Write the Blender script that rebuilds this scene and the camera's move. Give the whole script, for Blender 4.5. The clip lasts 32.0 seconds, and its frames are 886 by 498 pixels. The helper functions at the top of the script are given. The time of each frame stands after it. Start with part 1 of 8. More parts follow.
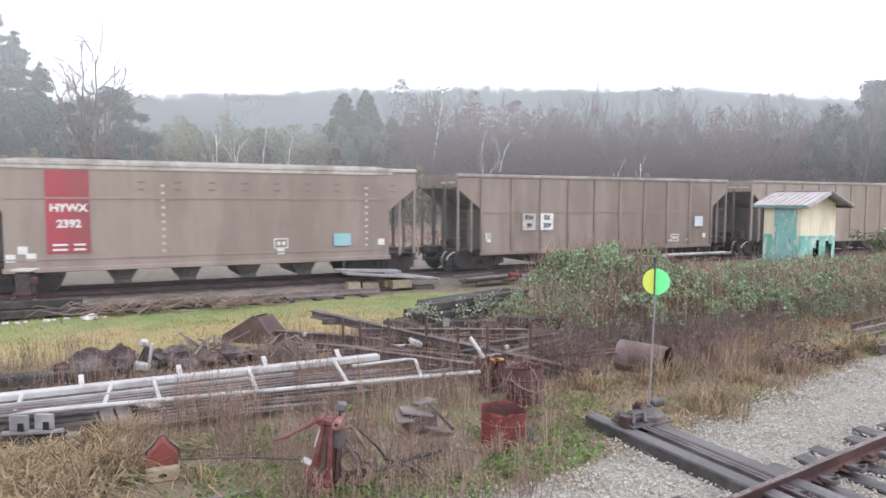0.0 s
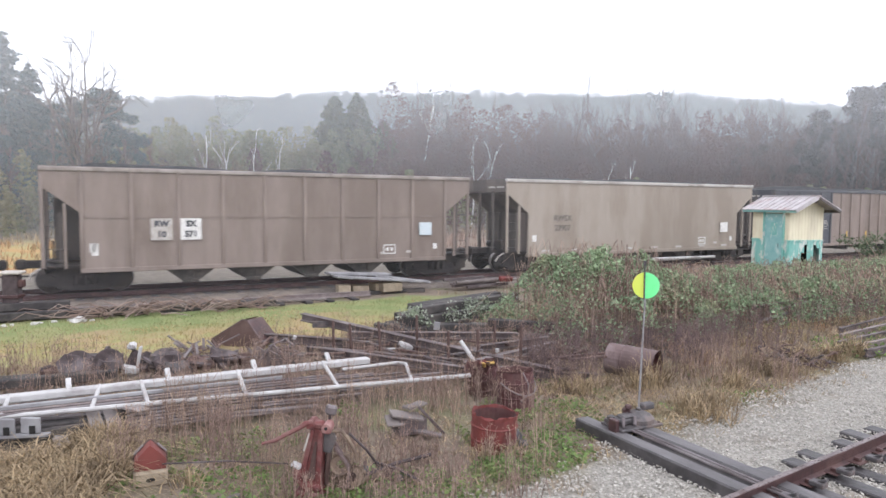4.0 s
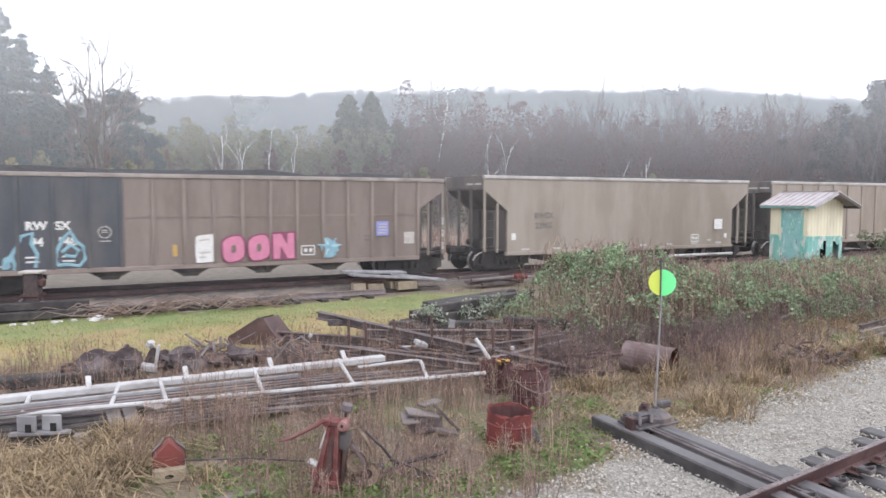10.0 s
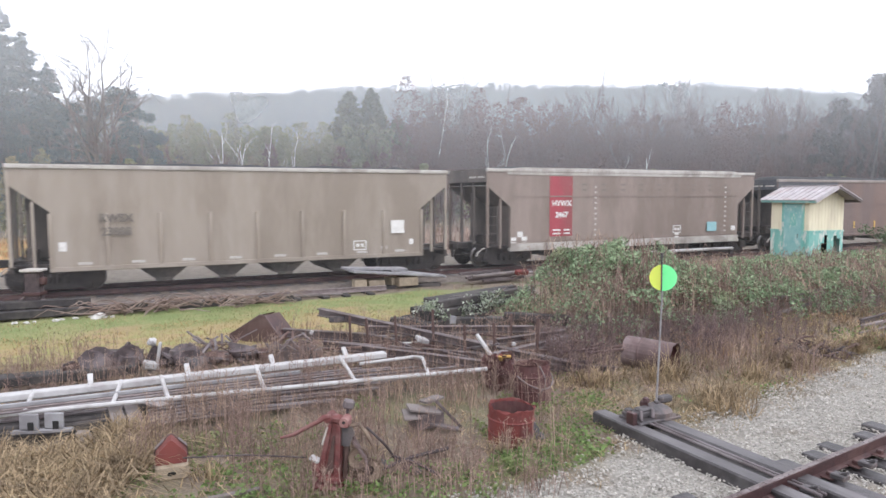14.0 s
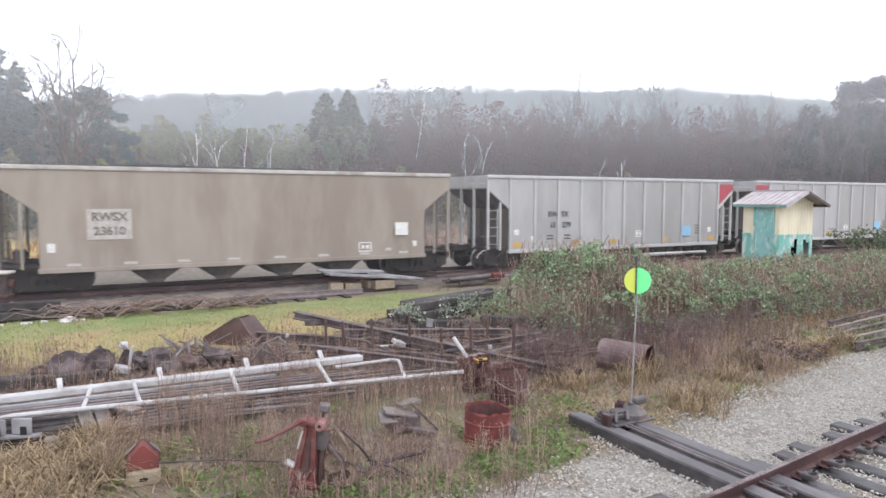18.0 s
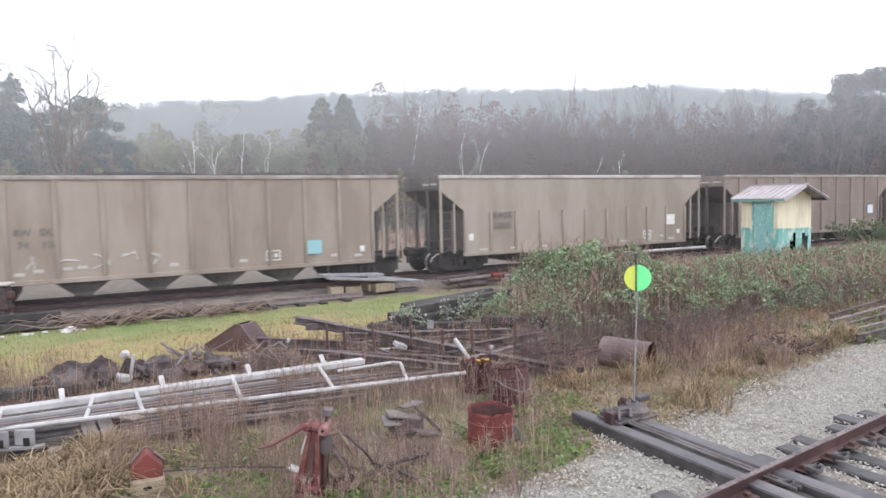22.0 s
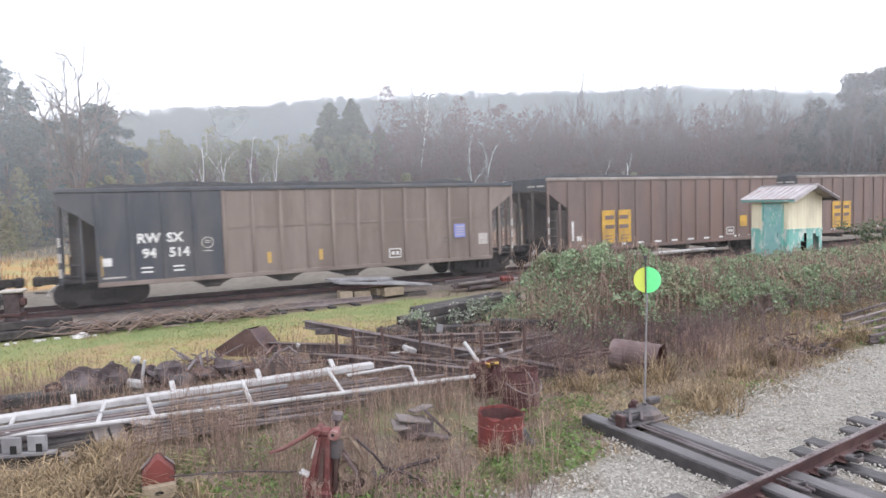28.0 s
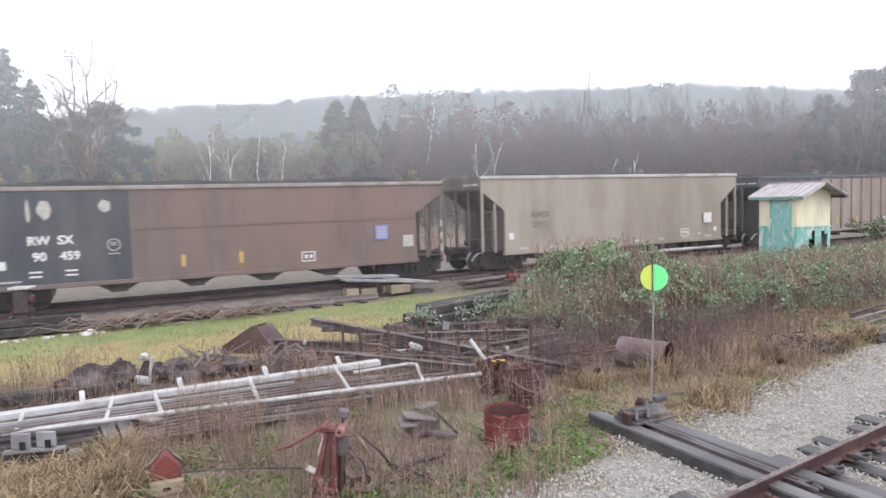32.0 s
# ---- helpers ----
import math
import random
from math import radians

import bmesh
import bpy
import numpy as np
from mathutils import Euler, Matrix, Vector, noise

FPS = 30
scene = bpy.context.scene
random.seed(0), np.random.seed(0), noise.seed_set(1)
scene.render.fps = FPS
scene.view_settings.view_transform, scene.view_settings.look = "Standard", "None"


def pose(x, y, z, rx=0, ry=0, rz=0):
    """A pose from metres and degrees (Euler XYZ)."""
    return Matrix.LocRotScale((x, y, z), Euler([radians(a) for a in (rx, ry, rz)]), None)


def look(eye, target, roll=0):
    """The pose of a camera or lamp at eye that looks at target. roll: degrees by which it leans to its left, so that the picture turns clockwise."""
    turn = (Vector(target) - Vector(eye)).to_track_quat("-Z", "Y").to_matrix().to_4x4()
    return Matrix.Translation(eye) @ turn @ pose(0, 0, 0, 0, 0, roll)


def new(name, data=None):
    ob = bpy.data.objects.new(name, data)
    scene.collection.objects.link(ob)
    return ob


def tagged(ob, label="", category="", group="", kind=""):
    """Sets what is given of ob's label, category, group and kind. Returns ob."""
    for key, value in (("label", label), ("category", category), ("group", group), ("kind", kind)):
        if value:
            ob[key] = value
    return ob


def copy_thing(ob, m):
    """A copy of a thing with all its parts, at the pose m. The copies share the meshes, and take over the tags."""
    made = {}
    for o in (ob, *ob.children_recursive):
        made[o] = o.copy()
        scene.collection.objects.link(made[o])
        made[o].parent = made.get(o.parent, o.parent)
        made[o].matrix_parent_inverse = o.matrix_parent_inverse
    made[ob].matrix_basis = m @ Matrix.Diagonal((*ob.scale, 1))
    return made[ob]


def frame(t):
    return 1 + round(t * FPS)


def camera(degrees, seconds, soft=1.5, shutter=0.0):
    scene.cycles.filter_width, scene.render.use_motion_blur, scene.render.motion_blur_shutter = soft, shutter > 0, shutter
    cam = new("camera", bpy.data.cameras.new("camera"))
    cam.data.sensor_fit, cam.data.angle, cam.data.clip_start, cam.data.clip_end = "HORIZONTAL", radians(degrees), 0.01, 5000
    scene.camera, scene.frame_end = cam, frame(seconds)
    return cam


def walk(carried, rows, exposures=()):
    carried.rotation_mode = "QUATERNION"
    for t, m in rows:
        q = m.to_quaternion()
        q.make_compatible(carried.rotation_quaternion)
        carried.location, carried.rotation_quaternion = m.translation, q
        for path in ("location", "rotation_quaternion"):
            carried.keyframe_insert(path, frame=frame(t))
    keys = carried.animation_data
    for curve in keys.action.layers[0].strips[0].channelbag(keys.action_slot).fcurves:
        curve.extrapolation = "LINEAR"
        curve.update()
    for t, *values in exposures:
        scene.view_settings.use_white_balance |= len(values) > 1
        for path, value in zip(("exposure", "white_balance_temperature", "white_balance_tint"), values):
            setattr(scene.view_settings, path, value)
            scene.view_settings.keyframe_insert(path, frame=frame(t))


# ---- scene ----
cam = camera(66.3, 32.0, soft=1.55, shutter=0.2)
EYE = (0.005, 0.003, 2.846)


def aim(yaw, pitch, roll):
    """The hand-held camera's pose: degrees to the left, up, and of lean."""
    return Matrix.Translation(EYE) @ pose(0, 0, 0, 90 + pitch, 0, yaw) @ pose(0, 0, 0, 0, 0, roll)


walk(cam, [(t, aim(yaw, pitch, roll)) for t, yaw, pitch, roll in (
    (0, -0.43, -4.29, 0.27), (0.5, -0.64, -4.25, 0.31), (1, -0.73, -4.25, 0.41), (1.5, -0.81, -4.22, 0.48), (2, -0.82,
    -4.16, 0.39), (2.5, -0.87, -4.13, 0.54), (3, -0.99, -4.10, 0.57), (3.5, -1.25, -4.05, 0.48), (5.5, -0.84, -3.91,
    0.57), (6, -0.69, -3.89, 0.54), (6.5, -0.61, -3.85, 0.46), (7, -0.68, -3.85, 0.46), (7.5, -0.96, -3.79, 0.41), (8,
    -0.97, -3.77, 0.48), (8.5, -0.98, -3.75, 0.45), (9, -0.76, -3.78, 0.01), (9.5, -0.41, -4.03, 0.03), (10, 0.03,
    -4.19, 0.15), (10.5, 0.19, -4.29, -0.06), (11, 0.23, -4.30, -0.17), (11.5, 0.47, -4.38, -0.17), (12, 0.56, -4.37,
    -0.03), (12.5, 0.24, -4.39, 0.05), (13, 0.03, -4.39, 0.03), (13.5, -0.04, -4.42, 0.12), (14, 0.09, -4.51, -0.15),
    (14.5, 0.22, -4.58, -0.11), (16.5, -1.09, -4.51, 0.07), (17, -1.33, -4.44, 0.24), (17.5, -1.37, -4.38, 0.34), (18,
    -1.88, -4.27, 0.13), (18.5, -2.27, -4.17, -0.06), (19, -2.27, -4.23, -0.62), (19.5, -1.84, -4.26, -0.81), (20,
    -1.80, -4.27, -0.97), (20.5, -1.82, -4.22, -1.14), (21, -1.81, -4.21, -1.19), (21.5, -1.87, -4.15, -1.09), (22,
    -1.94, -4.14, -1.17), (22.5, -1.63, -4.13, -1.59), (23, -1.33, -4.14, -2.00), (23.5, -1.21, -4.18, -1.78), (24,
    -1.07, -4.27, -1.57), (24.5, -1.47, -4.18, -1.55), (25, -1.64, -4.04, -1.57), (25.5, -1.75, -3.92, -1.61), (27.5,
    -1.67, -3.77, -1.58), (28, -1.22, -3.82, -1.68), (28.5, -1.05, -3.88, -1.73), (29, -0.87, -3.91, -1.79), (29.5,
    -0.79, -3.92, -1.72), (30, -0.75, -3.92, -1.77), (30.5, -0.71, -3.92, -1.84), (31, -0.65, -3.97, -1.98), (31.5,
    -0.66, -3.97, -1.75), (32, -0.68, -4.02, -1.69))],
    exposures=[(0, 0.83, 6110, 16), (32, 0.83, 6110, 16)])

# ---- world and light: a bright, misty overcast day ----
world = bpy.data.worlds.new("overcast_sky")
scene.world = world
world.use_nodes = True
wn, wl = world.node_tree.nodes, world.node_tree.links
sky = wn.new("ShaderNodeTexSky")
sky.sky_type, sky.sun_disc = "NISHITA", False
sky.sun_elevation, sky.sun_rotation = radians(48), radians(150)
sky.air_density, sky.dust_density, sky.ozone_density = 1.0, 1.5, 1.0
grey = wn.new("ShaderNodeHueSaturation")
grey.inputs["Saturation"].default_value = 0.12
wl.new(sky.outputs["Color"], grey.inputs["Color"])
cloud = wn.new("ShaderNodeMix")
cloud.data_type = "RGBA"
cloud.inputs["Factor"].default_value = 0.8
wl.new(grey.outputs["Color"], cloud.inputs[6])
cloud.inputs[7].default_value = (8.6, 8.8, 9.0, 1)   # the even cloud cover
back = wn["Background"]
wl.new(cloud.outputs[2], back.inputs["Color"])
back.inputs["Strength"].default_value = 0.13
lamp = bpy.data.lights.new("sun", "SUN")
lamp.energy, lamp.angle, lamp.color = 0.5, radians(40), (1.0, 0.98, 0.95)
sun = new("sun", lamp)
sun.matrix_world = look((20, -35, 45), (0, 0, 0))

# ---- the plan: the main line runs at this bearing; s along it, lat away from the cars' near side ----
BEARING = 26.66
ALONG = Vector((math.cos(radians(BEARING)), math.sin(radians(BEARING)), 0))
ACROSS = Vector((-ALONG.y, ALONG.x, 0))
ORIGIN = Vector((0, 25, 0))
GROUND = -0.3


def at_line(s, lat, z=0.0):
    return ORIGIN + ALONG * s + ACROSS * lat + Vector((0, 0, z))


def line_of(x, y):
    d = Vector((x, y, 0)) - ORIGIN
    return d.dot(ALONG), d.dot(ACROSS)


# ---- mesh helpers ----
class MB:
    """Collects vertices and faces of one mesh."""

    def __init__(self):
        self.v, self.f = [], []

    def add(self, verts, faces):
        n = len(self.v)
        self.v += [tuple(p) for p in verts]
        self.f += [tuple(i + n for i in f) for f in faces]
        return self

    def box(self, c, size, turn=None, bevel=0.0):
        x, y, z = (k / 2 for k in size)
        if bevel:
            b, vs = bevel, []
            for sx in (-1, 1):
                for sy in (-1, 1):
                    for sz in (-1, 1):
                        vs += [(sx * (x - b), sy * (y - b), sz * z), (sx * (x - b), sy * y, sz * (z - b)), (sx * x, sy * (y - b), sz * (z - b))]
            bm = bmesh.new()
            bmesh.ops.convex_hull(bm, input=[bm.verts.new(p) for p in vs])
            bm.verts.index_update()
            verts, faces = [p.co.copy() for p in bm.verts], [[p.index for p in f.verts] for f in bm.faces]
            bm.free()
        else:
            verts = [Vector((sx * x, sy * y, sz * z)) for sx in (-1, 1) for sy in (-1, 1) for sz in (-1, 1)]
            faces = [(0, 1, 3, 2), (4, 6, 7, 5), (0, 4, 5, 1), (2, 3, 7, 6), (0, 2, 6, 4), (1, 5, 7, 3)]
        m = Matrix.Translation(c) @ (turn.to_4x4() if turn is not None else Matrix())
        return self.add([m @ Vector(p) for p in verts], faces)

    def bar(self, a, b, w, h, bevel=0.0):
        """A straight bar from a to b, w wide and h deep, standing as upright as it can."""
        a, b = Vector(a), Vector(b)
        q = (b - a).to_track_quat("X", "Z").to_matrix()
        return self.box((a + b) / 2, ((b - a).length, w, h), q, bevel)

    def tube(self, pts, r, n=8, caps=True):
        pts = [Vector(p) for p in pts]
        rs = r if isinstance(r, (list, tuple)) else [r] * len(pts)
        base = len(self.v)
        up = Vector((0, 0, 1)) if abs((pts[-1] - pts[0]).normalized().z) < 0.9 else Vector((1, 0, 0))
        for i, p in enumerate(pts):
            d = (pts[min(i + 1, len(pts) - 1)] - pts[max(i - 1, 0)]).normalized()
            u = d.cross(up).normalized()
            w = u.cross(d)
            self.v += [tuple(p + (u * math.cos(k * math.tau / n) + w * math.sin(k * math.tau / n)) * rs[i]) for k in range(n)]
        for i in range(len(pts) - 1):
            for k in range(n):
                a, b = base + i * n + k, base + i * n + (k + 1) % n
                self.f.append((a, b, b + n, a + n))
        if caps:
            self.f.append(tuple(base + k for k in range(n))[::-1])
            self.f.append(tuple(base + (len(pts) - 1) * n + k for k in range(n)))
        return self

    def prism(self, outline, y0, y1):
        """A plate with the given outline in x and z, from y0 to y1."""
        n = len(outline)
        self.add([(x, y0, z) for x, z in outline] + [(x, y1, z) for x, z in outline],
                 [tuple(range(n)), tuple(range(2 * n - 1, n - 1, -1))] + [(i, i + n, (i + 1) % n + n, (i + 1) % n) for i in range(n)])
        return self

    def lathe(self, c, profile, n=24):
        """Rings of (radius, height) round an upright axis at c."""
        base = len(self.v)
        for r, z in profile:
            self.v += [(c[0] + r * math.cos(k * math.tau / n), c[1] + r * math.sin(k * math.tau / n), c[2] + z) for k in range(n)]
        for i in range(len(profile) - 1):
            for k in range(n):
                a, b = base + i * n + k, base + i * n + (k + 1) % n
                self.f.append((a, b, b + n, a + n))
        return self

    def moved(self, m):
        self.v = [tuple(m @ Vector(p)) for p in self.v]
        return self

    def mesh(self, name, smooth=False):
        me = bpy.data.meshes.new(name)
        me.from_pydata(self.v, [], self.f)
        if smooth:
            me.polygons.foreach_set("use_smooth", [True] * len(me.polygons))
        me.update()
        bm = bmesh.new()
        bm.from_mesh(me)
        bmesh.ops.recalc_face_normals(bm, faces=bm.faces)
        bm.to_mesh(me)
        bm.free()
        return me


def part(name, mb, material, parent=None, label="", smooth=False):
    """One mesh object, of an MB or of ready mesh data, under a thing or a part."""
    me = mb.mesh(name, smooth) if isinstance(mb, MB) else mb
    ob = new(name, me)
    if not me.materials:
        me.materials.append(material)
    if me.materials[0] != material:
        ob.material_slots[0].link = "OBJECT"
        ob.material_slots[0].material = material
    if parent is not None:
        ob.parent = parent
    return tagged(ob, label)


def thing(name, label, category, m=None, group="", kind=""):
    """The Empty at a thing's base that carries its parts."""
    ob = tagged(new(name), label, category, group, kind)
    ob.empty_display_size = 0.2
    if m is not None:
        ob.matrix_world = m
    return ob


def soup(name, verts, faces, material, label="", category="", kind="stuff", group="", smooth=False):
    """One object out of arrays: (n, 3) vertices and (m, 3) or (m, 4) faces."""
    verts, faces = np.asarray(verts, np.float32), np.asarray(faces, np.int32)
    me = bpy.data.meshes.new(name)
    me.vertices.add(len(verts))
    me.vertices.foreach_set("co", verts.ravel())
    k = faces.shape[1]
    me.loops.add(faces.size)
    me.loops.foreach_set("vertex_index", faces.ravel())
    me.polygons.add(len(faces))
    me.polygons.foreach_set("loop_start", np.arange(0, faces.size, k, dtype=np.int32))
    if smooth:
        me.polygons.foreach_set("use_smooth", np.ones(len(faces), bool))
    me.update(calc_edges=True)
    me.materials.append(material)
    return tagged(new(name, me), label, category, group, kind)


# ---- materials ----
def surface(name, c1, c2, scale=5.0, c3=None, scale3=0.7, rough=0.8, metal=0.0, bump=0.3, bscale=40.0, stretch=(1, 1, 1),
            spread=0.12, island=0.0, objects=0.0, depth=0.01, translucent=0.0, mix3=(0.48, 0.62)):
    """Two colours in grain, a third in patches; rough, with relief; varied from piece to piece."""
    m = bpy.data.materials.new(name)
    m.use_nodes = True
    n, l = m.node_tree.nodes, m.node_tree.links
    b = n["Principled BSDF"]
    co = n.new("ShaderNodeTexCoord")
    mp = n.new("ShaderNodeMapping")
    mp.inputs["Scale"].default_value = stretch
    l.new(co.outputs["Object"], mp.inputs["Vector"])

    def noise_at(s, detail=6.0, out="Fac"):
        t = n.new("ShaderNodeTexNoise")
        t.inputs["Scale"].default_value, t.inputs["Detail"].default_value, t.inputs["Roughness"].default_value = s, detail, 0.62
        l.new(mp.outputs["Vector"], t.inputs["Vector"])
        return t.outputs[out]

    def ramp(src, lo, hi):
        r = n.new("ShaderNodeMapRange")
        r.inputs["From Min"].default_value, r.inputs["From Max"].default_value = lo, hi
        l.new(src, r.inputs["Value"])
        return r.outputs["Result"]

    def mix(fac, a, c):
        x = n.new("ShaderNodeMix")
        x.data_type = "RGBA"
        l.new(fac, x.inputs["Factor"])
        for sock, val in ((x.inputs[6], a), (x.inputs[7], c)):
            if isinstance(val, tuple):
                sock.default_value = (*val, 1)
            else:
                l.new(val, sock)
        return x.outputs[2]

    col = mix(ramp(noise_at(scale), 0.5 - spread, 0.5 + spread), c1, c2)
    if c3:
        col = mix(ramp(noise_at(scale3, 5.0), *mix3), col, c3)
    if island or objects:
        h = n.new("ShaderNodeHueSaturation")
        src = n.new("ShaderNodeNewGeometry").outputs["Random Per Island"] if island else n.new("ShaderNodeObjectInfo").outputs["Random"]
        k = island or objects
        l.new(ramp_out(n, l, src, 1 - k, 1 + k), h.inputs["Value"])
        h.inputs["Saturation"].default_value = 1.0
        l.new(col, h.inputs["Color"])
        col = h.outputs["Color"]
    l.new(col, b.inputs["Base Color"])
    b.inputs["Metallic"].default_value = metal
    l.new(ramp_out(n, l, noise_at(scale * 1.7), max(rough - 0.12, 0.05), min(rough + 0.12, 1.0)), b.inputs["Roughness"])
    if bump:
        bp = n.new("ShaderNodeBump")
        bp.inputs["Strength"].default_value, bp.inputs["Distance"].default_value = bump, depth
        l.new(noise_at(bscale, 4.0), bp.inputs["Height"])
        l.new(bp.outputs["Normal"], b.inputs["Normal"])
    if translucent:
        t = n.new("ShaderNodeBsdfTranslucent")
        s = n.new("ShaderNodeMixShader")
        s.inputs["Fac"].default_value = translucent
        l.new(col, t.inputs["Color"])
        l.new(b.outputs["BSDF"], s.inputs[1])
        l.new(t.outputs["BSDF"], s.inputs[2])
        l.new(s.outputs["Shader"], n["Material Output"].inputs["Surface"])
    return m


def ramp_out(n, l, src, lo, hi):
    r = n.new("ShaderNodeMapRange")
    r.inputs["To Min"].default_value, r.inputs["To Max"].default_value = lo, hi
    l.new(src, r.inputs["Value"])
    return r.outputs["Result"]


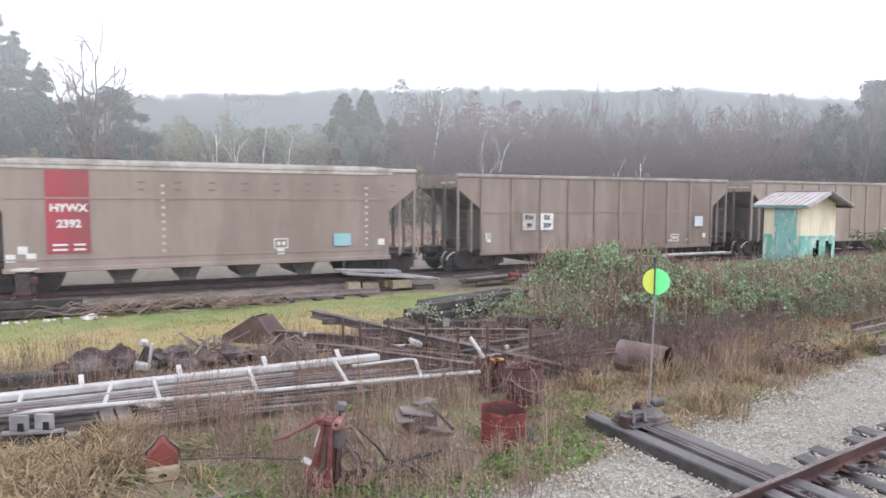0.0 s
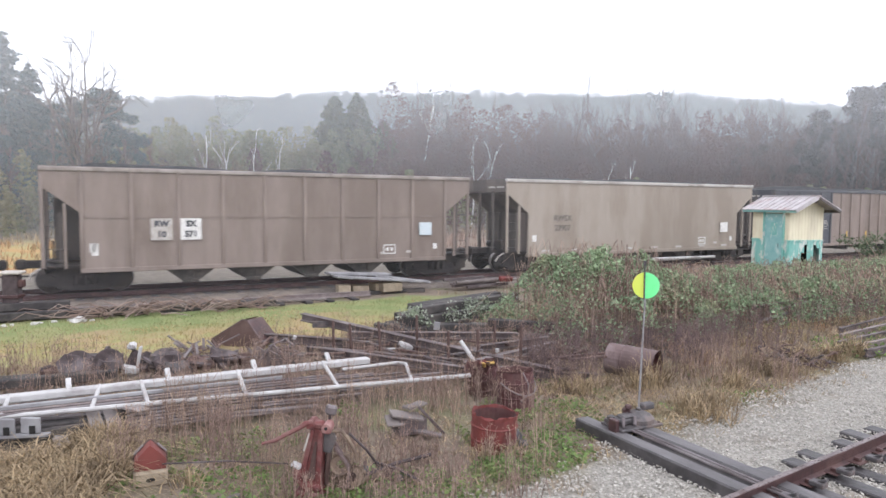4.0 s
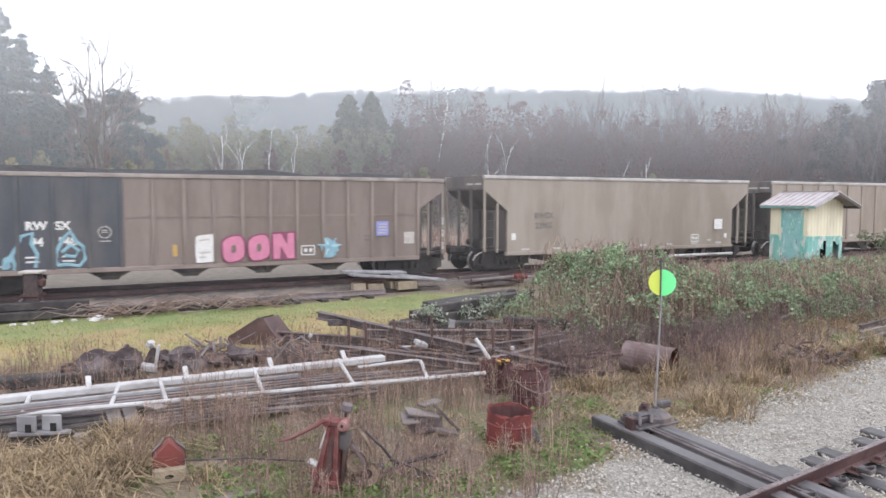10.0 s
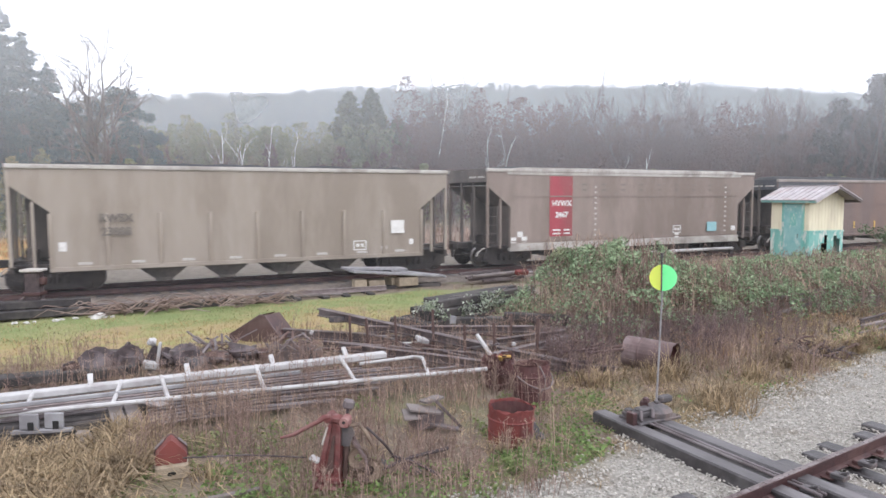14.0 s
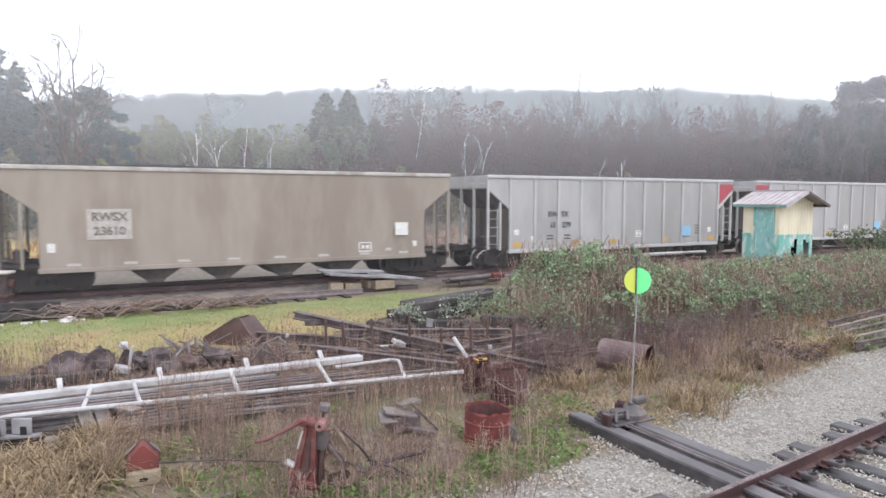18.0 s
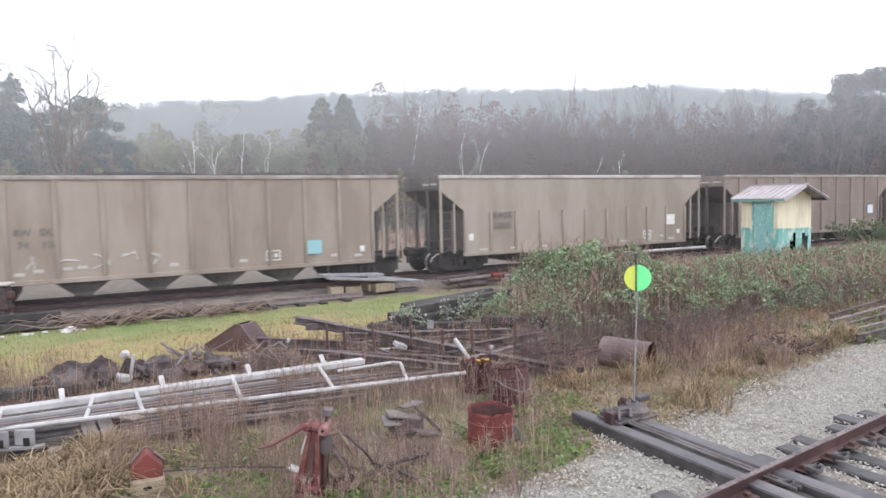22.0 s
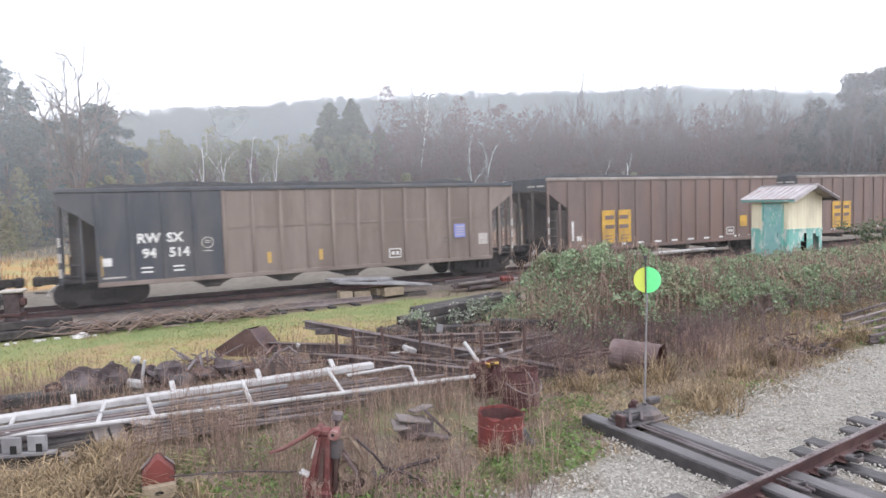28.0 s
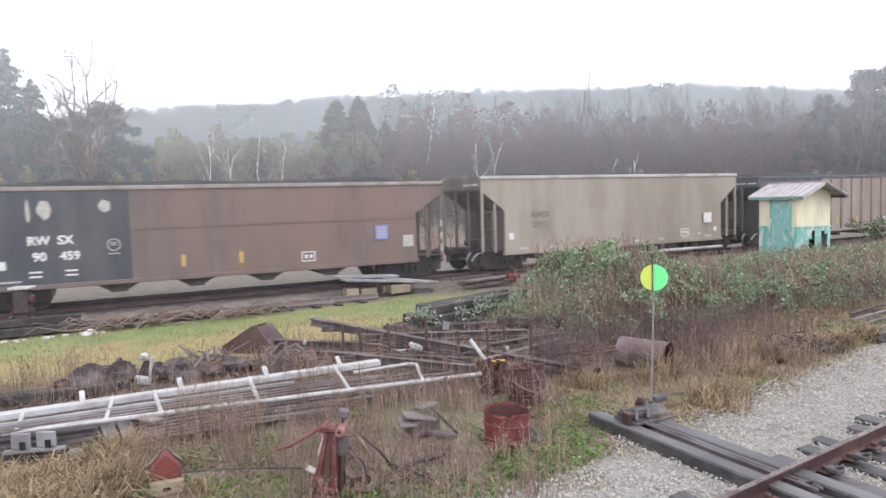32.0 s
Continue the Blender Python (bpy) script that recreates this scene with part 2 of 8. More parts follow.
STREAK = (1.0, 1.0, 0.28)
M = {
    "tan": surface("dusty_tan_paint", (0.3328, 0.285, 0.2361), (0.2933, 0.2475, 0.1997), 1.6, (0.2444, 0.2007, 0.1581), 0.5, 0.75, bump=0.1, stretch=STREAK, objects=0.08),
    "ribtan": surface("dusty_khaki_paint", (0.3125, 0.2643, 0.215), (0.2733, 0.224, 0.1792), 1.6, (0.2229, 0.1781, 0.1378), 0.5, 0.75, bump=0.1, stretch=STREAK, objects=0.08),
    "brown": surface("dusty_brown_paint", (0.25, 0.2, 0.17), (0.21, 0.165, 0.138), 1.6, (0.175, 0.135, 0.11), 0.5, 0.75, bump=0.1, stretch=STREAK, objects=0.08),
    "umber": surface("dusty_umber_paint", (0.315, 0.26, 0.215), (0.27, 0.22, 0.18), 1.6, (0.23, 0.18, 0.14), 0.5, 0.75, bump=0.1, stretch=STREAK),
    "rust": surface("oxide_brown_paint", (0.175, 0.128, 0.112), (0.14, 0.102, 0.09), 1.6, (0.19, 0.125, 0.1), 0.5, 0.75, bump=0.1, stretch=STREAK, objects=0.06),
    "dun": surface("dusty_dun_paint", (0.31, 0.25, 0.21), (0.27, 0.215, 0.18), 1.6, (0.225, 0.175, 0.145), 0.5, 0.75, bump=0.1, stretch=STREAK, objects=0.06),
    "grey": surface("pale_grey_paint", (0.38, 0.375, 0.365), (0.335, 0.33, 0.318), 1.4, (0.29, 0.28, 0.262), 0.5, 0.6, bump=0.08, stretch=STREAK),
    "greyrib": surface("light_grey_paint", (0.45, 0.445, 0.43), (0.39, 0.38, 0.365), 2.0, None, rough=0.6, bump=0.05, stretch=STREAK),
    "navy": surface("sooty_blue_black_paint", (0.0486, 0.0513, 0.063), (0.0666, 0.0684, 0.0774), 1.6, (0.0882, 0.0837, 0.0828), 0.5, 0.6, bump=0.1, stretch=STREAK),
    "under": surface("grimy_black_steel", (0.026, 0.021, 0.02), (0.045, 0.036, 0.033), 4, (0.065, 0.05, 0.042), 0.9, 0.8, bump=0.3),
    "chute": surface("dusty_dark_steel", (0.06, 0.052, 0.046), (0.09, 0.078, 0.068), 3, (0.12, 0.1, 0.085), 0.9, 0.8, bump=0.2),
    # dark end steel; for the open bays their shade is in this colour
    "endsteel": surface("dark_shaded_end_steel", (0.09, 0.078, 0.072), (0.13, 0.11, 0.098), 2, (0.16, 0.13, 0.115), 0.8, 0.8, bump=0.2, stretch=STREAK),
    "wheel": surface("worn_wheel_steel", (0.045, 0.036, 0.032), (0.075, 0.06, 0.052), 8, None, rough=0.5, metal=0.7, bump=0.1),
    "tread": surface("polished_tread_steel", (0.3, 0.28, 0.27), (0.22, 0.2, 0.19), 12, None, rough=0.4, metal=0.8, bump=0.05),
    "coal": surface("black_coal", (0.014, 0.013, 0.013), (0.03, 0.029, 0.029), 9, None, rough=0.85, bump=1.0, bscale=16, depth=0.05),
    "chord": surface("pale_tan_chord", (0.46, 0.43, 0.39), (0.38, 0.35, 0.31), 3, (0.28, 0.25, 0.22), 1.0, 0.7, bump=0.1),
    "chordbrown": surface("brown_top_chord", (0.28, 0.24, 0.21), (0.21, 0.175, 0.15), 3, (0.33, 0.29, 0.26), 1.0, 0.7, bump=0.1),
    "white": surface("white_stencil_paint", (0.72, 0.71, 0.68), (0.6, 0.58, 0.54), 6, None, rough=0.7, bump=0.05),
    "offwhite": surface("dusty_white_patch", (0.5, 0.47, 0.43), (0.38, 0.34, 0.3), 7, None, rough=0.8, bump=0.05),
    "faded": surface("faded_dark_stencil", (0.13, 0.115, 0.1), (0.18, 0.155, 0.13), 9, None, rough=0.8, bump=0.0),
    "red": surface("red_stripe_paint", (0.36, 0.05, 0.066), (0.3, 0.048, 0.06), 2, (0.25, 0.062, 0.064), 0.8, 0.65, bump=0.08, stretch=STREAK),
    "yellow": surface("yellow_panel_paint", (0.6, 0.36, 0.05), (0.5, 0.29, 0.045), 3, (0.4, 0.24, 0.06), 1.2, 0.7, bump=0.08),
    "orange": surface("amber_dust_mark", (0.55, 0.34, 0.08), (0.45, 0.3, 0.1), 7, None, rough=0.7, bump=0.0),
    "bluetag": surface("blue_placard", (0.2, 0.22, 0.5), (0.26, 0.27, 0.52), 6, None, rough=0.6, bump=0.0),
    "cyantag": surface("cyan_placard", (0.22, 0.43, 0.46), (0.29, 0.48, 0.5), 6, None, rough=0.6, bump=0.0),
    "skytag": surface("sky_blue_placard", (0.2, 0.4, 0.58), (0.27, 0.46, 0.61), 6, None, rough=0.6, bump=0.0),
    "paletag": surface("pale_blue_placard", (0.5, 0.58, 0.62), (0.58, 0.63, 0.64), 6, None, rough=0.6, bump=0.0),
    "pinkrim": surface("dark_pink_spray_paint", (0.22, 0.05, 0.1), (0.17, 0.04, 0.08), 4, None, rough=0.6, bump=0.0),
    "aquapale": surface("pale_aqua_spray_paint", (0.4, 0.6, 0.66), (0.33, 0.52, 0.58), 4, None, rough=0.6, bump=0.0),
    "pink": surface("pink_spray_paint", (0.6, 0.21, 0.31), (0.5, 0.17, 0.27), 4, None, rough=0.6, bump=0.0),
    "aqua": surface("aqua_spray_paint", (0.26, 0.44, 0.5), (0.18, 0.33, 0.39), 4, None, rough=0.6, bump=0.0),
    "rail": surface("rusty_rail_steel", (0.084, 0.042, 0.0408), (0.06, 0.0336, 0.0336), 9, (0.12, 0.066, 0.0576), 2, 0.42, metal=0.2, bump=0.2),
    "railtop": surface("worn_rail_head", (0.19, 0.15, 0.145), (0.14, 0.105, 0.1), 14, (0.095, 0.06, 0.055), 3, 0.3, metal=0.7, bump=0.1),
    "greyrail": surface("weathered_grey_steel", (0.24, 0.2, 0.19), (0.18, 0.145, 0.14), 8, None, rough=0.7, bump=0.2),
    "tie": surface("tarred_timber", (0.0432, 0.03888, 0.03972), (0.07344, 0.06744, 0.06744), 5, (0.1123, 0.1037, 0.1037), 1.5, 0.5, bump=0.5, bscale=25, objects=0.25),
    "oldtie": surface("old_black_timber", (0.03203, 0.0286, 0.0286), (0.0572, 0.05148, 0.04919), 5, (0.08584, 0.0755, 0.06864), 1.5, 0.85, bump=0.6, bscale=20, objects=0.2),
    "darkballast": surface("sooty_ballast", (0.198, 0.1632, 0.138), (0.12, 0.0996, 0.084), 9, (0.24, 0.198, 0.162), 1.2, 0.95, bump=1.0, bscale=20, depth=0.05, spread=0.16),
    "stone": surface("limestone_chips", (0.475, 0.448, 0.4), (0.36, 0.338, 0.3), 20, None, rough=0.9, bump=0.3, island=0.28),
    "rock": surface("pale_rock", (0.6, 0.58, 0.54), (0.45, 0.43, 0.4), 6, None, rough=0.9, bump=0.5),
    "whitepipe": surface("weathered_white_enamel", (0.48, 0.47, 0.46), (0.4, 0.385, 0.375), 4, (0.26, 0.235, 0.225), 1.4, 0.55, bump=0.15, mix3=(0.56, 0.7)),
    "pipe": surface("grey_brown_pipe", (0.17, 0.145, 0.145), (0.12, 0.098, 0.098), 6, (0.23, 0.205, 0.205), 1.6, 0.65, metal=0.2, bump=0.2),
    "beam": surface("dark_rusty_girder", (0.075, 0.05625, 0.055), (0.1125, 0.0875, 0.085), 6, (0.1625, 0.135, 0.1313), 1.3, 0.75, bump=0.3, objects=0.15),
    "scrap": surface("dark_scrap_iron", (0.0546, 0.0416, 0.0416), (0.091, 0.0676, 0.0676), 6, (0.156, 0.13, 0.13), 1.5, 0.75, metal=0.2, bump=0.5),
    "rustplate": surface("rusted_sheet_iron", (0.1063, 0.0625, 0.0525), (0.0775, 0.0475, 0.04125), 5, (0.15, 0.1, 0.0825), 1.3, 0.85, bump=0.4),
    "reddrum": surface("faded_red_drum_paint", (0.18, 0.036, 0.03), (0.125, 0.032, 0.028), 5, (0.08, 0.036, 0.032), 1.8, 0.7, bump=0.25, mix3=(0.5, 0.66)),
    "darkdrum": surface("rusty_maroon_drum", (0.1, 0.036, 0.036), (0.07, 0.03, 0.03), 5, (0.13, 0.07, 0.058), 1.8, 0.75, bump=0.3),
    "browndrum": surface("brown_rusted_drum", (0.13, 0.085, 0.08), (0.095, 0.062, 0.058), 5, (0.21, 0.16, 0.155), 1.8, 0.7, bump=0.3, stretch=(0.4, 1, 1)),
    "pinkpaint": surface("sun_bleached_red_paint", (0.24, 0.1, 0.09), (0.18, 0.065, 0.06), 8, (0.3, 0.18, 0.16), 3, 0.75, bump=0.3),
    "redpaint": surface("weathered_red_casting", (0.165, 0.042, 0.038), (0.1, 0.032, 0.03), 9, (0.17, 0.085, 0.075), 4, 0.75, bump=0.4),
    "brightred": surface("dull_red_signal_paint", (0.185, 0.045, 0.036), (0.15, 0.04, 0.033), 3, (0.1, 0.034, 0.03), 2, 0.7, bump=0.15),
    "cream": surface("cream_board_paint", (0.74, 0.68, 0.5), (0.68, 0.61, 0.44), 3, (0.56, 0.5, 0.37), 1.3, 0.8, bump=0.15, stretch=(1, 1, 0.3), mix3=(0.55, 0.75)),
    "teal": surface("peeling_teal_paint", (0.17, 0.42, 0.36), (0.26, 0.49, 0.43), 4, (0.56, 0.6, 0.54), 4.5, 0.8, bump=0.3, stretch=(1, 1, 0.5), mix3=(0.53, 0.6)),
    "tealdoor": surface("faded_teal_door_paint", (0.21, 0.42, 0.4), (0.28, 0.48, 0.45), 4, (0.46, 0.57, 0.53), 3.2, 0.8, bump=0.2, mix3=(0.55, 0.66)),
    "tin": surface("ribbed_galvanised_tin", (0.5, 0.47, 0.47), (0.42, 0.38, 0.38), 3, (0.4, 0.28, 0.26), 1.2, 0.5, metal=0.3, bump=0.1, mix3=(0.54, 0.7)),
    # black that stands in for shade inside holes and the shed
    "dark": surface("painted_shade_black", (0.012, 0.012, 0.012), (0.02, 0.018, 0.016), 5, None, rough=0.9, bump=0.0),
    "headblock": surface("worn_grey_timber", (0.075, 0.069, 0.07), (0.12, 0.111, 0.112), 5, (0.165, 0.152, 0.152), 1.5, 0.6, bump=0.5, bscale=25, stretch=(1, 0.25, 1)),
    "purplecane": surface("dark_purple_brown_stalks", (0.115, 0.078, 0.076), (0.165, 0.116, 0.11), 3, (0.21, 0.15, 0.13), 0.7, 0.9, bump=0.0, island=0.4),
    "ivyleaf": surface("pale_variegated_ivy", (0.3, 0.33, 0.25), (0.17, 0.22, 0.13), 6, (0.42, 0.43, 0.37), 2.5, 0.6, bump=0.0, island=0.45, translucent=0.2),
    "shrub": surface("dull_green_shrub_leaves", (0.1, 0.135, 0.085), (0.14, 0.17, 0.1), 2, (0.16, 0.16, 0.1), 0.6, 0.8, bump=0.0, island=0.3, translucent=0.3),
    "gold": surface("ochre_rusted_iron", (0.17, 0.12, 0.085), (0.11, 0.075, 0.058), 9, (0.24, 0.18, 0.13), 4, 0.85, bump=0.5),
    "green": surface("fluorescent_green_enamel", (0.16, 0.8, 0.27), (0.2, 0.84, 0.32), 3, None, rough=0.45, bump=0.0),
    "lime": surface("yellow_green_enamel", (0.6, 0.72, 0.1), (0.62, 0.68, 0.1), 3, None, rough=0.45, bump=0.0),
    "mast": surface("grey_painted_rod", (0.3, 0.29, 0.29), (0.22, 0.2, 0.2), 8, None, rough=0.6, metal=0.3, bump=0.1),
    "castiron": surface("oily_cast_iron", (0.072, 0.066, 0.0672), (0.12, 0.108, 0.108), 9, (0.168, 0.132, 0.12), 3, 0.6, metal=0.3, bump=0.3),
    "deadwood": surface("dead_brown_branch", (0.2301, 0.1638, 0.1326), (0.169, 0.1196, 0.09724), 6, (0.2834, 0.2301, 0.195), 1.5, 0.9, bump=0.2, objects=0.25),
    "wood": surface("silvered_plank", (0.17, 0.145, 0.135), (0.11, 0.092, 0.085), 6, (0.23, 0.205, 0.195), 1.5, 0.85, bump=0.4, stretch=(0.25, 1, 1), objects=0.25),
    "endgrain": surface("fresh_sawn_timber", (0.38, 0.315, 0.23), (0.29, 0.235, 0.17), 6, None, rough=0.85, bump=0.3, objects=0.15),
    "greyboard": surface("wet_grey_board", (0.255, 0.2507, 0.255), (0.1955, 0.187, 0.1913), 5, (0.3145, 0.3102, 0.3102), 1.4, 0.7, bump=0.3),
    "bark": surface("grey_brown_bark", (0.12, 0.1, 0.092), (0.17, 0.145, 0.135), 6, None, rough=0.95, bump=0.4, stretch=(1, 1, 0.3)),
    "twig": surface("bare_brown_twigs", (0.137, 0.0882, 0.0784), (0.169, 0.115, 0.102), 0.3, (0.16, 0.0865, 0.072), 0.05, 0.95, bump=0.0, island=0.1, translucent=0.5),
    "olive": surface("olive_winter_foliage", (0.172, 0.178, 0.095), (0.222, 0.22, 0.124), 0.4, (0.24, 0.212, 0.135), 0.08, 0.9, bump=0.0, island=0.15, translucent=0.45),
    "birch": surface("white_birch_bark", (0.66, 0.63, 0.57), (0.5, 0.46, 0.42), 3, None, rough=0.9, bump=0.1),
    "pine": surface("blue_green_pine_needles", (0.072, 0.112, 0.107), (0.095, 0.134, 0.126), 0.5, (0.11, 0.124, 0.118), 0.1, 0.9, bump=0.0, island=0.15, translucent=0.45),
    "spruce": surface("olive_dark_spruce_needles", (0.0999, 0.1147, 0.06956), (0.1317, 0.1428, 0.08732), 0.5, (0.1554, 0.1443, 0.09472), 0.1, 0.9, bump=0.0, island=0.15, translucent=0.45),
    "hill": surface("misty_hillside", (0.09, 0.116, 0.1), (0.05, 0.07, 0.066), 0.05, (0.1, 0.1, 0.086), 0.012, 1.0, bump=0.0, island=0.06, translucent=0.45),
    "murk": surface("dark_ivy_and_twigs", (0.0723, 0.0672, 0.0612), (0.0935, 0.0791, 0.0688), 0.5, (0.102, 0.0791, 0.0688), 0.1, 0.95, bump=0.0, island=0.15, translucent=0.45),
    "leaf": surface("bramble_leaves", (0.212, 0.29, 0.165), (0.285, 0.35, 0.21), 3, (0.33, 0.305, 0.19), 0.5, 0.65, bump=0.0, island=0.48, translucent=0.3, mix3=(0.56, 0.72)),
    "deadleaf": surface("withered_tan_leaves", (0.26, 0.19, 0.13), (0.2, 0.14, 0.1), 3, (0.33, 0.26, 0.17), 0.7, 0.9, bump=0.0, island=0.5, translucent=0.2),
    "cane": surface("reddish_brown_stalks", (0.209, 0.1408, 0.1155), (0.2805, 0.1958, 0.1595), 3, (0.374, 0.275, 0.2035), 0.7, 0.9, bump=0.0, island=0.5),
    "straw": surface("bleached_dry_grass", (0.4, 0.305, 0.185), (0.29, 0.215, 0.13), 2, (0.2, 0.148, 0.095), 0.6, 0.9, bump=0.0, island=0.5, translucent=0.2),
    "herb": surface("low_green_herbs", (0.13, 0.2, 0.06), (0.19, 0.26, 0.09), 3, (0.22, 0.22, 0.11), 0.8, 0.8, bump=0.0, island=0.35, translucent=0.3),
    "lawn": surface("bright_winter_grass", (0.2475, 0.2882, 0.1265), (0.3135, 0.3245, 0.1595), 0.5, (0.418, 0.33, 0.1815), 0.3, 0.9, bump=0.0, island=0.2, translucent=0.25, mix3=(0.44, 0.58)),
    "yellowgrass": surface("yellowed_winter_grass", (0.396, 0.3135, 0.154), (0.319, 0.297, 0.132), 0.6, (0.44, 0.297, 0.154), 0.35, 0.9, bump=0.0, island=0.25, translucent=0.25, mix3=(0.46, 0.6)),
    "sedge": surface("orange_broom_sedge", (0.42, 0.25, 0.12), (0.36, 0.225, 0.12), 1, (0.34, 0.28, 0.15), 0.2, 0.9, bump=0.0, island=0.3, translucent=0.2),
}

# ---- ground ----
def ground_material():
    """Soil and litter, with the mown green strip by the main line, the chippings by the near track and the sedge field beyond."""
    m = bpy.data.materials.new("yard_ground")
    m.use_nodes = True
    n, l = m.node_tree.nodes, m.node_tree.links
    b = n["Principled BSDF"]
    pos = n.new("ShaderNodeNewGeometry").outputs["Position"]

    def math_(op, a, c=None):
        x = n.new("ShaderNodeMath")
        x.operation = op
        for sock, val in zip(x.inputs, (a, c)):
            if val is None:
                continue
            if isinstance(val, (int, float)):
                sock.default_value = val
            else:
                l.new(val, sock)
        return x.outputs[0]

    def dot(v, off):
        x = n.new("ShaderNodeVectorMath")
        x.operation = "DOT_PRODUCT"
        x.inputs[1].default_value = v
        l.new(pos, x.inputs[0])
        return math_("SUBTRACT", x.outputs["Value"], off)

    def noise_at(s, detail=5.0):
        t = n.new("ShaderNodeTexNoise")
        t.inputs["Scale"].default_value, t.inputs["Detail"].default_value = s, detail
        l.new(pos, t.inputs["Vector"])
        return t.outputs["Fac"]

    def step(src, lo, hi):
        r = n.new("ShaderNodeMapRange")
        r.interpolation_type = "SMOOTHSTEP"
        r.inputs["From Min"].default_value, r.inputs["From Max"].default_value = lo, hi
        l.new(src, r.inputs["Value"])
        return r.outputs["Result"]

    def mix(fac, a, c):
        x = n.new("ShaderNodeMix")
        x.data_type = "RGBA"
        l.new(fac, x.inputs["Factor"])
        for sock, val in ((x.inputs[6], a), (x.inputs[7], c)):
            if isinstance(val, tuple):
                sock.default_value = (*val, 1)
            else:
                l.new(val, sock)
        return x.outputs[2]

    s, lat = dot(ALONG, ALONG.dot(ORIGIN)), dot(ACROSS, ACROSS.dot(ORIGIN))
    wob = math_("MULTIPLY", math_("SUBTRACT", noise_at(0.9), 0.5), 1.6)
    fine, mid, big = noise_at(24), noise_at(5), noise_at(0.7)
    soil = mix(step(mid, 0.36, 0.64), (0.135, 0.102, 0.08), (0.2, 0.158, 0.118))
    soil = mix(step(big, 0.46, 0.62), soil, (0.135, 0.14, 0.06))
    soil = mix(step(fine, 0.42, 0.7), soil, (0.235, 0.19, 0.138))
    # shade of the hollows among the scrap, put into the soil colour
    scrap_shade = math_("MULTIPLY", step(lat, -13.2, -12.0), math_("SUBTRACT", 1.0, step(lat, -9.2, -8.4)))
    scrap_shade = math_("MULTIPLY", scrap_shade, math_("SUBTRACT", 1.0, step(s, -1.0, 2.0)))
    soil = mix(math_("MULTIPLY", scrap_shade, step(mid, 0.3, 0.55)), soil, (0.075, 0.06, 0.052))
    green = mix(step(noise_at(1.1), 0.38, 0.62), (0.19, 0.235, 0.09), (0.28, 0.28, 0.125))
    green = mix(step(fine, 0.4, 0.7), green, (0.16, 0.21, 0.06))
    warm = mix(step(noise_at(2.2), 0.4, 0.6), (0.36, 0.27, 0.14), (0.29, 0.28, 0.11))
    latw = math_("ADD", lat, wob)
    band = math_("MULTIPLY", step(noise_at(0.55), 0.47, 0.6), step(math_("SUBTRACT", 0.0, latw), 3.4, 4.4))
    green = mix(band, green, (0.33, 0.235, 0.13))
    green = mix(step(latw, -6.2, -3.8), warm, green)
    strip = math_("MULTIPLY", step(latw, -8.7, -7.0), math_("SUBTRACT", 1.0, step(latw, -2.6, -1.9)))
    strip = math_("MULTIPLY", strip, math_("SUBTRACT", 1.0, step(s, -2.5, 1.5)))
    chips = mix(step(fine, 0.35, 0.65), (0.27, 0.252, 0.222), (0.42, 0.398, 0.352))
    chips = mix(step(big, 0.5, 0.64), chips, (0.25, 0.215, 0.17))
    edge = math_("SUBTRACT", math_("MULTIPLY", math_("ADD", s, 1.2), 0.2), 15.2)
    near = step(math_("SUBTRACT", edge, latw), -0.35, 0.35)
    road = mix(step(noise_at(3), 0.4, 0.62), (0.2, 0.172, 0.138), (0.15, 0.127, 0.1))
    field = mix(step(noise_at(0.25), 0.42, 0.6), (0.42, 0.25, 0.1), (0.34, 0.29, 0.12))
    aside = math_("SUBTRACT", s, math_("MULTIPLY", lat, 0.2))
    field = mix(step(aside, -8.0, -4.2), field, (0.2, 0.152, 0.115))
    col = mix(strip, soil, green)
    col = mix(near, col, chips)
    col = mix(step(latw, 2.4, 3.4), col, road)
    col = mix(step(latw, 9.5, 12.0), col, field)
    col = mix(step(latw, 30, 42), col, (0.14, 0.12, 0.085))
    l.new(col, b.inputs["Base Color"])
    b.inputs["Roughness"].default_value = 0.95
    bp = n.new("ShaderNodeBump")
    bp.inputs["Strength"].default_value, bp.inputs["Distance"].default_value = 0.8, 0.04
    l.new(fine, bp.inputs["Height"])
    l.new(bp.outputs["Normal"], b.inputs["Normal"])
    return m


def ground_height(x, y):
    """The yard is nearly flat; it swells a little between the tracks."""
    s, lat = line_of(x, y)
    h = GROUND + 0.05 * noise.noise((x * 0.35, y * 0.35, 0)) + 0.02 * noise.noise((x * 1.7, y * 1.7, 3))
    if lat < -16.2:
        h = min(h, GROUND + 0.02)
    return h


def build_ground():
    n = 190
    u = np.linspace(-1, 1, n)
    px, py = np.sinh(u * 5.2) * 26, 14 + np.sinh(u * 5.2) * 26
    verts = [(x, y, ground_height(x, y) if abs(x) < 60 and abs(y) < 80 else GROUND) for y in py for x in px]
    i = np.arange(n * (n - 1)).reshape(n - 1, n)[:, :-1].ravel()
    faces = np.stack([i, i + 1, i + n + 1, i + n], 1)
    soup("ground", verts, faces, ground_material(), "yard ground of soil, mown grass, dry litter and chippings", "ground", "structure", smooth=True)


build_ground()


def rail_profile():
    """Half widths and heights of a flat-bottomed rail, base at 0, head at 0.16."""
    half = [(0.065, 0.0), (0.065, 0.012), (0.012, 0.03), (0.009, 0.115), (0.034, 0.128), (0.035, 0.155), (0.028, 0.16)]
    return [(-x, z) for x, z in half] + [(x, z) for x, z in half[::-1]]


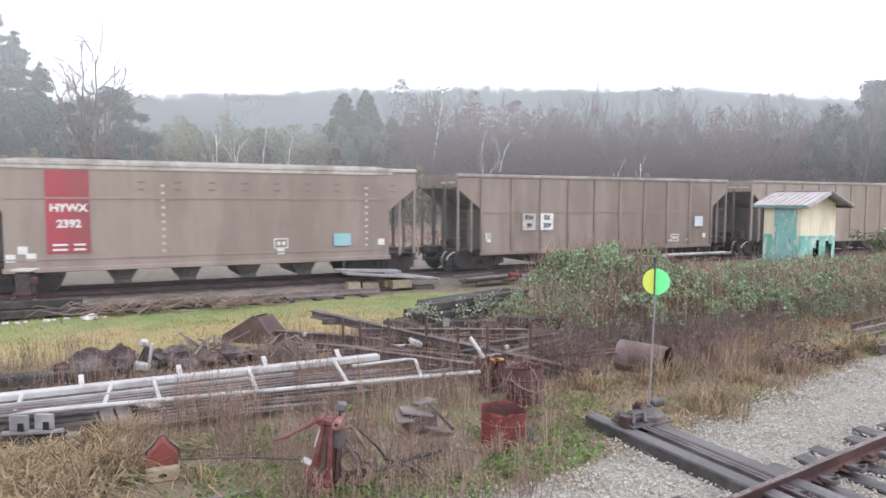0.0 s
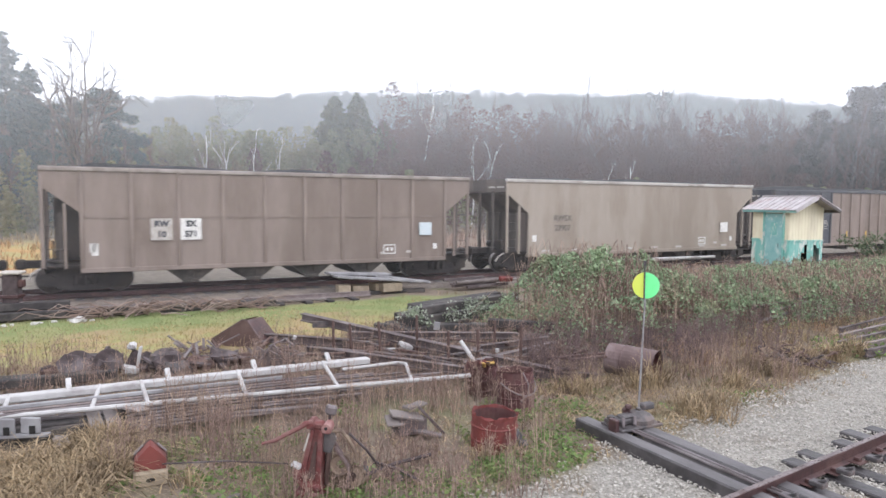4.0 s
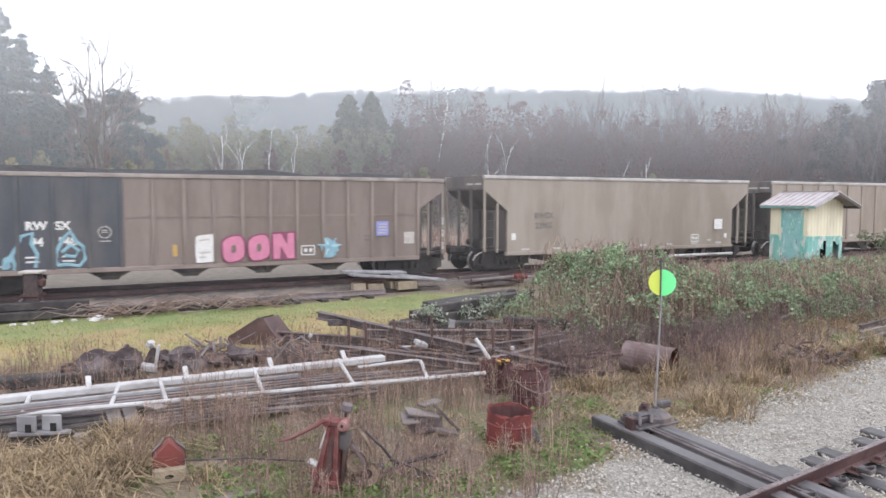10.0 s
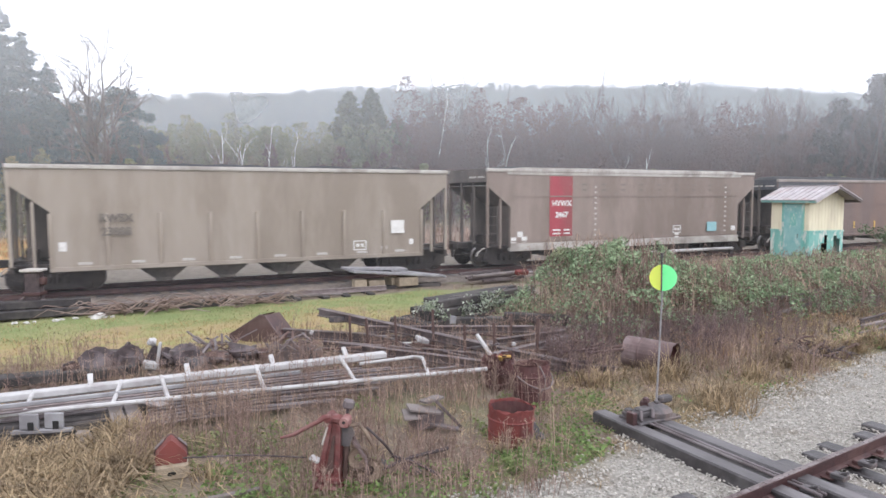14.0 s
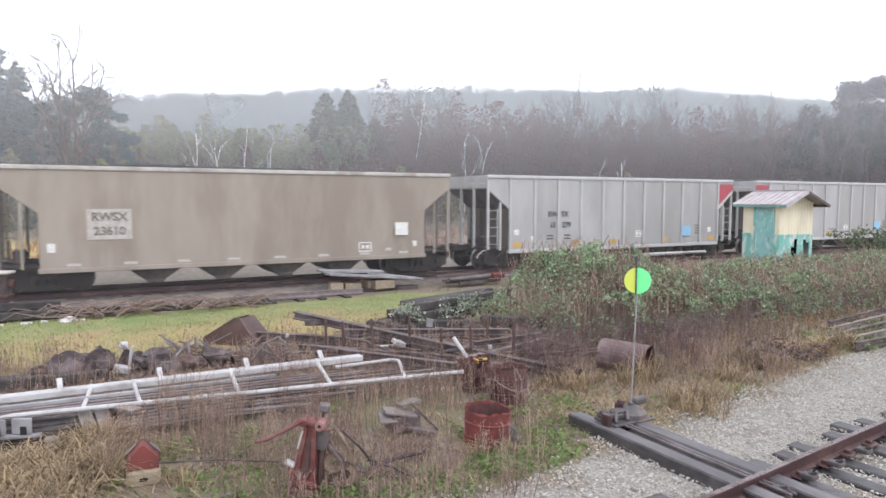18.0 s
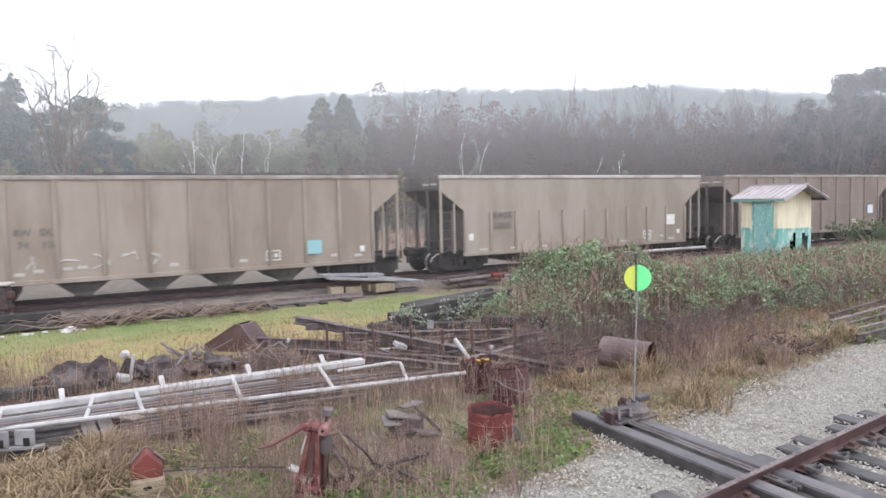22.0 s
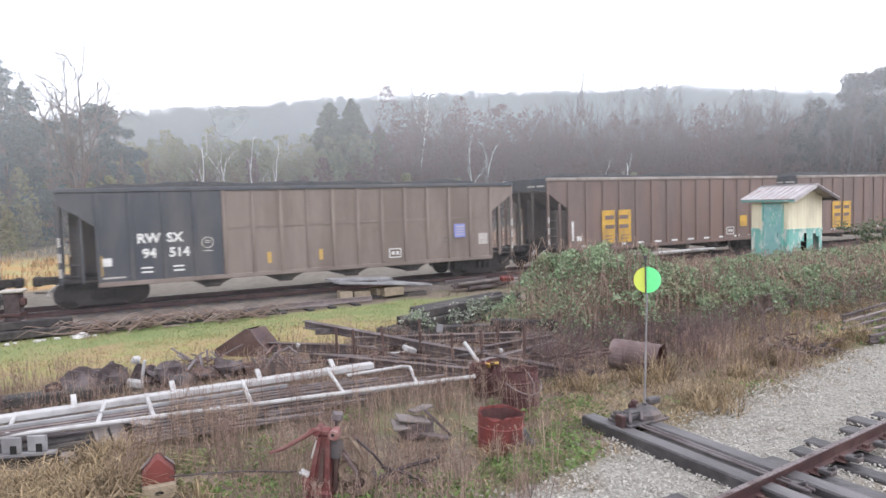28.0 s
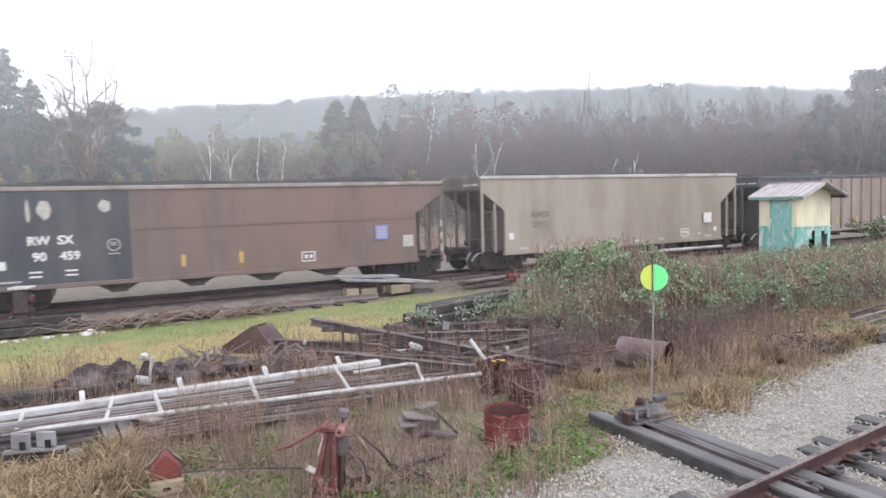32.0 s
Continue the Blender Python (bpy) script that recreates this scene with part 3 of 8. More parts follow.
def rail(name, pts, material, parent=None, label="", head=None):
    """A rail swept along the foot line pts."""
    mb, prof, k = MB(), rail_profile(), len(rail_profile())
    pts = [Vector(p) for p in pts]
    for i, p in enumerate(pts):
        d = (pts[min(i + 1, len(pts) - 1)] - pts[max(i - 1, 0)]).normalized()
        side = Vector((-d.y, d.x, 0)).normalized()
        mb.v += [tuple(p + side * x + Vector((0, 0, z))) for x, z in prof]
    for i in range(len(pts) - 1):
        mb.f += [(i * k + j, i * k + (j + 1) % k, (i + 1) * k + (j + 1) % k, (i + 1) * k + j) for j in range(k)]
    mb.f += [tuple(range(k)), tuple(range((len(pts) - 1) * k, len(pts) * k))[::-1]]
    ob = part(name, mb, material, parent, label)
    if head is not None:
        ob.data.materials.append(head)
        foot = min(v.co.z for v in ob.data.vertices)
        for p in ob.data.polygons:
            if p.center.z - foot > 0.15 and abs(p.normal.z) > 0.5:
                p.material_index = 1
    return ob


def bed(name, s0, s1, lat, half, top, material, label):
    """A ballast bed with sloping shoulders."""
    mb = MB()
    steps, prof = 260, [(-half - 0.6, GROUND - 0.08), (-half, top - 0.02), (-half * 0.4, top), (half * 0.4, top), (half, top - 0.02), (half + 0.6, GROUND - 0.08)]
    for i in range(steps + 1):
        s = s0 + (s1 - s0) * i / steps
        for j, (o, z) in enumerate(prof):
            w = noise.noise((s * 1.3, j * 7.0, lat)) * 0.05
            mb.v.append(tuple(at_line(s, lat + o + w * (j in (0, 5)) * 4, z + w * 0.7)))
    k = len(prof)
    for i in range(steps):
        mb.f += [(i * k + j, i * k + j + 1, (i + 1) * k + j + 1, (i + 1) * k + j) for j in range(k - 1)]
    return tagged(part(name, mb, material), label, "track bed", kind="structure")


TRACK_LAT = 1.6
bed("ballast_bed", -120, 150, TRACK_LAT, 1.75, -0.17, M["darkballast"], "pale ballast bed of the main line")
main_line = thing("railway_track", "main line of brown steel rails on timber sleepers", "railway track", kind="structure")
for o in (-0.755, 0.755):
    rail("rail", [at_line(s, TRACK_LAT + o, -0.16) for s in (-120, -40, 20, 150)], M["rail"], main_line, "rusty rail with a worn bright head", M["tread"])
tie_mesh = MB().box((0, 0, 0), (0.23, 2.6, 0.17), bevel=0.012).mesh("sleeper")
for i in range(190):
    s = -40 + i * 0.52
    sleeper = part("sleeper", tie_mesh, M["tie"], main_line)
    sleeper.matrix_world = Matrix.Translation(at_line(s, TRACK_LAT, -0.245)) @ pose(0, 0, 0, 0, 0, BEARING + random.uniform(-1, 1))

# the disused rail and the long log that lie in front of the main line
old_rail = thing("disused_rail", "weathered grey rail lying on dark sleepers beside the line", "rail")
rail("rail_length", [at_line(s, -1.75 + 0.05 * math.sin(s), -0.24) for s in np.linspace(-30, -3, 20)], M["greyrail"], old_rail)
for i in range(34):
    b = part("stub_sleeper", MB().box((0, 0, 0), (0.22, 1.5, 0.16), bevel=0.015), M["oldtie"], old_rail)
    b.matrix_world = Matrix.Translation(at_line(-29.5 + i * 0.78 + random.uniform(-.1, .1), -1.55, -0.31)) @ pose(0, 0, 0, 0, 0, BEARING + random.uniform(-4, 4))

# ---- the near turnout ----
near_track = thing("turnout_track", "near turnout with red-rusted rails on tarred sleepers in pale chippings", "railway track", kind="structure")
R0, R1 = Vector((2.84, 6.37, 0)), Vector((5.39, 8.06, 0))
RDIR = (R1 - R0).normalized()
RSIDE = Vector((RDIR.y, -RDIR.x, 0))


def near_rail(name, off, t0, t1, bend, material, label):
    pts = []
    for t in np.linspace(t0, t1, 24):
        p = R0 + RDIR * float(t) + RSIDE * (off - bend * float(t) ** 2)
        pts.append((p.x, p.y, -0.205))
    return rail(name, pts, material, near_track, label, M["railtop"])


near_rail("stock_rail", 0.0, -36, 40, 0.0, M["rail"], "rust-red stock rail with a duller head")
near_rail("stock_rail", 1.505, -36, 40, 0.0, M["rail"], "rust-red stock rail with a duller head")
near_rail("switch_blade", 0.075, 4.5, 30, -0.004, M["rail"], "tapered switch blade beside the stock rail")
for i in range(-50, 52):
    s = -9.9 + i * 0.56 + random.uniform(-0.07, 0.07)
    if -5.5 < s < -4.3:
        continue
    lat0 = -17.0 + 0.09 * (s + 3) + random.uniform(-0.12, 0.12)
    sleeper = part("sleeper", MB().box((0, 0, 0), (0.23, 2.75, 0.17), bevel=0.015), M["tie"], near_track)
    sleeper.matrix_world = Matrix.Translation(at_line(s, lat0 - 1.37, -0.318 + random.uniform(-0.012, 0.012))) @ pose(0, 0, 0, 0, 0, BEARING + random.uniform(-1.5, 1.5))
for s, end in ((-5.15, -15.05), (-4.67, -15.35)):
    head = part("head_block", MB().box((0, 0, 0), (0.22, 4.6, 0.2), bevel=0.015), M["tie"], near_track, "long head-block timber carrying the switch stand")
    head.matrix_world = Matrix.Translation(at_line(s, end - 2.3, -0.235)) @ pose(0, 0, 0, 0, 0, BEARING)
    worn = part("worn_top", MB().box((0, 0, 0.1015), (0.185, 4.54, 0.007), bevel=0.003), M["headblock"], head, "grey worn upper face of the timber")
# added black strip that stands in for the dark gap between the timbers
trough = part("trough_timber", MB().box((0, 0, 0), (0.25, 3.6, 0.08), bevel=0.01), M["oldtie"], near_track, "black strip put in for the shade between the head blocks")
trough.matrix_world = Matrix.Translation(at_line(-4.91, -17.6, -0.255)) @ pose(0, 0, 0, 0, 0, BEARING)
for s in (-4.95, -4.88):
    rod = MB().tube([at_line(s, -15.7, -0.12), at_line(s, -18.2, -0.13)], 0.017, 8)
    part("switch_rod", rod, M["pipe"], near_track, "thin steel throw rod")
plate_mesh = MB().box((0, 0, 0.006), (0.2, 0.36, 0.014), bevel=0.003).box((0, 0.1, 0.03), (0.05, 0.07, 0.05), bevel=0.008).box((0, -0.1, 0.03), (0.05, 0.07, 0.05), bevel=0.008).mesh("tie_plate")
for i in range(30):
    s = -9.9 + i * 0.56
    d = RDIR.dot(ALONG)
    t = (s - line_of(R0.x, R0.y)[0]) / d
    p = R0 + RDIR * t
    plate = part("tie_plate", plate_mesh, M["rail"], near_track)
    plate.matrix_world = Matrix.Translation((p.x, p.y, -0.195)) @ pose(0, 0, 0, 0, 0, math.degrees(math.atan2(RDIR.y, RDIR.x)))
for k, t in enumerate((0.9, 1.5, 2.1, 2.8, 3.6)):
    p = R0 + RDIR * t + RSIDE * 0.22
    brace = part("rail_brace", MB().box((0, 0, 0.04), (0.12, 0.16, 0.06), bevel=0.012).bar((0, 0.05, 0.03), (0, -0.09, 0.11), 0.05, 0.03, 0.006), M["castiron"], near_track, "cast rail brace")
    brace.matrix_world = Matrix.Translation((p.x, p.y, -0.185)) @ pose(0, 0, 0, 0, 0, math.degrees(math.atan2(RDIR.y, RDIR.x)))

# ---- the coal train ----
CACHE = {}


def cached(key, build, smooth=False):
    if key not in CACHE:
        CACHE[key] = build().mesh(str(key[0]), smooth)
    return CACHE[key]


def lettering(text, size):
    """Mesh letters in the x-z plane, centred, reading towards -y."""
    key = ("letters", text, size)
    if key not in CACHE:
        cu = bpy.data.curves.new("letters", "FONT")
        cu.body, cu.size, cu.align_x, cu.align_y, cu.extrude, cu.resolution_u = text, size, "CENTER", "CENTER", 0.002, 3
        cu.offset = 0.012
        ob = bpy.data.objects.new("letters", cu)
        me = bpy.data.meshes.new_from_object(ob)
        me.transform(Matrix.Rotation(radians(90), 4, "X"))
        me.materials.clear()
        bpy.data.objects.remove(ob)
        CACHE[key] = me
    return CACHE[key]


FACE = -1.6      # the cars' near side
SILL = 0.8


def mark(car, x, z, w, h, material, name="placard", label="", depth=0.008, out=0.0):
    """A thin painted or riveted rectangle on the near side."""
    ob = part(name, cached((name, round(w, 2), round(h, 2)), lambda: MB().box((0, 0, 0), (w, depth, h))), material, car, label)
    ob.location = (x, FACE - 0.012 - out - (0.055 if name == "placard" else 0.0), z)
    return ob


def words(car, x, z, text, size, material, label=""):
    ob = part("lettering", lettering(text, size), material, car, label or "stencilled lettering")
    ob.location = (x, FACE - 0.012, z)
    return ob


def consolidated(car, x, z, scale=1.0):
    """The framed white stencil box low on the side: a border and two blocks."""
    w, h = 0.44 * scale, 0.3 * scale
    mb = MB()
    for c, size in (((0, 0, h / 2), (w, 0.008, 0.035)), ((0, 0, -h / 2), (w, 0.008, 0.035)), ((w / 2, 0, 0), (0.035, 0.008, h)), ((-w / 2, 0, 0), (0.035, 0.008, h)), ((-0.08, 0, 0), (0.1, 0.008, 0.12)), ((0.09, 0, 0), (0.1, 0.008, 0.12))):
        mb.box(c, size)
    ob = part("stencil_frame", mb, M["white"], car, "framed white inspection stencil")
    ob.location = (x, FACE - 0.012, z)


def bogie_meshes():
    def side_frame():
        mb = MB()
        out = [(-1.28, 0.3), (-1.28, 0.64), (-0.8, 0.72), (-0.5, 0.84), (0.5, 0.84), (0.8, 0.72), (1.28, 0.64), (1.28, 0.3), (0.85, 0.26), (0.5, 0.12), (-0.5, 0.12), (-0.85, 0.26)]
        mb.prism(out, -0.06, 0.06)
        for x in (-0.9, 0.9):
            mb.tube([(x, -0.14, 0.46), (x, 0.0, 0.46)], 0.12, 12)
        for x in (-0.24, 0.0, 0.24):
            mb.tube([(x, -0.1, 0.3), (x, -0.1, 0.58)], 0.085, 10)
        return mb

    def wheelset():
        mb = MB()
        mb.tube([(0, -1.05, 0), (0, 1.05, 0)], 0.075, 10)
        for y in (-0.755, 0.755):
            mb.tube([(0, y - 0.055, 0), (0, y + 0.055, 0)], 0.2, 14)
            mb.tube([(0, y - 0.03, 0), (0, y + 0.03, 0)], 0.36, 24)
            for a in range(6):
                c, s_ = math.cos(a * math.pi / 3), math.sin(a * math.pi / 3)
                mb.tube([(c * 0.2, y - 0.035, s_ * 0.2), (c * 0.34, y - 0.035, s_ * 0.34)], 0.02, 5)
        return tread(mb)

    def tread(mb):
        n = 28
        prof = [(0.35, -0.065), (0.415, -0.065), (0.42, 0.03), (0.445, 0.04), (0.445, 0.065), (0.35, 0.065)]
        for y in (-0.755, 0.755):
            base, sgn = len(mb.v), (1 if y < 0 else -1)
            for r, o in prof:
                mb.v += [(r * math.cos(k * math.tau / n), y + o * sgn, r * math.sin(k * math.tau / n)) for k in range(n)]
            for i in range(len(prof)):
                for k in range(n):
                    a, b, c, d = i * n + k, i * n + (k + 1) % n, (i + 1) % len(prof) * n + (k + 1) % n, (i + 1) % len(prof) * n + k
                    mb.f.append((base + a, base + b, base + c, base + d))
        return mb

    return side_frame, wheelset


def bogie(car, x):
    side_frame, wheelset = bogie_meshes()
    b = part("bogie", cached(("bolster",), lambda: MB().box((0, 0, 0.56), (0.36, 2.3, 0.26), bevel=0.02).box((0, 0, 0.74), (0.5, 0.5, 0.14))), M["under"], car, "grimy four-wheel bogie")
    b.location = (x, 0, 0)
    for y in (-1.02, 1.02):
        f = part("side_frame", cached(("side_frame",), side_frame), M["under"], b)
        f.location = (0, y, 0)
        if y > 0:
            f.rotation_euler = (0, 0, math.pi)
    axles = []
    for ax in (-0.9, 0.9):
        w = part("wheelset", cached(("wheelset",), wheelset), M["wheel"], b, "steel wheels on their axle")
        if len(w.data.materials) == 1:
            w.data.materials.append(M["tread"])
            for p in w.data.polygons:
                if math.hypot(p.center.x, p.center.z) > 0.4:
                    p.material_index = 1
        w.location = (ax, 0, 0.445)
        axles.append(w)
    return axles


def coal_mound(half, seed, top, heap):
    """The heaped load: a rough ridge between the top chords."""
    nx, ny = 60, 12
    rng = np.random.default_rng(seed)
    verts = []
    for i in range(nx + 1):
        x = -half + 2 * half * i / nx
        endfall = min(1.0, (half - abs(x)) / 1.3)
        for j in range(ny + 1):
            y = -1.5 + 3.0 * j / ny
            z = top - 0.08 + (heap * (1 - abs(y / 1.5) ** 3) + 0.02) * endfall * (0.8 + 0.3 * noise.noise((x * 0.45, seed * 3.1, 0)))
            verts.append((x, y, z + float(rng.uniform(-0.035, 0.035))))
    mb = MB()
    k = ny + 1
    return mb.add(verts, [(i * k + j, i * k + j + 1, (i + 1) * k + j + 1, (i + 1) * k + j) for i in range(nx) for j in range(ny)])


def side_outline(b, kind, top):
    if kind == "gondola":
        return [(-b, top), (b, top), (b, 3.16), (b - 1.05, 2.46), (b - 1.05, SILL), (-b + 1.05, SILL), (-b + 1.05, 2.46), (-b, 3.16)]
    return [(-b, top), (b, top), (b, 3.22), (b - 1.05, 2.4), (b - 1.05, SILL), (-b + 1.05, SILL), (-b + 1.05, 2.4), (-b, 3.22)]


def ladder(b, sgn):
    """End ladder: two stiles and rungs in the open end."""
    mb = MB()
    for x in (b - 0.1, b - 0.5):
        mb.box((sgn * x, FACE + 0.05, 1.65), (0.03, 0.035, 1.6))
    for i in range(5):
        mb.box((sgn * (b - 0.3), FACE + 0.05, 1.05 + i * 0.33), (0.4, 0.018, 0.018))
    return mb


def coal_car(kind, length, body, rib, chord, label, ribs=11, sill=None, post=None, seed=0, seam=False, front=None, corner=None, top=3.64, dark_to=None, low_ribs=False, chutes=0.92, web=True):
    """One hopper or gondola wagon in its own space: x along the line, the camera's side at -y, rail top at 0."""
    b = length / 2 - 0.85
    car = thing("coal_wagon", label, "railway wagon", group="wagons of the coal train")
    for sgn in (-1, 1):
        plate = part("side_sheet", cached(("side_sheet", kind, round(b, 2), sgn, top), lambda: MB().prism(side_outline(b, kind, top), sgn * 1.6, sgn * 1.53)), body, car)
        part("top_chord", cached(("top_chord", round(b, 2), sgn, top), lambda: MB().box((0, sgn * 1.575, top + 0.06), (2 * b + 0.02, 0.16, 0.13), bevel=0.02)), chord, car, "top chord")
        part("side_sill", cached(("side_sill", round(b, 2), sgn), lambda: MB().box((0, sgn * 1.57, SILL - 0.06), (2 * b - 2.0, 0.16, 0.14), bevel=0.015)), sill or body, car, "side sill")
    if seam:
        for z in ((2.3,) if kind == "gondola" or ribs else (1.05, 2.8)):
            x0 = -b + (dark_to + 0.05 if dark_to else 1.1)
            part("seam_strip", cached(("seam", round(b, 2), bool(dark_to)), lambda: MB().box(((x0 + b - 1.1) / 2, FACE - 0.012, 0), (b - 1.1 - x0, 0.02, 0.05))), body, car).location = (0, 0, z)
    # ribs
    span = 2 * b - 2.1
    for i in range(ribs + 1):
        x = -span / 2 + span * i / max(ribs, 1)
        if not ribs:
            break
        for sgn in (-1, 1):
            high = 2.35 if low_ribs else top
            r = part("rib", cached(("rib", sgn, high), lambda: MB().box((0, sgn * 1.63, (SILL + high) / 2), (0.11, 0.07, high - SILL), bevel=0.012)), M["navy"] if dark_to and x < -b + dark_to else rib, car)
            r.location = (x, 0, 0)
    # ends
    for sgn in (-1, 1):
        slope = MB()
        slope.add([(sgn * b, -1.5, 3.2), (sgn * b, 1.5, 3.2), (sgn * (b - 2.6), 1.5, 1.3), (sgn * (b - 2.6), -1.5, 1.3),
                   (sgn * (b - 0.06), -1.5, 3.24), (sgn * (b - 0.06), 1.5, 3.24), (sgn * (b - 2.66), 1.5, 1.34), (sgn * (b - 2.66), -1.5, 1.34)],
                  [(0, 1, 2, 3), (7, 6, 5, 4), (0, 3, 7, 4), (1, 5, 6, 2), (0, 4, 5, 1), (3, 2, 6, 7)])
        part("slope_sheet", cached(("slope", round(b, 2), sgn), lambda: slope), M["navy"] if dark_to else M["endsteel"], car, "dark sloping end sheet")
        part("end_chord", cached(("end_chord", round(b, 2), sgn, top), lambda: MB().box((sgn * (b - 0.03), 0, top - 0.14), (0.07, 3.1, 0.5))), corner or (M["navy"] if kind == "gondola" else body if seam and ribs else M["endsteel"]), car, "end plate above the slope sheet")
        part("end_sill", cached(("end_sill", round(b, 2), sgn), lambda: MB().box((sgn * (b - 0.5), 0, 0.86), (1.0, 2.9, 0.06)).box((sgn * (b - 0.04), 0, 0.8), (0.1, 3.1, 0.26))), M["under"], car, "end platform")
        if sgn < 0:
            part("end_number", cached(("end_number", round(b, 2), top), lambda: MB().box((-b - 0.01, -1.15, top - 0.2), (0.012, 0.5, 0.07)).box((-b - 0.01, -0.5, top - 0.2), (0.012, 0.5, 0.07))), M["offwhite"], car, "white stencil bars on the end plate")
        for y in (-1.56, 1.56):
            stile = M["navy"] if dark_to and sgn < 0 else post or body
            p = part("corner_post", cached(("post", round(b, 2), sgn), lambda: MB().box((sgn * (b - 0.05), 0, 2.2), (0.09, 0.09, 2.7), bevel=0.01)), stile, car)
            p.location = (0, y, 0)
            p = part("end_post", cached(("post2", round(b, 2), sgn), lambda: MB().box((sgn * (b - 0.62), 0, 1.75), (0.08, 0.08, 1.9), bevel=0.01)), stile, car)
            p.location = (0, y, 0)
        for y in (-0.55, 0.45):
            p = part("end_stiffener", cached(("post3", round(b, 2), sgn), lambda: MB().box((sgn * (b - 0.02), 0, 2.1), (0.08, 0.1, 2.5))), post or M["endsteel"], car)
            p.location = (0, y, 0)
        part("ladder", cached(("ladder", round(b, 2), sgn), lambda: ladder(b, sgn)), M["navy"] if dark_to and sgn < 0 else post or M["endsteel"], car, "end ladder")
        if kind == "gondola":
            for z in (1.15, 1.6, 2.05):
                part("reflector_strip", cached(("post_strip", sgn, round(b, 2)), lambda: MB().box((sgn * (b - 0.05), -1.61, 0), (0.07, 0.012, 0.26))), M["offwhite"], car, "worn white reflector strip").location.z = z
        part("coupler", cached(("coupler", round(b, 2), sgn), lambda: MB().box((sgn * (b + 0.2), 0, 0.84), (0.7, 0.2, 0.24), bevel=0.03).box((sgn * (b + 0.6), 0, 0.84), (0.3, 0.32, 0.3), bevel=0.06).tube([(sgn * (b - 0.02), -0.3, 0.75), (sgn * (b + 0.3), -0.32, 0.5), (sgn * (b + 0.7), -0.25, 0.52)], 0.03, 6)), M["under"], car, "automatic coupler and air hose")
    for sgn in (-1, 1):
        # the bulkhead takes the dark end colour to paint the dimness of the bay
        part("end_bulkhead", cached(("bulkhead", round(b, 2), sgn), lambda: MB().box((sgn * (b - 1.08), 0, 1.7), (0.05, 2.9, 1.7)).box((sgn * (b - 1.0), 0.5, 1.65), (0.1, 0.12, 1.5))), M["endsteel"], car, "bulkhead under the slope sheet, coloured for the bay's shade")
        # extra dark plate, added so that the end bay looks shaded
        if web:
            plate = [(sgn * (b - 0.3), 0.9), (sgn * (b - 0.3), 2.95), (sgn * (b - 2.3), 1.48), (sgn * (b - 2.3), 0.9)]
            part("end_web", cached(("end_web", round(b, 2), sgn), lambda: MB().prism(plate, 0.2, 0.24)), M["endsteel"], car, "added dark plate that closes the shaded end bay")
    gear = MB().box((-b + 0.5, -0.5, 1.1), (0.35, 0.5, 0.4), bevel=0.03).tube([(-b + 0.55, -0.4, 1.1), (-b + 0.55, 0.6, 1.1)], 0.13, 10).tube([(-b + 0.3, -1.1, 1.6), (-b + 0.3, -1.1, 0.9)], 0.03, 6)
    part("brake_gear", cached(("gear", round(b, 2)), lambda: gear), M["under"], car, "brake cylinder and linkage on the end platform")
    # underneath
    part("centre_sill", cached(("centre", round(b, 2)), lambda: MB().box((0, 0, 0.82), (2 * b, 0.5, 0.3))), M["under"], car)
    floor = MB().box((0, 0, 0.92), (2 * b - 4.4, 2.9, 0.1))
    part("floor", cached(("floor", round(b, 2)), lambda: floor), M["under"], car)
    bays = 4
    reach = b - 3.1
    for i in range(bays):
        x = -reach + 2 * reach * (i + 0.5) / bays
        w, low = (reach / bays * chutes, 0.24) if kind != "gondola" else (reach / bays * 0.75, 0.42)

        def chute(w=w, low=low):
            mb = MB()
            mb.add([(-w, -1.25, 0.78), (w, -1.25, 0.78), (w, 1.25, 0.78), (-w, 1.25, 0.78), (-0.2, -1.2, low), (0.2, -1.2, low), (0.2, 1.2, low), (-0.2, 1.2, low)],
                   [(0, 1, 2, 3), (4, 7, 6, 5), (0, 4, 5, 1), (2, 6, 7, 3), (1, 5, 6, 2), (0, 3, 7, 4)])
            mb.box((0, -1.25, low + 0.03), (0.5, 0.06, 0.09)).box((0.1, -1.27, 0.55), (0.06, 0.06, 0.3))
            return mb

        c = part("discharge_chute", cached(("chute", kind, round(b, 2), chutes), chute), M["chute"], car, "wedge-shaped discharge chute")
        c.location = (x, 0, 0)
        part("gate_plate", cached(("gate_plate",), lambda: MB().box((0, -1.3, 0.7), (0.44, 0.05, 0.05), bevel=0.01)), M["offwhite"], c, "dusty pale gate plate")
    axles = bogie(car, -b + 1.12) + bogie(car, b - 1.12)
    part("coal_load", coal_mound(b - 0.12, seed, top, 0.44 if kind == "gondola" else 0.36), M["coal"], car, "heaped black coal")
    part("cut_lever", cached(("cut_lever", round(b, 2)), lambda: MB().tube([(-b - 0.32, -1.35, 0.52), (-b - 0.24, -1.4, 0.68), (-b - 0.1, -1.45, 0.8), (-b + 0.12, -1.5, 0.84)], [0.035, 0.03, 0.022, 0.018], 7)), M["offwhite"], car, "white bent uncoupling lever")
    for x in (-b + 1.1, b - 1.1):
        step = part("stirrup_step", cached(("stirrup",), lambda: MB().tube([(-0.17, 0, 0.82), (-0.17, 0, 0.55), (0.17, 0, 0.55), (0.17, 0, 0.82)], 0.017, 5)), M["under"], car)
        step.location = (x, FACE + 0.05, 0)
    if front:
        front(car, b)
    return car, axles


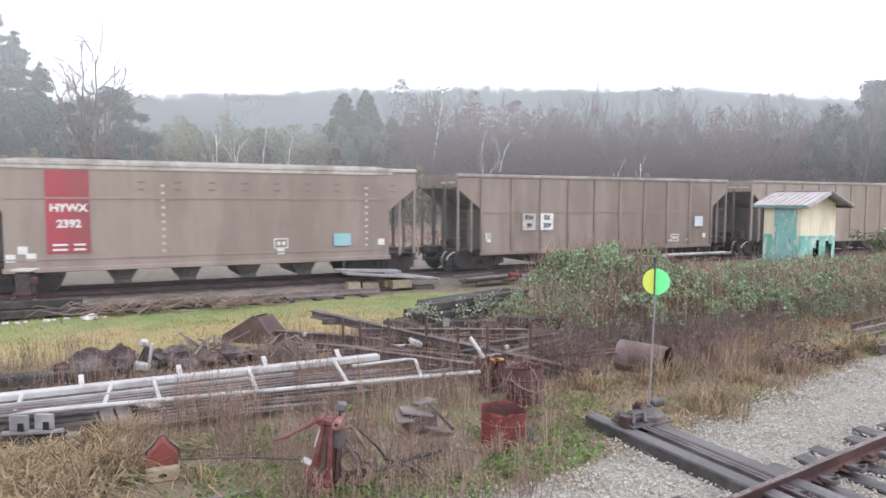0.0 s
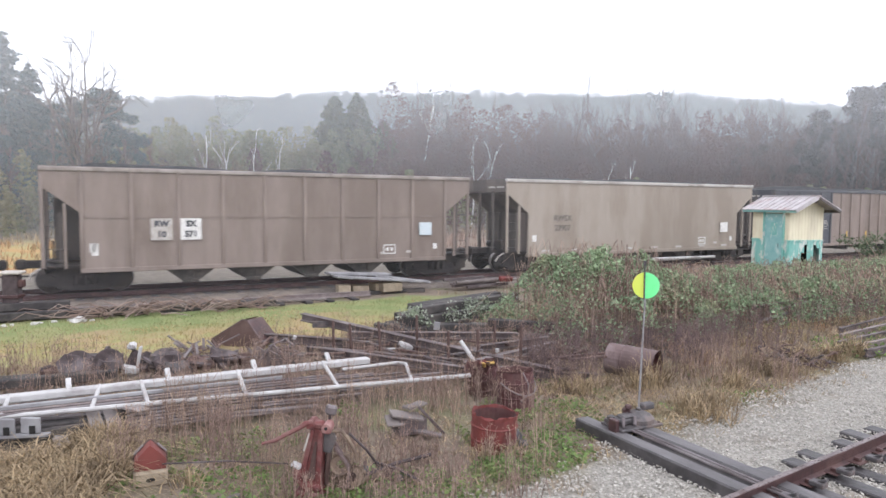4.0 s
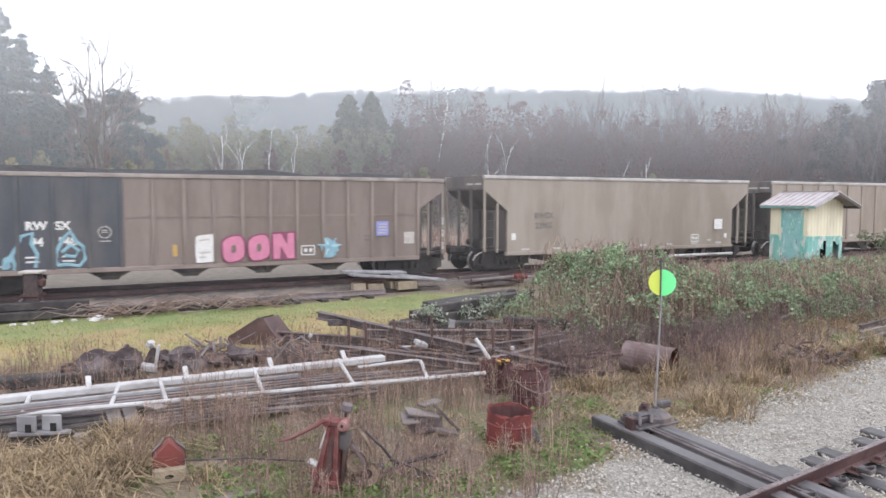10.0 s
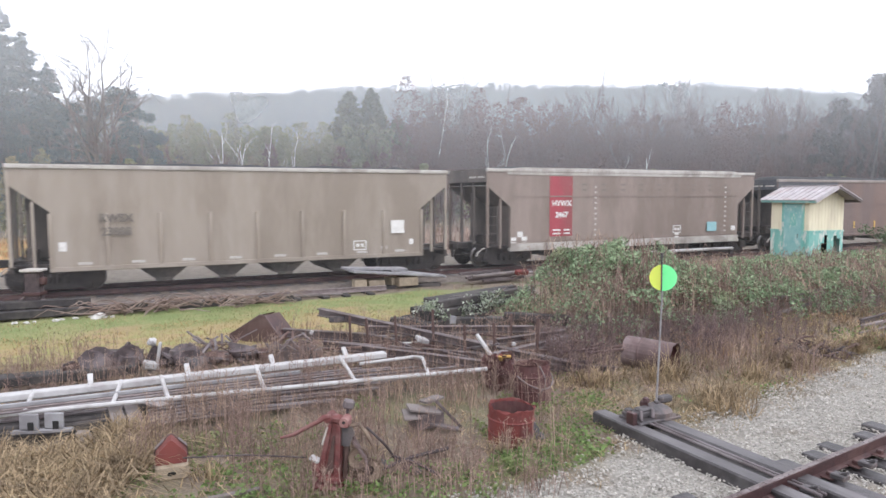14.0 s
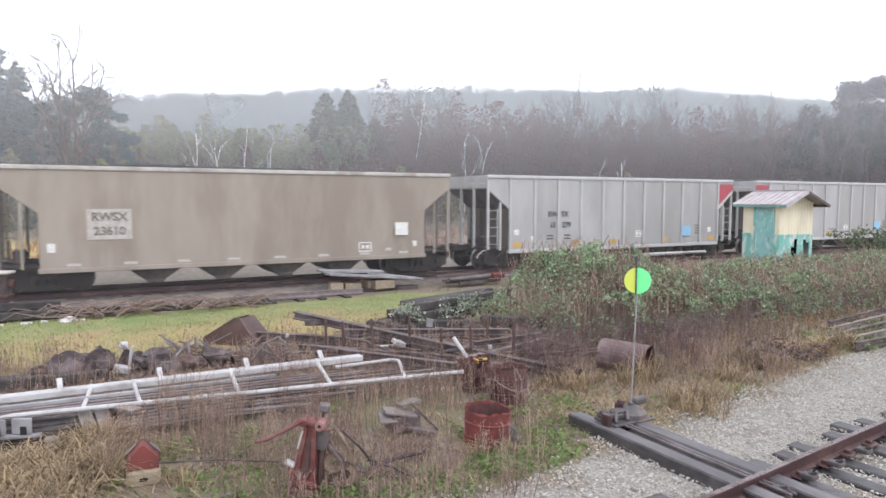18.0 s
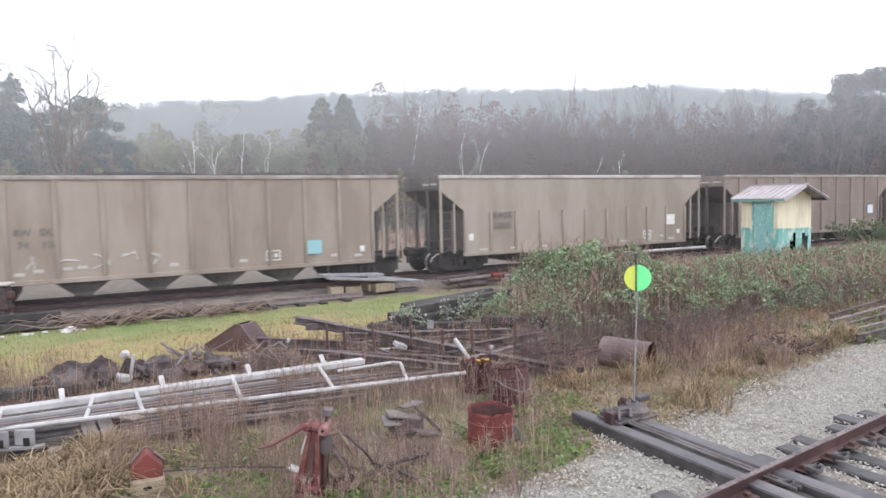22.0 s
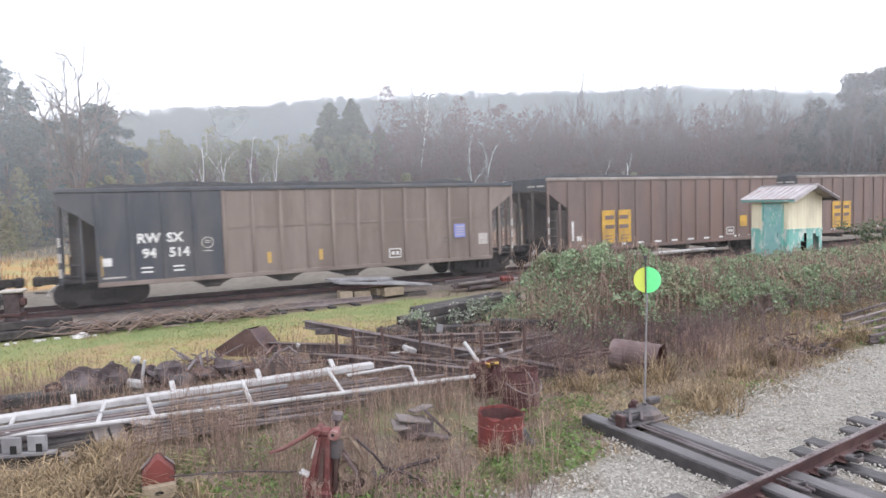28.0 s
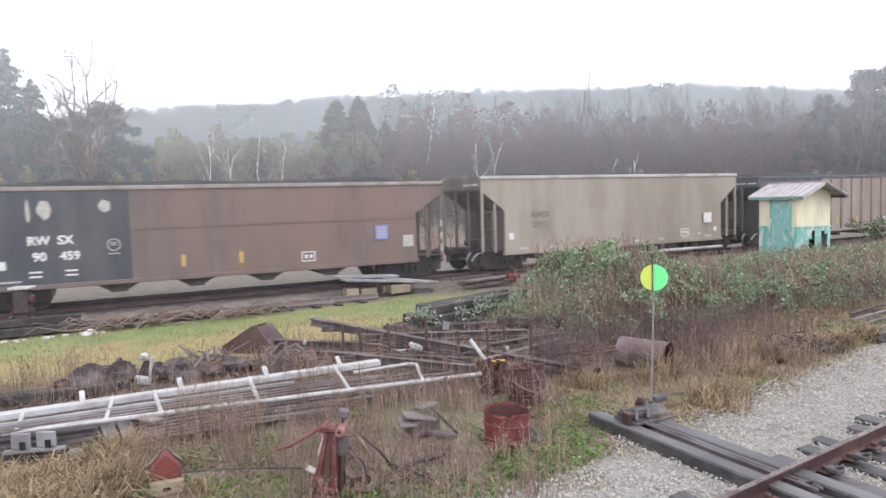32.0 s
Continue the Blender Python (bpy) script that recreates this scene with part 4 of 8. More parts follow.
def sill_dashes(car, b, n, material=None):
    for i in range(n):
        mark(car, -b + 1.9 + (2 * b - 3.8) * i / (n - 1), SILL + 0.09, 0.38, 0.085, material or M["offwhite"], "reflector_strip", "dusty white reflector strip")


def spots(car, b, tag, tagx, tagz, size=0.52, faded=True):
    """The small patches that most wagons carry: end squares, stencils and the large placard."""
    mark(car, tagx, tagz, size, size * 0.92, tag, "placard", "square placard")
    consolidated(car, tagx - 1.4, 1.13)
    mark(car, -b + 1.34, 1.4, 0.2, 0.26, M["white"], "patch", "white paint patch")
    mark(car, b - 1.45, 1.2, 0.16, 0.2, M["white"], "patch", "white paint patch")
    mark(car, b - 2.5, 1.02, 0.22, 0.1, M["offwhite"], "patch", "white paint patch")


def two_lines(car, x, top, lower, material, size=0.36, z=2.05, gap=0.45, small=True):
    for zz, text in ((z, top), (z - gap, lower)):
        halves = text.split(" ")
        if len(halves) == 1:
            words(car, x, zz, text, size, material)
            continue
        for sgn, word in zip((-1, 1), halves):
            words(car, x + sgn * (0.13 + 0.3 * size * len(word)), zz, word, size, material)
    if small:
        for dx in (-0.45, 0.45):
            for k in range(2):
                mark(car, x + dx, z - gap - 0.42 - k * 0.13, 0.32, 0.05, material, "stencil_bar")


def tan_smooth(number, sign=False):
    def front(car, b):
        spots(car, b, M["white"], b - 2.0, 1.75, 0.5)
        sill_dashes(car, b, 8)
        if sign:
            mark(car, -b + 2.86, 2.06, 1.2, 0.9, M["offwhite"], "name_board", "pale painted board", out=0.004)
            words(car, -b + 2.86, 2.27, "RWSX", 0.34, M["faded"]).location.y -= 0.014
            words(car, -b + 2.86, 1.85, number, 0.34, M["faded"]).location.y -= 0.014
        else:
            low = number in ("23888", "23580")
            for z, text in ((2.2, "RWSX"), (1.8, number)):
                words(car, -b + 2.75, z, text, 0.32, M["faded"]).location.y -= 0.056 if low else 0.0
    return front


def panels(numbers, tag):
    def front(car, b):
        spots(car, b, tag, b - 1.87, 1.85, 0.5)
        for dx, col in ((0.0, "offwhite"), (0.85, "white")):
            mark(car, -b + 3.2 + dx, 1.93, 0.62, 0.66, M[col], "number_panel", "white painted number panel", out=0.05)
        for dx, txt in ((0.0, numbers[0]), (0.85, numbers[1])):
            up, low = txt
            for z, t in ((2.09, up), (1.77, low)):
                o = words(car, -b + 3.2 + dx, z, t, 0.25, M["navy"])
                o.location.y -= 0.066
        mark(car, -b + 1.38, 1.35, 0.18, 0.36, M["white"], "patch", "white paint patch")
        mark(car, b - 3.6, 1.0, 0.28, 0.1, M["offwhite"], "patch")
    return front


def two_tone(number, extra=None, at=2.8, size=0.4):
    """Blue-black first third with white lettering, brown beyond."""
    def front(car, b, top=3.47):
        w = 3.5
        out = [(-b + 0.004, top), (-b + 1.1 + w, top), (-b + 1.1 + w, SILL + 0.004), (-b + 1.054, SILL + 0.004), (-b + 1.054, 2.45), (-b + 0.004, 3.15)]
        part("dark_panel", cached(("dark_panel", round(b, 2)), lambda: MB().prism(out, FACE - 0.013, FACE + 0.001)), M["navy"], car, "blue-black painted panel")
        for dx in (6.05, 7.8):
            mark(car, -b + dx, 1.25, 0.13, 0.36, M["orange"], "reflector_strip", "faded amber reflector strip", out=0.004)
        two_lines(car, -b + at, "RW SX", number, M["white"], size, 2.05, 0.46)
        ring = MB().tube([(0.17 * math.cos(a * math.tau / 14), 0, 0.17 * math.sin(a * math.tau / 14)) for a in range(15)], 0.018, 4, False).box((0, 0, 0), (0.16, 0.01, 0.03)).box((0, 0, 0.06), (0.16, 0.01, 0.03)).box((0, 0, -0.26), (0.3, 0.01, 0.03))
        part("round_mark", cached(("ring",), lambda: ring), M["offwhite"], car, "round grey stencil").location = (-b + 4.13, FACE - 0.016, 1.85)
        mark(car, -b + 1.27, 1.4, 0.24, 0.24, M["white"], "patch", "white paint patch", out=0.006)
        mark(car, -b + 1.44, 0.93, 0.6, 0.05, M["offwhite"], "patch", "worn white line", out=0.006)
        mark(car, b - 2.45, 1.82, 0.46, 0.5, M["bluetag"], "placard", "faded blue placard")
        for k in range(4):
            mark(car, b - 2.45 + (k % 2) * 0.02, 1.67 + k * 0.1, 0.34, 0.04, M["offwhite"], "stencil_bar", out=0.064)
        mark(car, b - 1.4, 1.47, 0.4, 0.42, M["offwhite"], "patch", "worn white patch")
        consolidated(car, b - 5.1, 1.13)
        for k in range(4):
            mark(car, b - 3.0 + (k % 2) * 0.3, 1.42 + (k // 2) * 0.14, 0.22, 0.07, M["faded"], "stencil_bar")
        mark(car, -b + 1.11, 1.3, 0.06, 0.6, M["orange"], "patch", "streak of yellow paint", out=0.006)
        if extra:
            extra(car, b)
    return front


def graffiti(car, b):
    """Sprayed pink letters, a pale block and loose aqua scrawls."""
    x0 = -b + 6.95
    def round_shape(w, h, wob=0.03, n=26, e=0.7):
        return [(w * math.copysign(abs(math.cos(a)) ** e, math.cos(a)), h * math.copysign(abs(math.sin(a)) ** e, math.sin(a)) - wob * math.cos(3 * a)) for a in np.linspace(0, math.tau, n, endpoint=False)]

    def sprayed(name, shape, mat, where, label, owner=car):
        o = part(name, MB().prism(shape, -0.003, 0.003), mat, owner, label)
        o.location = where
        return o

    block = sprayed("graffiti_block", [(-0.28, -0.44), (0.27, -0.42), (0.31, -0.1), (0.29, 0.4), (0.22, 0.46), (-0.2, 0.42), (-0.3, 0.36), (-0.32, -0.2)], M["white"], (x0, FACE - 0.06, 1.28), "pale sprayed block")
    for cx, cz, w, h in ((-0.04, 0.28, 0.34, 0.05), (-0.02, -0.12, 0.36, 0.05), (-0.1, -0.26, 0.22, 0.04)):
        sprayed("smear", round_shape(w / 2, h / 2, 0.012, 14), M["offwhite"], (cx, -0.006, cz), "grey smear", block)
    # a slanted capital with wide stems
    capital = [(-0.33, -0.4), (-0.12, -0.4), (-0.1, 0.02), (0.13, -0.4), (0.35, -0.4), (0.34, 0.43), (0.13, 0.43), (0.12, 0.05), (-0.1, 0.42), (-0.35, 0.4)]
    for i, ch in enumerate("OON"):
        where = (x0 + 0.84 + i * 0.8, FACE - 0.07, 1.25 + i * 0.02)
        if ch == "O":
            rim = sprayed("graffiti_letter", round_shape(0.385, 0.45), M["pinkrim"], where, "pink sprayed letter O with a dark rim")
            sprayed("letter_fill", round_shape(0.335, 0.4), M["pink"], (0, -0.008, 0), "pink fill", rim)
            sprayed("letter_centre", round_shape(0.075, 0.13, 0.01, 14), M["rust"], (0, -0.016, 0), "dark centre of the letter", rim)
        else:
            rim = sprayed("graffiti_letter", [(-0.4, -0.44), (0.39, -0.44), (0.41, 0.49), (-0.4, 0.47)], M["pinkrim"], where, "pink sprayed letter N with a dark rim")
            sprayed("letter_fill", capital, M["pink"], (0, -0.008, 0), "pink fill", rim)
    wild = random.Random(4)
    loops = (((-b + 2.1, 1.36), ((-0.45, -0.5), (-0.38, -0.2), (-0.2, 0.1), (-0.08, 0.42), (0.2, 0.5), (0.16, 0.2), (0.3, -0.1), (0.24, -0.48))),
             ((-b + 3.24, 1.38), ((-0.36, -0.46), (-0.38, -0.1), (-0.2, 0.3), (0.0, 0.52), (0.12, 0.24), (0.32, 0.06), (0.36, -0.3), (0.2, -0.5), (-0.1, -0.44), (-0.36, -0.46))),
             ((-b + 3.24, 1.4), ((-0.24, -0.1), (0.0, 0.1), (0.2, -0.06), (0.1, -0.24), (-0.16, -0.2))),
             ((-b + 1.72, 1.05), ((-0.14, -0.2), (-0.1, 0.1), (0.06, 0.2), (0.12, -0.1), (0.1, -0.22))))
    for (cx, cz), pts in loops:
        sc = part("graffiti_scrawl", MB().tube([(x, 0, z) for x, z in pts], 0.052, 5), M["aqua"], car, "aqua sprayed outline")
        sc.location, sc.scale = (cx, FACE - 0.03, cz), (1, 0.25, 1)
    scrawl = sprayed("graffiti_scrawl", [(r * 0.38 * math.cos(a), r * 0.34 * math.sin(a) - 0.05) for a in np.linspace(0, math.tau, 22, endpoint=False) for r in (wild.uniform(0.7, 1.08),)], M["aqua"], (x0 + 4.0, FACE - 0.06, 1.25), "aqua sprayed tangle")
    for k in range(6):
        a = k * 1.05 + wild.uniform(-0.2, 0.2)
        tail = part("stroke", MB().tube([(0.1 * math.cos(a), 0, 0.08 * math.sin(a)), (wild.uniform(0.3, 0.44) * math.cos(a), 0, wild.uniform(0.26, 0.4) * math.sin(a))], [0.05, 0.02], 5), M["aqua" if k % 2 else "aquapale"], scrawl, "aqua sprayed stroke")
        tail.location, tail.scale = (0, -0.01, 0), (1, 0.25, 1)


def ovals(car, b):
    """Two long sprayed rings."""
    for x in (-b + 6.55, -b + 10.75):
        ring = MB().tube([(0.13 * math.cos(a), 0, 0.55 * math.sin(a) - 0.08 * math.cos(a)) for a in np.linspace(0, math.tau, 19)], 0.05, 5)
        o = part("graffiti_ring", ring, M["offwhite"], car, "pale sprayed ring")
        o.location, o.scale = (x, FACE - 0.02, 1.45), (1, 0.25, 1)
    mark(car, -b + 8.65, 1.0, 0.34, 0.11, M["offwhite"], "patch", "white paint patch")


def white_blobs(car, b):
    rng = random.Random(9)
    for x, z, w, h in ((-b + 2.4, 2.95, 0.4, 0.6), (-b + 3.95, 3.0, 0.36, 0.44), (-b + 2.0, 2.9, 0.12, 0.7)):
        out = [(w / 2 * math.cos(a) * rng.uniform(0.75, 1.05), h / 2 * math.sin(a) * rng.uniform(0.75, 1.05)) for a in np.linspace(0, math.tau, 12, endpoint=False)]
        o = part("paint_blob", MB().prism(out, -0.004, 0.004), M["offwhite"], car, "white painted-out blob")
        o.location = (x, FACE - 0.02, z)


def red_stripe(number, off):
    def front(car, b):
        x0 = -b + off
        band = [(-b + 0.9, 3.66), (-b + 1.5, 3.64), (b - 1.5, 3.64), (b - 0.9, 3.66), (b - 1.0, 3.86), (b - 1.5, 3.93), (-b + 1.5, 3.93), (-b + 1.0, 3.86)]
        part("chord_plate", cached(("chord_plate", round(b, 2)), lambda: MB().prism(band, FACE - 0.03, FACE + 0.04)), M["chord"], car, "broad pale plate along the top chord")
        if number == "2467":
            part("sill_plate", cached(("sill_plate", round(b, 2)), lambda: MB().box((0, FACE - 0.03, SILL + 0.06), (2 * b - 2.1, 0.04, 0.22), bevel=0.008)), M["chord"], car, "broad pale side sill")
        part("red_band", cached(("red_band",), lambda: MB().box((0, FACE - 0.008, 2.4), (1.12, 0.016, 2.4))), M["red"], car, "broad red painted band").location.x = x0
        for z, t in ((2.51, "HYWX"), (2.05, number)):
            o = words(car, x0 + 0.02, z, t, 0.31, M["white"])
            o.location.y -= 0.016
        for k in range(2):
            mark(car, x0 - 0.22, 1.45 - k * 0.14, 0.38, 0.06, M["white"], "stencil_bar", out=0.02)
            mark(car, x0 + 0.28, 1.45 - k * 0.14, 0.3, 0.06, M["white"], "stencil_bar", out=0.02)
        for x, z in ((-b + 1.2, 1.1), (-b + 1.5, 1.32), (-b + 1.7, 1.12), (b - 1.35, 1.3), (b - 4.9, 1.08)):
            mark(car, x, z, 0.24, 0.22, M["white"], "patch", "white paint patch")
        mark(car, b - 2.8, 1.41, 0.6, 0.42, M["cyantag"], "placard", "cyan placard")
        consolidated(car, b - 4.9, 1.33)
        for x in (-b + 5.2, b - 1.9):
            for z in np.arange(1.2, 3.3, 0.22):
                mark(car, x, float(z), 0.1, 0.08, M["offwhite"], "rivet_mark", "pale rivet mark")
        for k in range(9):
            for z in (3.28, 3.06):
                mark(car, -b + 4.6 + k * 1.02, z, 0.2, 0.05, M["faded"], "rivet_mark", "dull brown rivet seam")
    return front


def yellow_sign(car, b):
    for dx in (0.0, 0.92):
        mark(car, -b + 3.15 + dx, 1.66, 0.71, 1.4, M["yellow"], "number_panel", "chrome-yellow painted panel", out=0.05)
        for k, w in ((0, 0.5), (1, 0.5)):
            mark(car, -b + 3.15 + dx + (0.06 if dx == 0 else -0.06), 2.05 - k * 0.4, w, 0.17, M["rust"], "stencil_bar", "faded lettering bar", out=0.06)
            mark(car, -b + 3.15 + dx, 1.26 - k * 0.13, 0.4, 0.04, M["rust"], "stencil_bar", "faded lettering bar", out=0.06)
    sill_dashes(car, b, 11, M["white"])
    mark(car, b - 2.55, 1.6, 0.5, 0.52, M["yellow"], "placard", "yellow placard", out=0.0)
    consolidated(car, b - 3.4, 1.16, 1.1)
    mark(car, b - 1.48, 1.4, 0.2, 0.7, M["white"], "patch", "white paint patch")
    mark(car, -b + 1.27, 1.55, 0.1, 0.8, M["white"], "patch", "white paint patch")
    mark(car, -b + 1.6, 1.22, 0.26, 0.2, M["white"], "patch", "white paint patch")


def grey_hopper(number):
    def front(car, b):
        two_lines(car, -b + 3.48, "RW SX", number, M["navy"], 0.3, 2.2, 0.45)
        mark(car, b - 3.2, 1.37, 0.6, 0.46, M["skytag"], "placard", "sky-blue placard")
        consolidated(car, b - 6.1, 1.3, 0.8)
        for k in range(4):
            mark(car, b - 2.35, 1.25 + 0.12 * k, 0.42, 0.06, M["faded"], "stencil_bar")
        for x, z in ((-b + 1.37, 1.5), (-b + 2.2, 1.22), (b - 1.58, 1.4)):
            mark(car, x, z, 0.22, 0.22, M["white"], "patch", "white paint patch")
        for x in (-b + 1.4, -b + 4.4, b - 7.6, b - 4.5, b - 1.45):
            mark(car, x, 1.0, 0.42, 0.2, M["orange"], "reflector_strip", "amber reflector strip")
        for sgn in ((1,) if number == "15 279" else (-1,)):
            out = [(sgn * b, 3.55), (sgn * (b - 1.05), 3.55), (sgn * (b - 1.05), 2.5), (sgn * b, 3.25)]
            part("red_corner", MB().prism(out, FACE - 0.014, FACE + 0.0), M["red"], car, "red painted corner gusset")
            part("gusset_rail", MB().bar((sgn * (b - 0.05), FACE - 0.03, 3.2), (sgn * (b - 1.08), FACE - 0.03, 2.36), 0.05, 0.1), M["greyrib"], car)
    return front


def rib_tan(tag, dirt):
    def front(car, b):
        spots(car, b, M["cyantag"], b - 3.2, 1.34, 0.5)
        if tag:
            two_lines(car, -b + 2.95, "RW SX", tag, M["faded"], 0.26, 2.15, 0.36, False)
        rng = random.Random(dirt)
        for k in range(7):
            mark(car, rng.uniform(-b + 1.6, b - 1.6), 1.0 + rng.uniform(-0.06, 0.1), 0.26, 0.1, M["offwhite"], "patch", "pale paint patch")
        if dirt > 5:
            for k in range(5):
                pts, x = [], -b + 3.0 + k * 0.8
                for j in range(5):
                    pts.append((x + rng.uniform(-0.3, 0.3), 0, 1.25 + rng.uniform(-0.25, 0.25)))
                o = part("chalk_scrawl", MB().tube(pts, 0.03, 4), M["offwhite"], car, "white sprayed scrawl")
                o.location, o.scale = (0, FACE - 0.02, 0), (1, 0.3, 1)
    return front


# the train, in running order: coupling points along it at 16 s, then each wagon
HITCH = [-200.8, -185.42, -169.36, -153.56, -137.82, -121.85, -104.86, -87.3, -70.28, -54.15, -38.43, -22.97, -6.6, 10.2, 26.25, 42.0, 57.47,
         73.47, 89.13, 104.86, 121.0, 136.75, 154.11, 170.02, 185.87, 202.68, 218.5, 235.7, 251.4]
ROSTER = [
    ("hopper", "dun", "rust", 0, dict(front=red_stripe("2392", 2.65), seam=True, top=3.75, chord="chord", chutes=0.55), "dusty brown hopper wagon with a red band, heaped with coal"),
    ("hopper", "brown", "brown", 9, dict(front=panels((("RW", "99"), ("SX", "309")), M["paletag"]), seam=True, chord="chordbrown"), "ribbed brown hopper wagon with white number panels"),
    ("hopper", "umber", "umber", 9, dict(front=panels((("RW", "99"), ("SX", "107")), M["paletag"]), seam=True, chord="chordbrown"), "ribbed brown hopper wagon with white number panels"),
    ("hopper", "brown", "brown", 9, dict(front=panels((("RW", "10"), ("SX", "571")), M["paletag"]), seam=True, chord="chordbrown"), "ribbed brown hopper wagon with white number panels"),
    ("hopper", "tan", "tan", 0, dict(web=False, front=tan_smooth("23907"), chord="chord"), "smooth tan hopper wagon with pale sill dashes"),
    ("gondola", "brown", "brown", 15, dict(top=3.47, dark_to=4.64, seam=True, front=two_tone("94 055"), chord="navy"), "blue-black and brown coal gondola, ribbed"),
    ("gondola", "brown", "brown", 15, dict(top=3.47, dark_to=4.64, seam=True, front=two_tone("94 926", ovals, 3.08, 0.36), chord="navy"), "blue-black and brown coal gondola, ribbed"),
    ("gondola", "brown", "brown", 15, dict(top=3.47, dark_to=4.64, seam=True, front=two_tone("94 148", graffiti, 2.72, 0.33), chord="chordbrown"), "blue-black and brown coal gondola with pink graffiti"),
    ("hopper", "tan", "tan", 0, dict(web=False, front=tan_smooth("23905"), chord="chord"), "smooth tan hopper wagon with pale sill dashes"),
    ("hopper", "ribtan", "ribtan", 10, dict(front=rib_tan("72 105", 2), chord="chord"), "ribbed khaki hopper wagon with a cyan placard"),
    ("hopper", "tan", "tan", 8, dict(low_ribs=True, front=tan_smooth("23888"), chord="chord"), "dusty tan hopper wagon with pale sill dashes"),
    ("hopper", "brown", "rust", 0, dict(front=red_stripe("2467", 3.45), seam=True, top=3.75, chord="chord", sill="chord", chutes=0.55), "dusty brown hopper wagon with a red band, heaped with coal"),
    ("gondola", "rust", "brown", 0, dict(top=3.47, dark_to=4.64, seam=True, front=two_tone("94 540"), chord="chordbrown"), "blue-black and rust-brown coal gondola"),
    ("hopper", "tan", "tan", 0, dict(web=False, front=tan_smooth("23610", True), chord="chord"), "smooth tan hopper wagon with a pale name board"),
    ("hopper", "grey", "greyrib", 10, dict(web=False, corner="grey", front=grey_hopper("15 279"), chord="greyrib", sill="greyrib", post="greyrib"), "light grey ribbed hopper wagon with red corners"),
    ("hopper", "grey", "greyrib", 10, dict(web=False, corner="grey", front=grey_hopper("15 075"), chord="greyrib", sill="greyrib", post="greyrib"), "light grey ribbed hopper wagon with red corners"),
    ("hopper", "ribtan", "ribtan", 10, dict(front=rib_tan("74 116", 8), chord="chordbrown"), "ribbed brown hopper wagon with white scrawls"),
    ("hopper", "tan", "tan", 10, dict(web=False, low_ribs=True, front=tan_smooth("23580"), chord="chord"), "smooth tan hopper wagon with pale sill dashes"),
    ("hopper", "brown", "brown", 9, dict(front=panels((("RW", "99"), ("SX", "262")), M["paletag"]), seam=True, chord="chordbrown"), "ribbed brown hopper wagon with white number panels"),
    ("hopper", "ribtan", "brown", 12, dict(front=rib_tan("71 602", 7), chord="chordbrown"), "ribbed khaki hopper wagon with white scrawls"),
    ("hopper", "ribtan", "ribtan", 10, dict(front=rib_tan("", 3), chord="chord"), "ribbed khaki hopper wagon with a cyan placard"),
    ("gondola", "brown", "brown", 15, dict(top=3.47, dark_to=4.64, seam=True, front=two_tone("94 514"), chord="navy"), "blue-black and brown coal gondola, ribbed"),
    ("gondola", "rust", "rust", 13, dict(front=yellow_sign, chord="chordbrown"), "ribbed rust-brown gondola with yellow panels"),
    ("gondola", "rust", "rust", 13, dict(front=yellow_sign, chord="chordbrown"), "ribbed rust-brown gondola with yellow panels"),
    ("gondola", "rust", "brown", 0, dict(top=3.47, dark_to=4.64, seam=True, front=two_tone("90 459", white_blobs, 2.55, 0.34), chord="chordbrown"), "blue-black and brown coal gondola with painted-out blobs"),
    ("hopper", "tan", "tan", 0, dict(web=False, front=tan_smooth("23711"), chord="chord"), "smooth tan hopper wagon with pale sill dashes"),
    ("gondola", "dun", "brown", 15, dict(top=3.47, dark_to=4.64, seam=True, front=two_tone("94 707"), chord="navy"), "blue-black and brown coal gondola, ribbed"),
    ("hopper", "tan", "tan", 0, dict(web=False, front=tan_smooth("23655"), chord="chord"), "smooth tan hopper wagon with pale sill dashes"),
]
TRAIN = []
for i, (kind, body, rib, ribs, opts, label) in enumerate(ROSTER):
    opts = {k: (M[v] if isinstance(v, str) else v) for k, v in opts.items()}
    car, axles = coal_car(kind, HITCH[i + 1] - HITCH[i], M[body], M[rib], label=label, ribs=ribs, seed=i + 1, **opts)
    TRAIN.append((car, axles, (HITCH[i] + HITCH[i + 1]) / 2))


def run(t):
    """How far the train has come since 16 s, gathering speed from 11 to 13 metres a second."""
    u = (t - 16) / 16
    return 16 * (12.036 * u + 0.5117 * u**2 + 0.1031 * u**3 - 0.0077 * u**4 - 0.0494 * u**5)


def motions():
    times = [float(t) for t in range(0, 33)]
    radius = 0.42
    for car, axles, mid in TRAIN:
        walk(car, [(t, Matrix.Translation(at_line(mid - run(t), TRACK_LAT, 0)) @ pose(0, 0, 0, 0, 0, BEARING)) for t in times])
        # the wheels roll while the wagon passes the open stretch
        near = [k / FPS for k in range(0, 32 * FPS + 1) if -22 < mid - run(k / FPS) < 22]
        if not near:
            continue
        for axle in axles:
            rest = axle.location.copy()
            rows = [(t, Matrix.Translation(rest) @ Matrix.Rotation(-run(t) / radius, 4, "Y")) for t in near]
            rows = ([(0.0, rows[0][1])] if near[0] > 0 else []) + rows + ([(32.0, rows[-1][1])] if near[-1] < 32 else [])
            walk(axle, rows)

